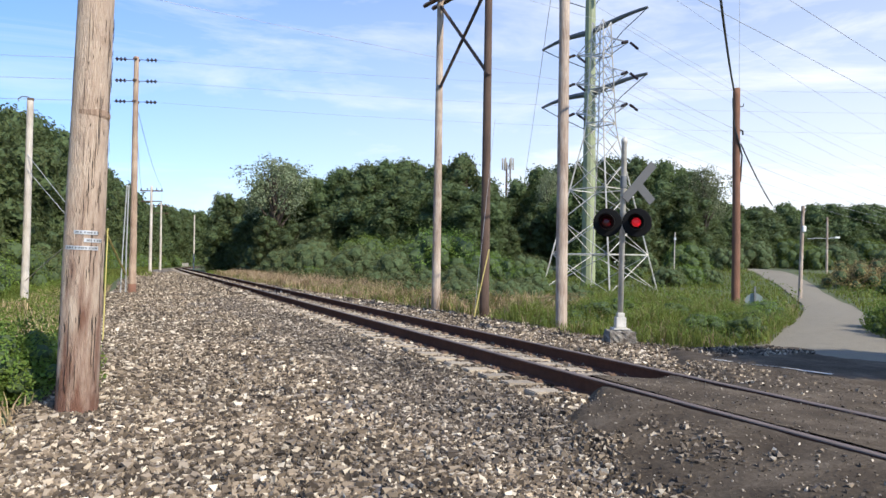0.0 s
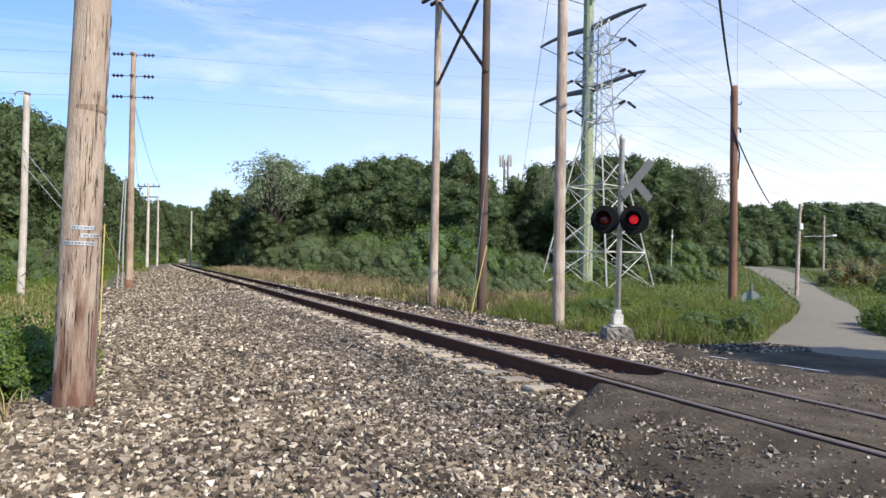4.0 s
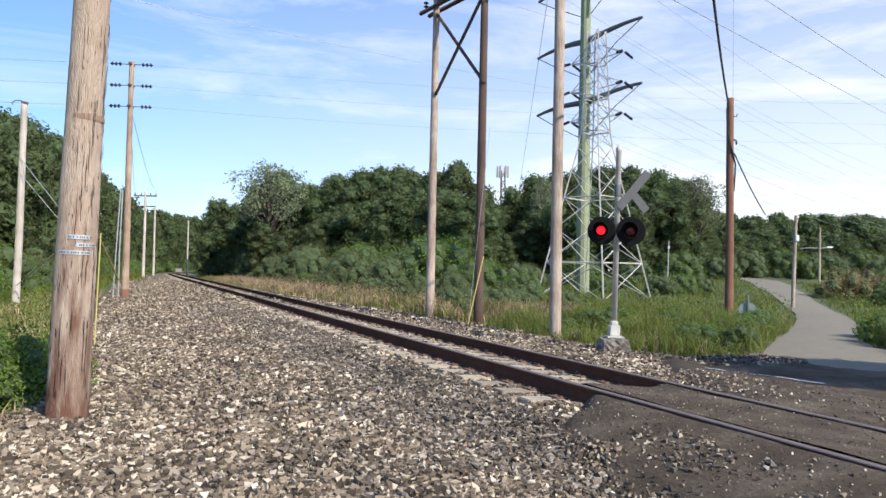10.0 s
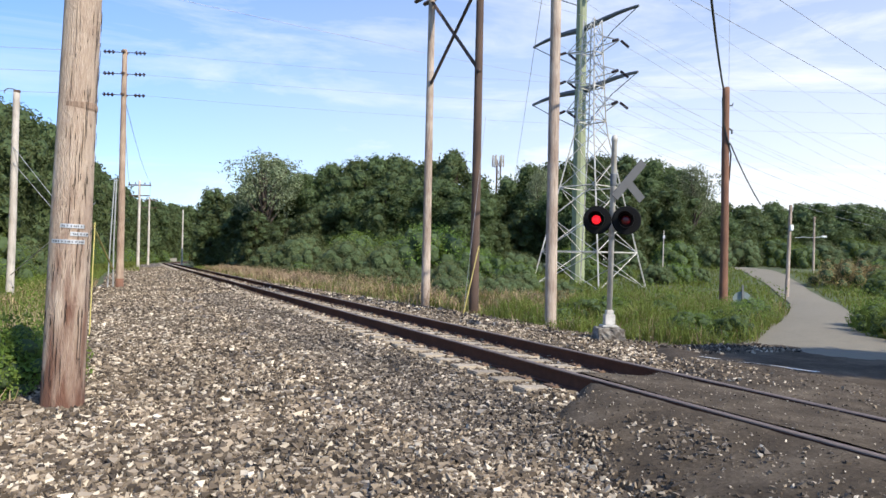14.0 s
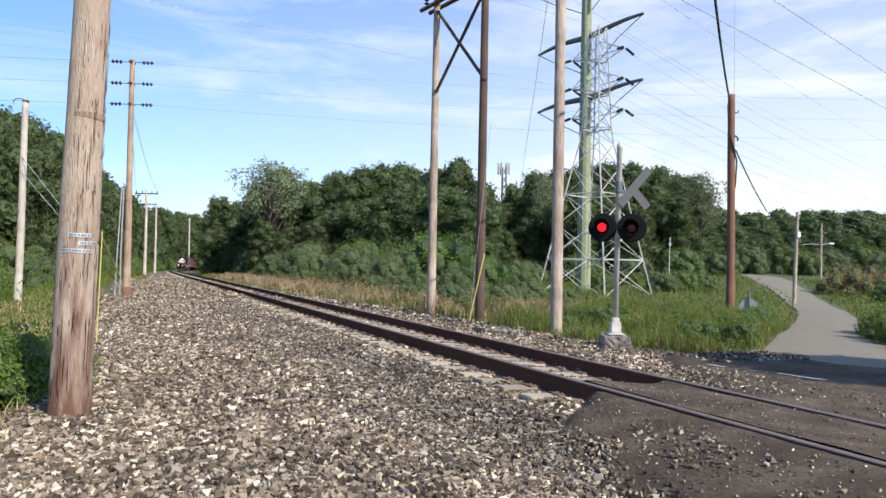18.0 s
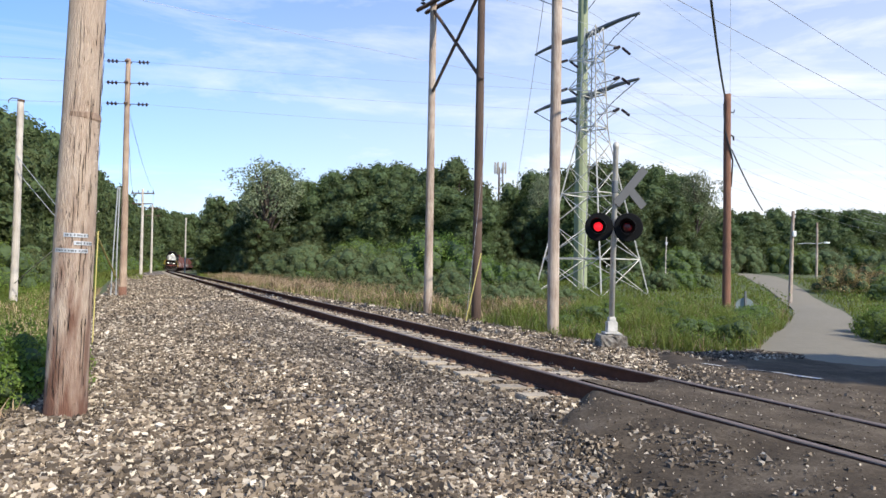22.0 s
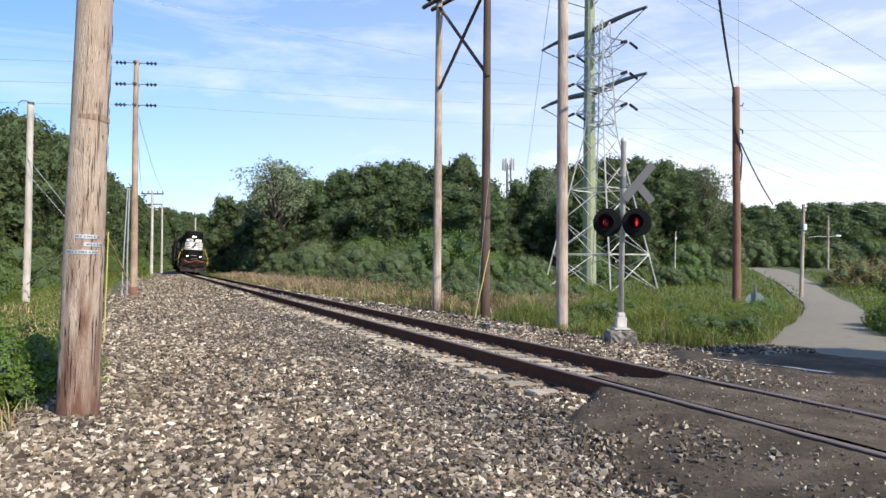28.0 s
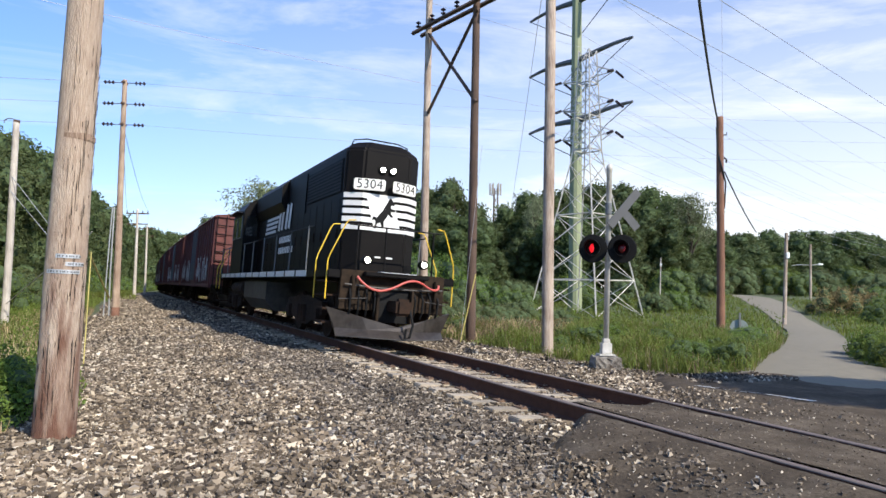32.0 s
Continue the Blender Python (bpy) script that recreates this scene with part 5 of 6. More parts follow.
# belt of shrubs along the far side of the track
for s, o, kind, k in ((29, 12.8, 0, 0.45), (33, 11.5, 1, 0.55), (36.5, 11.6, 0, 0.7), (42.5, 11.2, 1, 1.25), (46.5, 10.4, 0, 0.85), (50, 10.8, 1, 1.2), (56, 9.8, 0, 1.0), (61, 9.8, 1, 1.3), (69, 9.6, 0, 1.2), (77, 9.4, 1, 1.3), (86, 9.0, 0, 1.4), (96, 9.0, 1, 1.5), (108, 9.0, 0, 1.6), (122, 8.8, 1, 1.7), (138, 9, 0, 1.8), (112, 6.6, 0, 0.8), (120, 7.4, 1, 1.0), (130, 8.2, 0, 1.2), (142, 9.0, 1, 1.4), (156, 10.0, 0, 1.6), (172, 11.0, 1, 1.8), (190, 12.0, 0, 2.0),
                      (34, 16.5, 2, 0.6), (39, 16.5, 2, 0.85), (45, 15.8, 2, 1.5), (51, 15.5, 2, 1.5), (58, 14.2, 2, 1.8), (66, 13.4, 2, 1.9), (76, 13, 2, 2.0), (88, 14, 0, 1.9), (102, 14, 2, 2.0), (118, 14, 0, 2.1)):
    p, a = track(s, o)
    grow(SHRUBS[kind], p.x, p.y, k * random.choice((0.68, 0.82, 0.98)) * (1.15 if o > 14 and s > 48 else 1), random.uniform(0.85, 1.1))
# low growth in front of the belt
for k in range(22):
    s = 38 + 2.3 * k
    p, a = track(s, np.interp(s, [30, 50, 90], [9.6, 8.6, 7.0]) + random.uniform(-0.7, 0.9))
    grow(SHRUBS[(0, 1, 2, 0)[k % 4]], p.x, p.y, random.uniform(0.22, 0.46), random.uniform(1.0, 1.4))
# thicket at the foot of the woods behind the towers and the trail
for x, y, kind, k in ((3.5, 54, 2, 0.9), (7, 55, 0, 0.85), (12, 57, 2, 0.9), (16, 55, 0, 0.7), (20, 56, 2, 0.9), (25, 60, 0, 0.8), (14, 50, 2, 0.4), (18, 48, 2, 0.35), (14.2, 43, 0, 0.5), (15.6, 43.5, 2, 0.5), (17.2, 44, 0, 0.45), (11, 46, 2, 0.45), (30, 78, 2, 1.2), (36, 80, 0, 1.3), (42, 82, 2, 1.3), (48, 84, 0, 1.3), (54, 86, 2, 1.4), (60, 88, 0, 1.4), (38, 70, 2, 0.9), (45, 68, 0, 1.0), (52, 70, 2, 1.1), (33, 50, 2, 0.55), (37, 55, 0, 0.7), (43, 60, 2, 0.8), (24, 36, 2, 0.45), (27, 40, 2, 0.5), (22, 31, 2, 0.45), (21, 27, 2, 0.4)):
    grow(SHRUBS[kind], x, y, k)
for x, y, k in ((25.2, 42.0, 0.85), (27.2, 43.5, 0.9)):
    grow(RUSTY, x, y, k)
# growth at the foot of the near woods
for s, o, kind, k in ((14, -10.5, 2, 0.55), (20, -10.8, 2, 0.7), (26, -10.4, 0, 0.8), (32, -10.6, 2, 0.8), (39, -10.2, 2, 0.9), (47, -10.2, 0, 0.9), (56, -10, 2, 1.0), (67, -10, 2, 1.0), (80, -10, 0, 1.1), (95, -10, 2, 1.2), (112, -10, 0, 1.3), (135, -10, 2, 1.3)):
    p, a = track(s, o)
    grow(SHRUBS[kind], p.x, p.y, k)
for s in range(62, 330, 9):
    p, a = track(s + random.uniform(-2, 2), -9.6 - 0.006 * s + random.uniform(-0.7, 0.7))
    grow(SHRUBS[(0, 2, 2)[s % 3]], p.x, p.y, (0.7 + 0.004 * s) * random.uniform(0.8, 1.15), 1.2)
for x, y, k in ((-4.55, 7.7, 1.0), (-5.0, 7.5, 1.15), (-5.5, 8.0, 1.25), (-4.85, 8.4, 1.1), (-5.9, 7.7, 1.2), (-5.2, 7.1, 1.0), (-6.0, 6.9, 1.1)):
    grow(SMALL, x, y, k)
for x, y, k in ((11.0, 16.6, 1.1), (11.9, 18.2, 1.1), (10.7, 15.4, 1.1)):
    grow(SMALL, x, y, k)

def off_trail(x, y, s, o):
    cx = np.interp(y, 0.5 * (tl[:, 1] + tr[:, 1]), 0.5 * (tl[:, 0] + tr[:, 0]))
    wd = np.interp(y, tl[:, 1], 0.5 * (tr[:, 0] - tl[:, 0]))
    clear = (np.abs(x - cx) > wd + 0.12) | (y > 67)
    return clear & (o > shoulder_edge(s) - 0.1 + rng.normal(0, 0.2, len(o))) & ~((s < 10.3) & (o < 7.7) & (o > 0))


# low leafy clumps in the field between the signal and the trail
for k in range(16):
    s, o = random.uniform(9.5, 27), random.uniform(6.4, 14)
    p, a = track(s, o)
    if bool(off_trail(np.array([p.x]), np.array([p.y]), np.array([s]), np.array([o]))[0]):
        grow(SMALL, p.x, p.y, random.uniform(0.5, 0.95), random.uniform(0.8, 1.3))
# ragged taller growth across the field
for k in range(46):
    s, o = random.uniform(11, 33), random.uniform(6.0, 15)
    p, a = track(s, o)
    if bool(off_trail(np.array([p.x]), np.array([p.y]), np.array([s]), np.array([o]))[0]):
        grow(SHRUBS[2], p.x, p.y, random.uniform(0.1, 0.26), random.uniform(0.9, 1.5))
for x, y, k in ((2.2, 25.5, 0.42), (3.2, 27.0, 0.4), (0.6, 27.5, 0.38), (1.6, 29.5, 0.45), (3.9, 30.0, 0.45), (5.2, 28.0, 0.36), (-1.2, 29.5, 0.35)):
    grow(SHRUBS[0], x, y, k)
for x, y, k in ((4.1, 24.0, 0.4), (4.9, 25.2, 0.35), (1.2, 24.6, 0.3)):
    grow(RUSTY, x, y, k)

# the models that the copies were made from stay out of the place
for t in TREES + FAR + [PALE] + SHRUBS + [RUSTY, SMALL]:
    for o in (*t.children_recursive, t):
        bpy.data.objects.remove(o)


def mounds(x, y, lo, hi):
    """Uneven heights in clumps."""
    m = 0.5 + 0.5 * np.sin(x * 2.1 + 1.7 * np.sin(y * 0.9)) * np.sin(y * 1.7 + 1.3 * np.sin(x * 0.8))
    return lo + (hi - lo) * m


def grass(name, x, y, h, mat, label, lean=1.1, width=0.01):
    """Blades: two-step bent strips standing on the ground."""
    n = len(x)
    a = rng.uniform(0, 6.283, n)
    dx, dy = np.cos(a), np.sin(a)
    wx, wy = -dy * width, dx * width
    k = rng.uniform(0.1, 1.0, n) * lean
    z = terrain(x, y) - 0.02
    k0 = np.stack([x, y, z], 1)
    k1 = k0 + np.stack([dx * h * k * 0.35, dy * h * k * 0.35, h * 0.6], 1)
    k2 = k0 + np.stack([dx * h * k, dy * h * k, h * (1 - 0.25 * k)], 1)
    w = np.stack([wx, wy, np.zeros(n)], 1)
    v = np.stack([k0 - w, k0 + w, k1 + w * 0.8, k1 - w * 0.8, k2 + w * 0.15, k2 - w * 0.15], 1).reshape(-1, 3)
    b = np.arange(n)[:, None] * 6
    f = np.concatenate([b + np.array([[0, 1, 2, 3]]), b + np.array([[3, 2, 4, 5]])])
    return tagged(new(name, from_arrays(name, v, f, mat)), label, "grass", kind="stuff")


def scatter(n, s_range, o_range, keep=None):
    s, o = rng.uniform(*s_range, n), rng.uniform(*o_range, n)
    x, y = track_np(s, o)
    patch = np.sin(x * 1.3 + 0.6 * np.sin(y)) * np.sin(y * 1.1 + 0.5 * np.sin(x * 1.7)) + rng.normal(0, 0.5, n)
    ok = patch > -0.55
    if keep is not None:
        ok &= keep(x, y, s, o)
    return x[ok], y[ok], s[ok], o[ok]


x, y, s, o = scatter(9000, (8, 40), (3.3, 16), off_trail)
grass("dry_grass", x, y, mounds(x, y, 0.2, 0.7), M_DRY, "straw-coloured stalks among the field grass", width=0.008)
x, y, s, o = scatter(70000, (8, 34), (3.3, 15), off_trail)
grass("tall_grass", x, y, mounds(x, y, 0.1, 0.72) * rng.uniform(0.6, 1.15, len(x)) * np.clip(0.4 + 0.3 * (o - 3.2), 0.3, 1.1), M_GRASS, "tall bright green grass beside the track")
x, y, s, o = scatter(36000, (-4, 60), (12, 45), off_trail)
grass("meadow_grass", x, y, mounds(x, y, 0.1, 0.5), M_GRASS, "green meadow grass in the field", width=0.022)
x, y, s, o = scatter(30000, (18, 75), (2.9, 9), off_trail)
grass("dry_grass", x, y, mounds(x, y, 0.25, 0.9), M_DRY, "dry straw-coloured grass along the ballast", width=0.012)
x, y, s, o = scatter(30000, (22, 90), (2.9, 11), off_trail)
grass("verge_grass", x, y, rng.uniform(0.25, 0.6, len(x)), M_GRASS, "green grass along the ballast", width=0.016)
x, y, s, o = scatter(36000, (-8, 60), (-13, -5.6), lambda x, y, s, o: (o < -6.15) | (s > 11))
grass("verge_grass", x, y, rng.uniform(0.12, 0.5, len(x)), M_GRASS, "green grass below the near woods", width=0.012)
x, y, s, o = scatter(14000, (60, 170), (-12, -3.2))
grass("verge_grass", x, y, rng.uniform(0.2, 0.7, len(x)), M_GRASS, "green grass below the far woods", width=0.03)
x, y, s, o = scatter(9000, (4, 40), (-8, -5.5))
grass("dry_grass", x, y, rng.uniform(0.15, 0.4, len(x)), M_DRY, "dry straw-coloured grass at the edge of the gravel", width=0.01)



def weeds(name, x, y, h, mat, label, size):
    """Broad-leaved weeds: leaf sprays at all heights up to h."""
    n = len(x)
    c = np.stack([x, y, terrain(x, y) + h * rng.uniform(0.15, 1.0, n)], 1)
    v, f = leaves(c, np.tile([0, 0, 0.7], (n, 1)), size)
    return tagged(new(name, from_arrays(name, v, f, mat)), label, "weeds", kind="stuff")


x, y, s, o = scatter(34000, (8, 34), (3.4, 16), off_trail)
weeds("field_weeds", x, y, mounds(x, y, 0.12, 0.75) * np.clip(0.3 + 0.3 * (o - 3.2), 0.25, 1), M_SHRUB_GREEN, "broad-leaved green weeds among the tall grass", 0.028)
x, y, s, o = scatter(30000, (-4, 60), (14, 45), off_trail)
weeds("field_weeds", x, y, mounds(x, y, 0.15, 0.9), M_SHRUB_GREEN, "broad-leaved green weeds in the field", 0.06)
x, y, s, o = scatter(22000, (26, 90), (6.0, 13))
weeds("verge_weeds", x, y, mounds(x, y, 0.15, 1.1), M_SHRUB, "grey-green weeds below the shrubs", 0.09)
x, y, s, o = scatter(30000, (4, 60), (-13, -6.2))
weeds("verge_weeds", x, y, mounds(x, y, 0.1, 0.6), M_SHRUB_GREEN, "green weeds below the near woods", 0.05)

# loose stones
def clumps(s, o):
    return np.clip(1.6 * np.sin(s * 2.3 + 1.1 * np.sin(o * 3)) * np.sin(o * 3.7 + s) + 0.1, 0.04, 1)


def worn(s, o):
    """Fewer stones along the trodden strip of fine gravel."""
    return 1 - 0.85 * np.exp(-((o + 2.6 + 0.15 * np.sin(s * 0.8)) / 0.6) ** 2) * (0.6 + 0.4 * np.sin(s * 1.9 + o * 2))


def ramp_or_bed(s, o):
    return np.maximum(near_apron_z(s, o), ballast_z(s, o))


stones("crossing_gravel", (0.5, 5.4), (-3.0, -0.9), 11000, 0.0185, "gravel heaped against the foot of the ramp", ramp_or_bed, seat=0.2, keep=lambda s, o: np.clip((-0.7 * ramp_foot(s) - 0.2 * np.sin(s * 5.3) * np.sin(s * 1.9) - o) * 3, 0, 1))
stones("crossing_gravel", (0.8, 4.6), (-1.7, -0.4), 1500, 0.017, "gravel heaped in clumps over the asphalt ramp", near_apron_z, M_STONE_DUSTY_DARK, seat=0.15, keep=clumps)
stones("crossing_gravel", (5.2, 9.6), (1.7, 4.5), 3200, 0.018, "pale gravel spilled over the edge of the asphalt", far_apron_z, seat=0.1, keep=lambda s, o: np.clip((s - 5.0 - 0.75 * (o - 1.7)) * 0.55, 0, 1) * np.clip((4.2 - 0.38 * (s - 6.7) - o) * 3, 0, 1))
# The dark stone colour here stands in for the trees' shade on the gravel.
stones("verge_gravel", (8.6, 13.5), (4.6, 7.2), 3600, 0.026, "gravel beyond the edge of the road, tree shade put into its dark colour", lambda s, o: np.maximum(far_apron_z(s, o), -0.5 + 0 * s), M_STONE_DUSTY_DARK, keep=lambda s, o: np.clip((s - 8.0) * 0.5, 0, 1))
stones("ballast_stones", (-5, 2.4), (-6.2, -2.2), 15000, 0.03, "loose grey and whitish crushed ballast stones", ballast_z, keep=lambda s, o: o < -0.9 * ramp_foot(s))
stones("ballast_stones", (2.4, 7), (-6.2, -1.9), 32000, 0.0225, "loose grey and whitish crushed ballast stones", ballast_z, keep=worn)
stones("ballast_stones", (4.5, 14), (-2.3, -0.66), 26000, 0.021, "dusty ballast stones beside the ties", ballast_z, M_STONE_DUSTY_DARK, seat=0.3)
stones("ballast_stones", (14, 26), (-2.1, -0.68), 11000, 0.027, "dusty ballast stones beside the ties", ballast_z, M_STONE_DUSTY_DARK, seat=0.25)
stones("ballast_stones", (7, 18), (-6.1, -1.8), 46000, 0.0245, "loose grey and whitish crushed ballast stones", ballast_z, keep=worn)
stones("ballast_stones", (18, 36), (-5.8, -0.75), 26000, 0.028, "loose grey and whitish crushed ballast stones", ballast_z, keep=worn)
stones("ballast_stones", (36, 80), (-5.2, -0.75), 18000, 0.036, "loose grey and whitish crushed ballast stones", ballast_z)
TIE_S = np.array(TIES)


def between_ties(s, o):
    """Stones lie in the cribs; few on the ties."""
    near = np.abs(s[:, None] - TIE_S[None, :]).min(1)
    return np.where((near < 0.155) & (o > -0.62) & (o < 2.12), 0.04, 1.0)


def crib_z(s, o):
    """The cribs are filled up to the tops of the ties."""
    return ballast_z(s, o) + 0.008 - 0.03 * ((o > 0.05) & (o < 1.45))


stones("ballast_stones", (5.2, 13), (-0.8, 2.3), 24000, 0.023, "loose grey ballast stones round the ties", crib_z, keep=between_ties)
stones("ballast_stones", (13, 26), (-0.75, 2.3), 17000, 0.028, "loose grey ballast stones round the ties", crib_z, keep=between_ties)
stones("ballast_stones", (26, 60), (-0.8, 2.3), 12000, 0.045, "loose grey ballast stones round the ties", crib_z, keep=between_ties)
stones("ballast_stones", (5.6, 24), (2.2, 3.2), 9000, 0.028, "loose grey ballast stones along the far rail", ballast_z)
stones("ballast_stones", (6.2, 17), (2.6, 5.8), 15000, 0.028, "loose grey ballast stones on the far shoulder", shoulder_z, keep=lambda s, o: o < shoulder_edge(s) + 0.3)
stones("ballast_stones", (17, 45), (2.4, 5.4), 11000, 0.04, "loose grey ballast stones on the far shoulder", shoulder_z, keep=lambda s, o: o < shoulder_edge(s) + 0.3)
stones("crossing_gravel", (0, 5.6), (-2.2, -0.2), 350, 0.013, "gravel strewn over the asphalt ramp", near_apron_z)
stones("crossing_gravel", (0, 6.5), (1.6, 3.4), 300, 0.014, "gravel strewn over the asphalt road", far_apron_z)
stones("grit", (0, 6.0), (-2.6, -0.15), 3500, 0.007, "fine grit on the asphalt ramp", near_apron_z, M_STONE_DUSTY_DARK, seat=0.3)
stones("grit", (0, 6.4), (0.15, 1.38), 1200, 0.007, "fine grit between the rails", panel_z, M_STONE_DUSTY_DARK, seat=0.3)
stones("grit", (0, 8), (1.6, 4.5), 2000, 0.008, "fine grit on the asphalt road", far_apron_z, M_STONE_DUSTY_DARK, seat=0.3)

# ---- the train ----
M_LOCO = material("locomotive_black", (0.0055, 0.005, 0.005), 0.5, grain=0.6, scale=5, second=(0.012, 0.01, 0.0085), spec=0.09)
M_END = material("grimy_end_plate", (0.011, 0.009, 0.007), 0.85, grain=0.9, scale=9, second=(0.045, 0.029, 0.018), bump=0.3, spec=0.12)
M_LOCO_DIRT = material("grimy_running_gear", (0.016, 0.011, 0.0085), 0.9, grain=0.9, scale=10, second=(0.045, 0.024, 0.014), bump=0.3, spec=0.2)
M_LOCO_WHITE = material("locomotive_white", (0.75, 0.74, 0.71), 0.5, grain=0.35, scale=9, dark=0.7)
M_HANDRAIL = material("handrail_yellow", (0.72, 0.47, 0.03), 0.5)
M_PLOW = material("plow_steel", (0.085, 0.072, 0.062), 0.38, 0.3, grain=0.9, scale=6, second=(0.022, 0.018, 0.016), spec=0.4)
M_TANK = material("fuel_tank_grime", (0.075, 0.068, 0.06), 0.6, grain=0.9, scale=5, second=(0.02, 0.017, 0.015))
M_HOSE = material("red_hose", (0.5, 0.09, 0.07), 0.5)
M_PANE = material("dark_cab_glass", (0.01, 0.012, 0.014), 0.08, spec=0.8)
M_OXIDE = material("boxcar_red", (0.17, 0.045, 0.034), 0.75, grain=0.8, scale=4, second=(0.065, 0.022, 0.018), bump=0.15)
M_OXIDE_B = material("boxcar_red_faded", (0.155, 0.044, 0.036), 0.78, grain=0.85, scale=4, second=(0.07, 0.024, 0.021), bump=0.15)
M_SPRAY = material("sprayed_paint", (0.6, 0.6, 0.6), 0.6, grain=0.9, scale=6, second=(0.22, 0.2, 0.2))
M_BEAM = glowing("headlight", (1.0, 0.93, 0.75), 14.0)


def wheel_mesh(r=0.51):
    bm = bmesh.new()
    lathe(bm, [(0.09, -0.09), (0.3, -0.07), (r - 0.08, -0.05), (r - 0.02, -0.07), (r, -0.07), (r + 0.006, 0.03), (r + 0.03, 0.05), (r + 0.03, 0.07), (r - 0.06, 0.07), (0.1, 0.06)], 28, pose(0, 0, 0, 0, 90, 0))
    return mesh_of(bm, "wheel", M_LOCO_DIRT)


WHEEL = wheel_mesh()
WHEEL_SMALL = wheel_mesh(0.46)
ROLLING = []


def truck(parent, y, base, r, frame_mat, mesh):
    """A two-axle truck under a rail vehicle."""
    t = part("truck", box(bmesh.new(), -0.75, 0.75, -0.25, 0.25, r - 0.12, r + 0.28, 0.04), frame_mat, parent)
    t.matrix_basis = Matrix.Translation((0, y, 0))
    for sx in (-1, 1):
        bm = bmesh.new()
        prism(bm, [(-base / 2 - 0.35, r + 0.02), (-base / 2 - 0.3, r + 0.3), (-0.5, r + 0.42), (0.5, r + 0.42), (base / 2 + 0.3, r + 0.3), (base / 2 + 0.35, r + 0.02), (base / 2 - 0.3, r - 0.1), (0.45, r - 0.28), (-0.45, r - 0.28), (-base / 2 + 0.3, r - 0.1)], -0.07, 0.07, pose(sx * 1.0, 0, 0, 0, 0, 90))
        for q in (-base / 2, base / 2):
            box(bm, sx * 1.02 - 0.12, sx * 1.02 + 0.12, q - 0.16, q + 0.16, r - 0.16, r + 0.17, 0.03)
        for q in (-0.25, 0.0, 0.25):
            lathe(bm, [(0.07, r - 0.22), (0.07, r + 0.2)], 8, Matrix.Translation((sx * 1.08, q, 0)))
        part("side_frame", bm, frame_mat, t)
    for q in (-base / 2, base / 2):
        ax_ = part("wheelset", tube(bmesh.new(), [(-0.74, 0, 0), (0.74, 0, 0)], 0.08, 10), M_LOCO_DIRT, t)
        ax_.matrix_basis = Matrix.Translation((0, q, r))
        ROLLING.append((ax_, q, r))
        for sx in (-1, 1):
            part_of("wheel", mesh, ax_, Matrix.Translation((sx * 0.75, 0, 0)) @ pose(0, 0, 0, 0, 0, 0 if sx < 0 else 180))
    return t


def text_mesh(body, size, mat, m):
    cu = bpy.data.curves.new("text", "FONT")
    cu.body, cu.size, cu.align_x, cu.align_y, cu.extrude = body, size, "CENTER", "CENTER", 0.004
    cu.space_character = 1.05
    ob = bpy.data.objects.new("text", cu)
    me = bpy.data.meshes.new_from_object(ob)
    bpy.data.objects.remove(ob)
    me.transform(m)
    me.materials.clear()
    me.materials.append(mat)
    return me


loco = thing("locomotive", Matrix(), "black high-hood diesel locomotive with white front stripes and lit headlights", "locomotive")
bm = bmesh.new()
box(bm, -1.5, 1.5, -8.5, 8.5, 1.42, 1.6, 0.02)
box(bm, -0.6, 0.6, -8.2, 8.2, 1.0, 1.45)
part("underframe", bm, M_LOCO, loco)
# white dashes along the sill
for sx in (-1, 1):
    for k in range(12):
        bm = bmesh.new()
        y0 = -6.9 + 1.15 * k
        box(bm, sx * 1.5, sx * 1.506, y0, y0 + 0.98, 1.44, 1.59)
        part("sill_stripe", bm, M_LOCO_WHITE, loco)


def hood_outline(w, z0, z1, c=0.28):
    return [(-w, z0), (w, z0), (w, z1 - c), (w - c * 0.8, z1 - 0.05), (w - c * 1.6, z1), (-w + c * 1.6, z1), (-w + c * 0.8, z1 - 0.05), (-w, z1 - c)]


# long hood with its front corners cut off; the locomotive runs long hood first
bm = bmesh.new()
plan = [(-0.94, -3.2), (-0.94, 7.02), (-0.58, 7.32), (0.58, 7.32), (0.94, 7.02), (0.94, -3.2)]
lo = [bm.verts.new((x, y, 1.6)) for x, y in plan]
hi = [bm.verts.new((x, y, 4.56)) for x, y in plan]
tp = [bm.verts.new((x * 0.74, y - (0.16 if y > 5 else 0), 4.78)) for x, y in plan]
for a, b in ((lo, hi), (hi, tp)):
    for k in range(6):
        bm.faces.new((a[k], a[(k + 1) % 6], b[(k + 1) % 6], b[k]))
bm.faces.new(lo[::-1])
bm.faces.new(tp)
bmesh.ops.recalc_face_normals(bm, faces=bm.faces[:])
bmesh.ops.bevel(bm, geom=[e for e in bm.edges if e.calc_face_angle(0) > 0.3], offset=0.05, segments=2, affect="EDGES")
part("long_hood", bm, M_LOCO, loco, "black long engine hood")
# cab and short hood at the rear
bm = bmesh.new()
prism(bm, [(-1.5, 1.6), (1.5, 1.6), (1.5, 3.95), (1.32, 4.28), (0.7, 4.58), (-0.7, 4.58), (-1.32, 4.28), (-1.5, 3.95)], -4.9, -2.6)
part("cab", bm, M_LOCO, loco, "black driver's cab")
bm = bmesh.new()
prism(bm, hood_outline(0.93, 1.6, 4.5, 0.22), -7.6, -4.9)
part("short_hood", bm, M_LOCO, loco, "black high short hood")
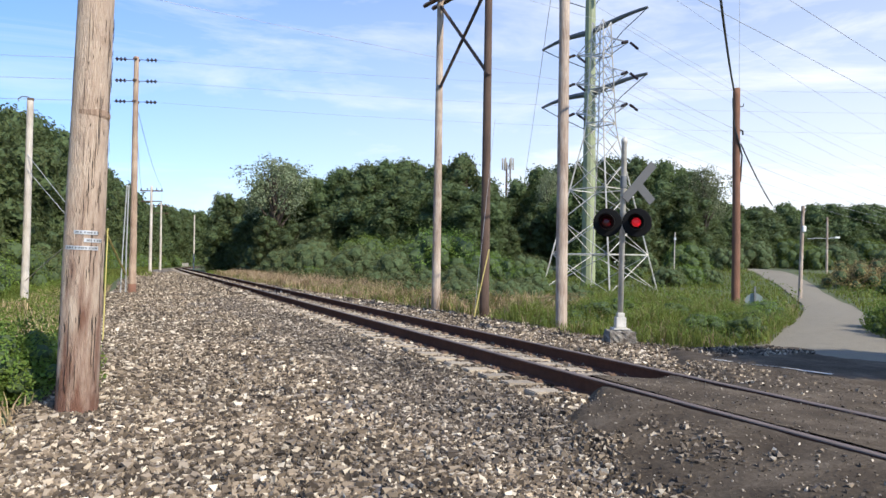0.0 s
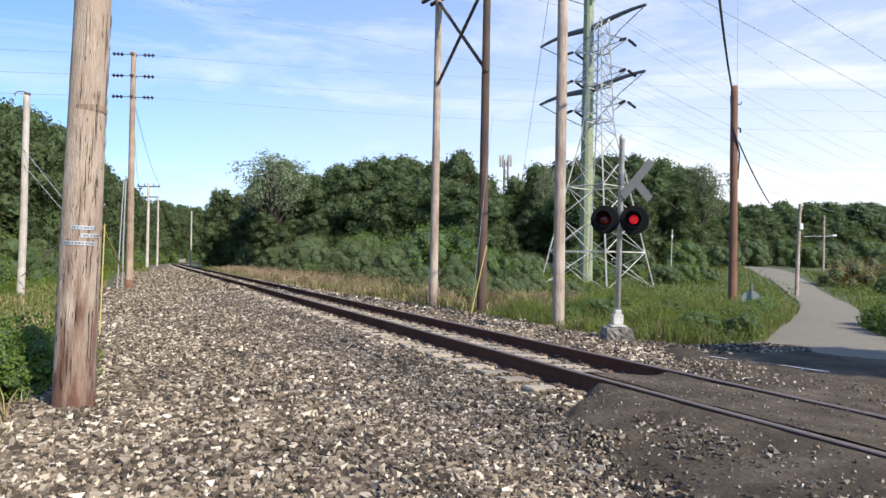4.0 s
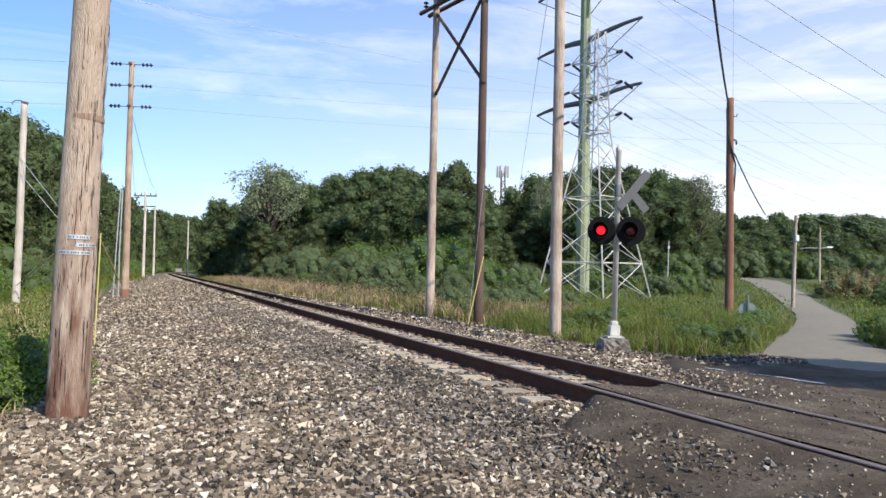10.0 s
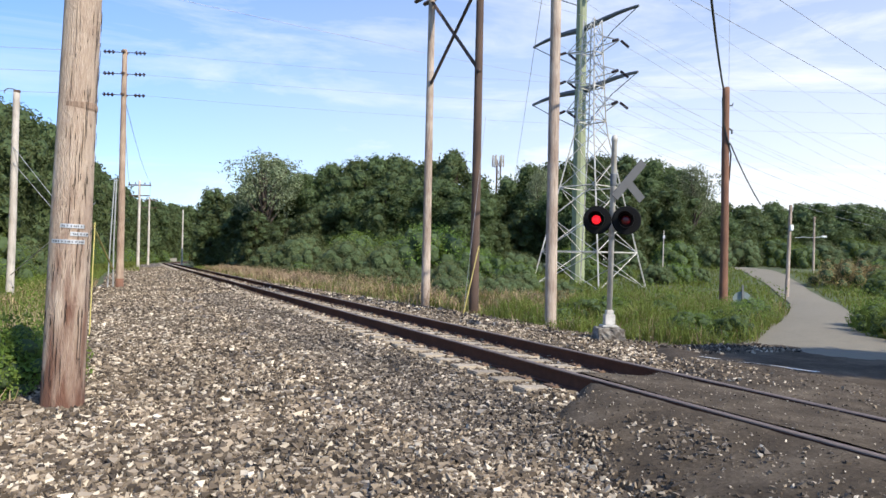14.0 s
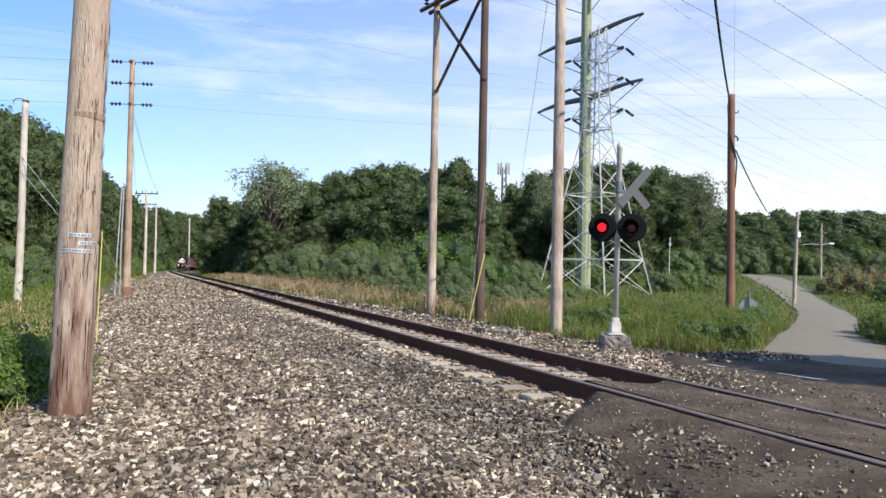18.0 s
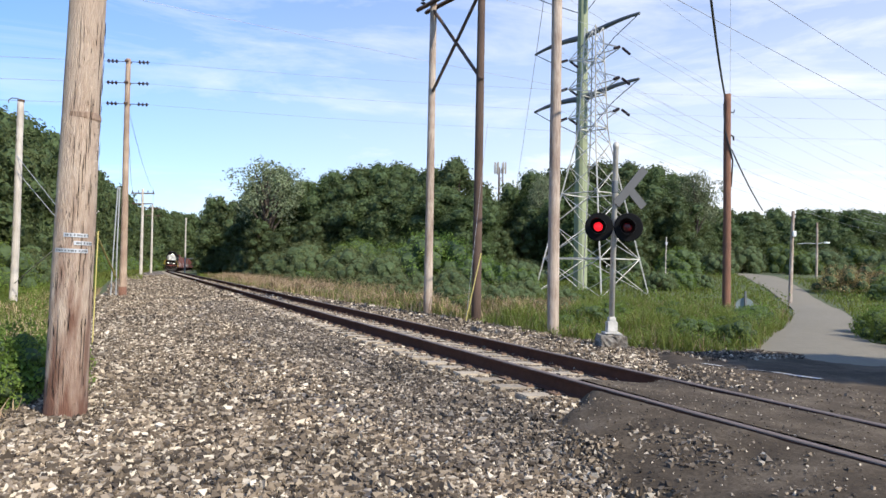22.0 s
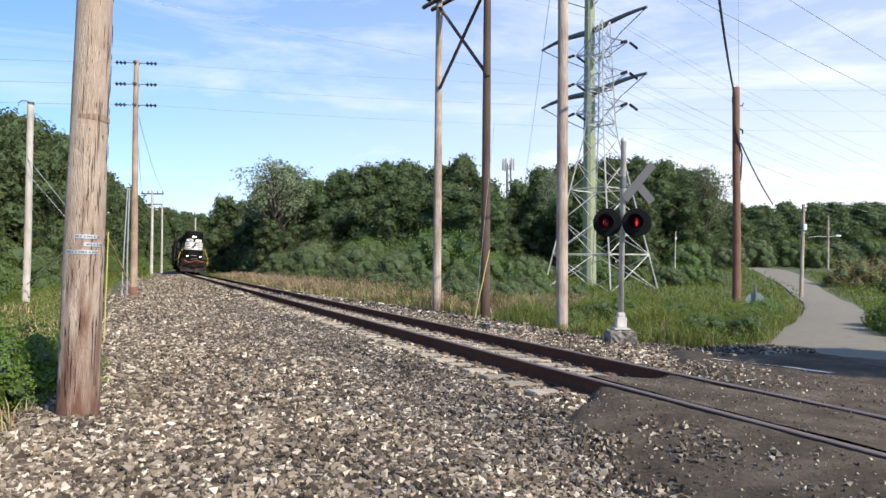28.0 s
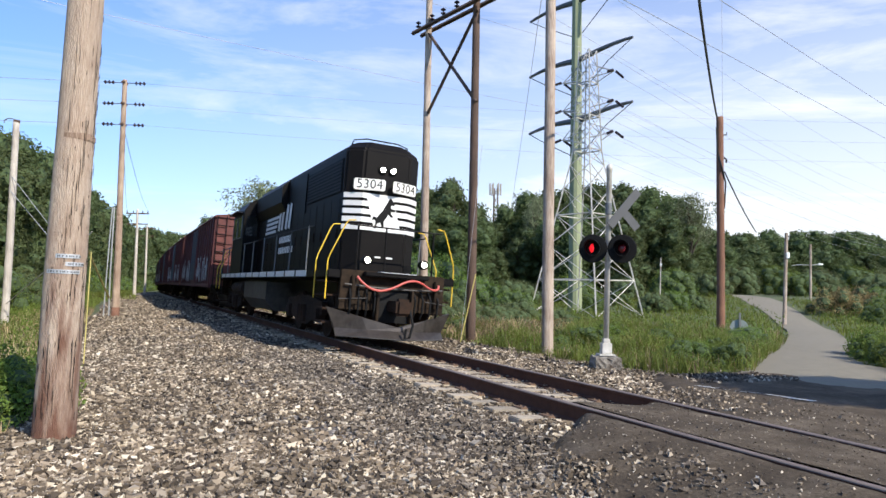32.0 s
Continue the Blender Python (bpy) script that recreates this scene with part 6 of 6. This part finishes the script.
for sx in (-1, 1):
    for y0, y1 in ((-4.75, -3.95), (-3.8, -2.95)):
        bm = bmesh.new()
        box(bm, sx * 1.5, sx * 1.512, y0, y1, 2.95, 3.75, 0.004)
        w = part("cab_window", bm, M_PANE, loco, "dark side window")
        bm = bmesh.new()
        for a in ((y0 - 0.04, y0, 2.91, 3.79), (y1, y1 + 0.04, 2.91, 3.79), (y0, y1, 3.75, 3.79), (y0, y1, 2.91, 2.95)):
            box(bm, sx * 1.5, sx * 1.53, a[0], a[1], a[2], a[3])
        part("window_frame", bm, M_GALV_DARK, w)
    bm = bmesh.new()
    box(bm, sx * 1.02, sx * 1.42, -2.6, -2.59, 3.0, 3.75, 0.003)
    part("cab_window", bm, M_PANE, loco, "dark front window")
    bm = bmesh.new()
    box(bm, sx * 1.5, sx * 1.75, -4.7, -2.85, 3.86, 3.9)
    part("sunshade", bm, M_LOCO, loco)
bm = bmesh.new()
prism(bm, [(-0.95, 3.55), (0.95, 3.55), (1.12, 3.85), (1.12, 4.35), (0.92, 4.57), (-0.92, 4.57), (-1.12, 4.35), (-1.12, 3.85)], -2.4, 1.6)
part("blower_housing", bm, M_LOCO, loco)
for y in (6.1, 4.9, 3.7, 0.6, -0.9):
    bm = bmesh.new()
    lathe(bm, [(0.55, 4.65), (0.57, 4.84), (0.5, 4.86), (0.15, 4.82)], 20, Matrix.Translation((0, y, 0)))
    part("roof_fan", bm, M_GALV_DARK, loco)
bm = bmesh.new()
box(bm, -0.2, 0.2, 1.9, 2.4, 4.5, 4.8, 0.03)
part("exhaust_stack", bm, M_LOCO_DIRT, loco)
for sx in (-1, 1):
    for k in range(14):
        bm = bmesh.new()
        y0 = -2.4 + 0.66 * k
        box(bm, sx * 0.93, sx * 0.945, y0, y0 + 0.6, 1.75, 3.4, 0.006)
        door = part("hood_door", bm, M_LOCO, loco)
        bm = bmesh.new()
        box(bm, sx * 0.945, sx * 0.965, y0 + 0.5, y0 + 0.54, 2.4, 2.65)
        part("latch", bm, M_LOCO_DIRT, door)
    # radiator intakes high on the side behind the front corner
    bm = bmesh.new()
    box(bm, sx * 0.93, sx * 0.96, 3.75, 6.85, 3.52, 4.36, 0.01)
    grille = part("radiator_grille", bm, M_BLACK, loco, "dark radiator intake")
    for k in range(9):
        bm = bmesh.new()
        box(bm, sx * 0.96, sx * 0.968, 3.8, 6.8, 3.56 + 0.088 * k, 3.6 + 0.088 * k)
        part("louvre", bm, M_LOCO, grille)
    bm = bmesh.new()
    box(bm, sx * 0.93, sx * 0.972, 3.45, 3.62, 3.3, 4.45, 0.01)
    part("hood_rib", bm, M_LOCO, loco)
    # large side emblem: slanted white bars and rounded strokes drawn as plain shapes
    for k in range(5):
        bm = bmesh.new()
        z0 = 2.97 + 0.15 * k
        box(bm, sx * 0.966, sx * 0.972, -1.3 + 0.07 * k, 0.35 + 0.13 * k, z0, z0 + 0.09)
        part("emblem_bar", bm, M_LOCO_WHITE, loco)
    bm = bmesh.new()
    for pts in (((0.8, 3.05), (0.92, 3.7)), ((1.2, 3.05), (1.32, 3.7)), ((1.75, 3.05), (1.87, 3.7)), ((2.15, 3.05), (2.27, 3.7))):
        for a, b in zip(pts, pts[1:]):
            box(bm, -0.004, 0.004, -0.06, math.hypot(b[0] - a[0], b[1] - a[1]) + 0.06, -0.12, 0.12, 0, Matrix.Translation((sx * 0.97, a[0], a[1])) @ pose(0, 0, 0, math.degrees(math.atan2(b[1] - a[1], b[0] - a[0])), 0, 0))
    part("emblem", bm, M_LOCO_WHITE, loco, "white emblem")
    for z0, w in ((2.56, 1.6), (2.22, 1.9)):
        bm = bmesh.new()
        for k in range(8):
            box(bm, sx * 0.966, sx * 0.971, 1.0 + w * k / 8, 1.0 + w * (k + 0.7) / 8, z0, z0 + 0.2)
        part("lettering_bar", bm, M_LOCO_WHITE, loco)
    bm = bmesh.new()
    tube(bm, [(sx * 1.46, -7.6, 2.65), (sx * 1.46, 6.9, 2.65)], 0.018, 6)
    part("handrail", bm, M_LOCO, loco)
    for k in range(9):
        bm = bmesh.new()
        y0 = -7.5 + 1.75 * k
        tube(bm, [(sx * 1.46, y0, 1.6), (sx * 1.46, y0, 2.68)], 0.02, 6)
        part("stanchion", bm, M_GALV_DARK, loco)
    # step wells with yellow grab rails at both ends
    for e in (-1, 1):
        bm = bmesh.new()
        for k in range(4):
            box(bm, sx * 0.98, sx * 1.5, e * 7.62, e * 8.3, 0.42 + 0.3 * k, 0.46 + 0.3 * k)
        box(bm, sx * 0.95, sx * 0.99, e * 7.55, e * 8.35, 0.4, 1.6)
        part("step_well", bm, M_LOCO_DIRT, loco)
        for y0, tip in ((8.42, 0.5), (7.5, -0.34)):
            bm = bmesh.new()
            tube(bm, [(sx * 1.5, e * y0, 0.95), (sx * 1.5, e * y0, 1.8), (sx * 1.46, e * (y0 + tip * 0.08), 1.95), (sx * 1.2, e * (y0 + tip * 0.2), 2.6), (sx * 1.14, e * (y0 + tip * 0.22), 2.7), (sx * 0.98, e * (y0 + tip * 0.22), 2.72)], 0.015, 6)
            part("grab_rail", bm, M_HANDRAIL, loco, "yellow grab rail")
# fuel tank, air reservoirs
bm = bmesh.new()
prism(bm, [(-1.35, 0.75), (-1.05, 0.4), (1.05, 0.4), (1.35, 0.75), (1.35, 1.3), (-1.35, 1.3)], -2.2, 1.6)
part("fuel_tank", bm, M_TANK, loco, "grimy grey fuel tank")
for sx in (-1, 1):
    bm = bmesh.new()
    lathe(bm, [(0.02, -2.3), (0.24, -2.25), (0.24, -0.1), (0.02, 0.0)], 14, Matrix.Translation((sx * 1.2, 0, 1.05)) @ pose(0, 0, 0, -90, 0, 0) @ Matrix.Translation((0, 0, -2.3)))
    part("air_reservoir", bm, M_LOCO_DIRT, loco)
for y in (-5.2, 5.2):
    truck(loco, y, 2.75, 0.51, M_LOCO_DIRT, WHEEL)
# front end: end plate, anticlimber, plow, coupler
for e in (-1, 1):
    bm = bmesh.new()
    box(bm, -1.22, 1.22, e * 8.45, e * 8.55, 0.75, 1.62, 0.01)
    part("end_plate", bm, M_END, loco)
    # No recess is cut: a flat black plate paints the coupler pocket's shade.
    bm = bmesh.new()
    box(bm, -0.36, 0.36, e * 8.55, e * 8.575, 0.5, 1.3)
    part("draft_gear_pocket", bm, M_BLACK, loco, "flat black plate painting the shade of the coupler pocket")
    for x in (-0.4, 0.4):
        bm = bmesh.new()
        box(bm, x - 0.03, x + 0.03, e * 8.55, e * 8.72, 0.5, 1.25, 0.01)
        part("pocket_cheek", bm, M_END, loco)
    bm = bmesh.new()
    box(bm, -0.42, 0.42, e * 8.6, e * 8.8, 1.6, 1.615, 0.004)
    part("worn_step", bm, M_STEEL, loco, "worn bright step edge")
    bm = bmesh.new()
    box(bm, -0.75, 0.75, e * 8.55, e * 8.78, 1.5, 1.6, 0.02)
    part("anticlimber", bm, M_LOCO, loco)
    bm = bmesh.new()
    box(bm, -0.14, 0.14, e * 8.5, e * 9.0, 0.75, 1.0, 0.03)
    box(bm, -0.2, 0.16, e * 8.95, e * 9.2, 0.68, 1.05, 0.06)
    part("coupler", bm, M_LOCO_DIRT, loco)
    bm = bmesh.new()
    v = []
    for x, y0, y1, zt in ((-1.46, 8.45, 8.6, 0.78), (-0.75, 8.75, 9.0, 0.6), (0, 8.95, 9.25, 0.42), (0.75, 8.75, 9.0, 0.6), (1.46, 8.45, 8.6, 0.78)):
        v.append([bm.verts.new((x * (1 if z > 0.35 else 0.86), e * q, z)) for q, z in ((y0, zt), (y0 + 0.04, 0.34), (y1, 0.17), (y1 - 0.03, 0.16), (y0 - 0.03, 0.3), (y0 - 0.05, zt + 0.01))])
    for a, b in zip(v, v[1:]):
        for k in range(6):
            bm.faces.new((a[k], a[(k + 1) % 6], b[(k + 1) % 6], b[k]))
    bm.faces.new(v[0])
    bm.faces.new(v[-1][::-1])
    bmesh.ops.recalc_face_normals(bm, faces=bm.faces[:])
    plow = part("plow", bm, M_PLOW, loco, "scuffed dark snow plow pilot")
    bm = bmesh.new()
    lip = [(-1.25, 8.6), (-0.645, 9.0), (0, 9.25), (0.645, 9.0), (1.25, 8.6)]
    tube(bm, [(x, e * y, 0.175) for x, y in lip], 0.014, 6)
    part("plow_lip", bm, M_TANK, plow, "worn bright lower edge")
    for x in (-1.0, -0.82, -0.64, -0.46, 0.46, 0.64, 0.82, 1.0):
        bm = bmesh.new()
        tube(bm, [(x, e * 8.56, 1.25), (x * 1.03, e * 8.7, 1.05), (x * 1.02, e * 8.68, 0.75), (x, e * 8.6, 0.62)], 0.025, 6)
        part("air_hose", bm, M_BLACK, loco)
    bm = bmesh.new()
    tube(bm, [(-0.9, e * 8.5, 2.62), (-0.9, e * 8.52, 1.6)], 0.02, 6)
    tube(bm, [(0.9, e * 8.5, 2.62), (0.9, e * 8.52, 1.6)], 0.02, 6)
    tube(bm, [(0.25, e * 8.5, 2.62), (0.25, e * 8.52, 1.6)], 0.02, 6)
    tube(bm, [(-1.1, e * 8.5, 2.62), (1.1, e * 8.5, 2.62)], 0.018, 6)
    part("end_rail", bm, M_LOCO, loco)
    part("hose_rail", tube(bmesh.new(), [(-1.15, e * 8.62, 1.3), (-0.45, e * 8.64, 1.26), (0.45, e * 8.64, 1.26), (1.15, e * 8.62, 1.3)], 0.022, 6), M_TANK, loco, "worn pipe across the end")
    part("brake_hose", tube(bmesh.new(), [(-0.1, e * 8.9, 0.95), (-0.16, e * 9.16, 0.8), (-0.2, e * 9.28, 0.5), (-0.12, e * 9.32, 0.24), (-0.02, e * 9.3, 0.2), (-0.05, e * 9.28, 0.42)], 0.028, 8), M_BLACK, loco, "hanging black brake hose")
    for x in (-1.0, 0.95):
        part("bracket", box(bmesh.new(), x - 0.05, x + 0.05, e * 8.55, e * 8.66, 0.86, 1.5, 0.015), M_END, loco)
    for x in (-1.05, 1.05):
        bm = bmesh.new()
        bar(bm, (x * 0.65, e * 8.75, 1.02), (x * 1.2, e * 8.6, 0.97), 0.01)
        part("uncoupling_lever", bm, M_TANK, loco)
hang = np.array([(1.0, 8.66, 1.6), (0.8, 8.78, 1.32), (0.5, 8.86, 1.17), (0.15, 8.86, 1.26), (-0.2, 8.84, 1.46), (-0.5, 8.8, 1.47), (-0.78, 8.78, 1.3), (-1.0, 8.74, 1.3), (-1.02, 8.66, 1.5)])
for _ in range(3):
    finer = np.empty((2 * len(hang) - 2, 3))
    finer[0::2], finer[1::2] = 0.75 * hang[:-1] + 0.25 * hang[1:], 0.25 * hang[:-1] + 0.75 * hang[1:]
    hang = finer
bm = bmesh.new()
tube(bm, [tuple(p) for p in hang], 0.026, 8)
part("jumper_cable", bm, M_HOSE, loco, "red coiled jumper cable")
for x in (-0.67, 0.67):
    bm = bmesh.new()
    lathe(bm, [(0.1, 0), (0.11, 0.14), (0.09, 0.15)], 16, pose(x, 8.45, 1.86, -90, 0, 0))
    d = part("ditch_light", bm, M_LOCO, loco)
    bm = bmesh.new()
    lathe(bm, [(0.066, 0.15), (0.055, 0.17), (0.02, 0.18)], 16, pose(x, 8.45, 1.86, -90, 0, 0))
    part("lens", bm, M_BEAM, d, "lit lens")
for x in (-0.13, 0.13):
    bm = bmesh.new()
    lathe(bm, [(0.1, 0), (0.105, 0.08), (0.08, 0.09)], 16, pose(x, 7.28, 4.1, -90, 0, 0))
    d = part("headlight", bm, M_LOCO, loco)
    bm = bmesh.new()
    lathe(bm, [(0.062, 0.09), (0.05, 0.1), (0.02, 0.105)], 16, pose(x, 7.28, 4.1, -90, 0, 0))
    part("lens", bm, M_BEAM, d, "lit lens")
M_BOARD = glowing("lit_number_board", (0.8, 0.79, 0.74), 0.25)
for sx, turn in ((1, -20), (-1, 20)):
    m = pose(sx * 0.435, 7.36, 3.7, 0, 0, turn)
    bm = bmesh.new()
    box(bm, -0.37, 0.37, 0.0, 0.05, -0.14, 0.14, 0.03, m)
    nb = part("number_board", bm, M_BOARD, loco, "white number board with black digits")
    part_of("digits", text_mesh("5304", 0.3, M_BLACK, m @ pose(0, 0.056, 0, 90, 0, 180)), nb)
# white front panel: stripes either side of a plain dark animal shape
bm = bmesh.new()
prism(bm, [(-0.45, 2.62), (0.22, 2.62), (0.5, 3.5), (-0.18, 3.5)][::-1], 7.322, 7.33)
part("front_panel", bm, M_LOCO_WHITE, loco, "white slanted panel")
for k in range(5):
    z0 = 2.62 + 0.19 * k
    bm = bmesh.new()
    for sx in (-1, 1):
        box(bm, sx * 0.1, sx * 0.58, 7.324, 7.331, z0, z0 + 0.12)
        d = math.hypot(0.35, 0.3)
        m = Matrix.Translation((sx * 0.58, 7.32, 0)) @ pose(0, 0, 0, 0, 0, -math.degrees(math.atan2(0.3, 0.35)) if sx > 0 else 180 + math.degrees(math.atan2(0.3, 0.35)))
        if sx > 0:
            box(bm, 0, d, 0.004, 0.011, z0, z0 + 0.12, 0, m)
        else:
            box(bm, 0, d, -0.011, -0.004, z0, z0 + 0.12, 0, m)
        box(bm, sx * 0.931, sx * 0.937, 6.6, 7.02, z0, z0 + 0.12)
    part("front_stripe", bm, M_LOCO_WHITE, loco)
bm = bmesh.new()
prism(bm, [(0.26, 2.68), (0.2, 2.68), (0.17, 2.8), (0.09, 2.84), (0.05, 2.72), (0.0, 2.72), (0.01, 2.86), (-0.05, 2.96), (-0.1, 3.05), (-0.17, 2.98), (-0.24, 3.0), (-0.17, 3.06), (-0.16, 3.12), (-0.27, 3.12), (-0.26, 3.18), (-0.15, 3.2),
           (-0.15, 3.28), (-0.23, 3.27), (-0.25, 3.32), (-0.17, 3.4), (-0.13, 3.46), (-0.09, 3.39), (-0.02, 3.26), (0.05, 3.12), (0.13, 3.03), (0.19, 2.94), (0.27, 2.97), (0.31, 2.86), (0.25, 2.9), (0.21, 2.86), (0.22, 2.78)], 7.331, 7.338)
part("front_emblem", bm, M_BLACK, loco, "plain dark emblem")
bm = bmesh.new()
tube(bm, [(-0.75, 6.6, 4.66), (-0.7, 6.75, 4.86), (-0.4, 6.8, 4.92), (0.4, 6.8, 4.92), (0.7, 6.75, 4.86), (0.75, 6.6, 4.66)], 0.016, 6)
part("roof_rail", bm, M_LOCO, loco, "thin bent roof rail")
bm = bmesh.new()
for x in (-0.16, 0, 0.16):
    lathe(bm, [(0.02, 0), (0.03, 0.3), (0.08, 0.45)], 10, pose(x, 3.2, 4.72, -90, 0, 0))
box(bm, -0.25, 0.25, 3.1, 3.3, 4.56, 4.68, 0.02)
part("horn", bm, M_GALV_DARK, loco)
bm = bmesh.new()
box(bm, -0.12, 0.12, 7.28, 7.31, 3.0, 3.02)
box(bm, -0.28, -0.1, 7.32, 7.335, 1.98, 2.02)
box(bm, 0.02, 0.16, 7.32, 7.335, 1.98, 2.02)
part("nose_grip", bm, M_LOCO_WHITE, loco)


def boxcar(mat, spray):
    """A ribbed steel boxcar, 15.6 m long."""
    c = thing("boxcar", Matrix(), "rust-red ribbed steel boxcar with pale sprayed paint" if spray else "plain rust-red ribbed steel boxcar", "boxcar", "freight cars of the train")
    bm = bmesh.new()
    box(bm, -1.5, 1.5, -7.6, 7.6, 1.1, 4.35, 0.03)
    part("body", bm, mat, c)
    bm = bmesh.new()
    prism(bm, [(-1.56, 4.32), (1.56, 4.32), (1.5, 4.42), (0, 4.62), (-1.5, 4.42)], -7.68, 7.68)
    part("roof", bm, M_GALV_DARK if not spray else mat, c)
    for sx in (-1, 1):
        for k in range(16):
            y0 = -7.4 + 0.98 * k
            if abs(y0) < 1.5:
                continue
            bm = bmesh.new()
            box(bm, sx * 1.5, sx * 1.56, y0, y0 + 0.09, 1.15, 4.3, 0.01)
            part("side_post", bm, mat, c)
        bm = bmesh.new()
        box(bm, sx * 1.5, sx * 1.59, -1.4, 1.4, 1.2, 4.2, 0.02)
        d = part("door", bm, mat, c, "sliding plug door")
        for y0 in (-0.9, -0.3, 0.3, 0.9):
            bm = bmesh.new()
            tube(bm, [(sx * 1.62, y0, 1.3), (sx * 1.62, y0, 4.1)], 0.025, 6)
            part("lock_rod", bm, M_GALV_DARK, d)
        bm = bmesh.new()
        box(bm, sx * 1.45, sx * 1.57, -7.65, 7.65, 0.95, 1.14, 0.02)
        part("side_sill", bm, mat, c)
        if spray:
            for g in range(5):
                bm = bmesh.new()
                y0 = -6.9 + 2.9 * g
                for j in range(7):
                    yy = y0 + 0.3 * j
                    z0, z1 = 1.2 + random.uniform(0, 0.3), 1.9 + random.uniform(0, 0.7)
                    box(bm, -0.003, 0.003, -0.07, 0.07, 0, z1 - z0, 0, Matrix.Translation((sx * 1.566, yy, z0)) @ pose(0, 0, 0, random.uniform(-18, 18), 0, 0))
                    if j % 2:
                        box(bm, -0.003, 0.003, 0, 0.34, -0.05, 0.05, 0, Matrix.Translation((sx * 1.566, yy, z1 - 0.1)) @ pose(0, 0, 0, random.uniform(-30, 30), 0, 0))
                part("sprayed_paint", bm, M_SPRAY, c, "pale sprayed paint strokes")
    for e in (-1, 1):
        for k in range(7):
            bm = bmesh.new()
            box(bm, -1.42, 1.42, e * 7.6, e * 7.65, 1.3 + 0.44 * k, 1.5 + 0.44 * k, 0.02)
            part("end_rib", bm, mat, c)
        bm = bmesh.new()
        for k in range(8):
            bar(bm, (1.0, e * 7.72, 1.0 + 0.42 * k), (1.4, e * 7.72, 1.0 + 0.42 * k), 0.02)
        for x in (1.0, 1.4):
            bar(bm, (x, e * 7.72, 0.8), (x, e * 7.72, 4.4), 0.02)
        part("ladder", bm, M_BLACK, c)
        bm = bmesh.new()
        box(bm, -0.14, 0.14, e * 7.6, e * 8.35, 0.75, 1.0, 0.03)
        part("coupler", bm, M_LOCO_DIRT, c)
    bm = bmesh.new()
    box(bm, -0.35, 0.35, -7.5, 7.5, 0.75, 1.1)
    part("centre_sill", bm, M_LOCO_DIRT, c)
    for y in (-5.6, 5.6):
        truck(c, y, 1.75, 0.46, M_LOCO_DIRT, WHEEL_SMALL)
    return c


def set_hood(f, on):
    """The hood and what is fixed to it take their true width and stand on metres further forward."""
    ahead = ("long_hood", "hood_door", "radiator_grille", "hood_rib", "number_board", "front_", "roof_rail", "headlight", "nose_grip")
    for o in loco.children:
        if o.name.startswith(ahead + ("emblem", "lettering")):
            for p in (o, *o.children):
                p.data.transform(Matrix.Translation((0, on if o.name.startswith(ahead) else 0, 0)) @ Matrix.Diagonal((f, 1, 1, 1)))


def trim(t, fx, fz):
    """Bring a vehicle's body to its true width and height; the trucks keep theirs."""
    done = set()
    for o in t.children:
        if not o.name.startswith("truck"):
            for p in (o, *o.children):
                if p.data.name not in done:
                    done.add(p.data.name)
                    p.data.transform(Matrix.Diagonal((fx, 1, fz, 1)))


set_hood(0.985, 0.3)
trim(loco, 0.97, 0.95)
CARS = [boxcar((M_OXIDE_B, M_OXIDE)[k % 2], k in (0, 1, 3, 4)) for k in range(7)]

for c in CARS:
    trim(c, 0.99, 0.96)

# ---- movement ----
SPEED = 15.8


def on_track(s, reach):
    a, b = track(s - reach, GAUGE / 2)[0], track(s + reach, GAUGE / 2)[0]
    d = (a - b).normalized()
    p = (a + b) / 2
    lean = -math.degrees(math.atan(CANT / GAUGE))
    return Matrix.Translation((p.x, p.y, p.z - CANT / 2)) @ pose(0, 0, 0, 0, 0, math.degrees(math.atan2(-d.x, d.y))) @ pose(0, 0, 0, math.degrees(math.asin(d.z)), 0, 0) @ pose(0, 0, 0, 0, lean, 0)


def front_at(t):
    return 13.55 + SPEED * (32.0 - t)


def roll(wheelset, y, r, t0=26.5):
    """A wheelset stands until it can be seen turning, then rolls with the train."""
    rows = [(0.0, Matrix.Translation((0, y, r))), (t0, Matrix.Translation((0, y, r)))]
    for k in range(1, int((32.0 - t0) * FPS) + 1):
        rows.append((t0 + k / FPS, Matrix.Translation((0, y, r)) @ pose(0, 0, 0, -math.degrees(SPEED * k / FPS / r) % 360, 0, 0)))
    walk(wheelset, rows)


def flash(lens, late):
    """A lens turns its lit face forward and away again by turns, every 1.31 seconds."""
    half_turns = []
    t = 0.52 - 1.31 + late
    while t < 32.0:
        half_turns += [t, t + 0.63]
        t += 1.31
    lit = sum(1 for h in half_turns if h <= 0.0) % 2
    angle = 0.0 if lit else 180.0
    rows = [(0.0, angle)]
    for h in (h for h in half_turns if h > 0.15):
        rows.append((h - 0.1, angle))
        for k in range(1, 4):
            rows.append((h - 0.1 + 0.0667 * k, angle + 60 * k))
        angle += 180
    if rows[-1][0] < 32.0:
        rows.append((32.0, angle))
    walk(lens, [(s, Matrix.Translation((0, -0.13, 0)) @ pose(0, 0, 0, 0, 0, a)) for s, a in rows if s <= 32.0])


def motions():
    for lens, late in LENSES:
        flash(lens, late)
    for w, y, r in ROLLING[:12]:
        roll(w, y, r)
    times = [0.0] + [0.5 * k for k in range(1, 65)]
    walk(loco, [(t, on_track(front_at(t) + 8.6, 5.2)) for t in times])
    for k, c in enumerate(CARS):
        walk(c, [(t, on_track(front_at(t) + 18.0 + 8.6 + 16.75 * k, 5.6)) for t in times])


motions()
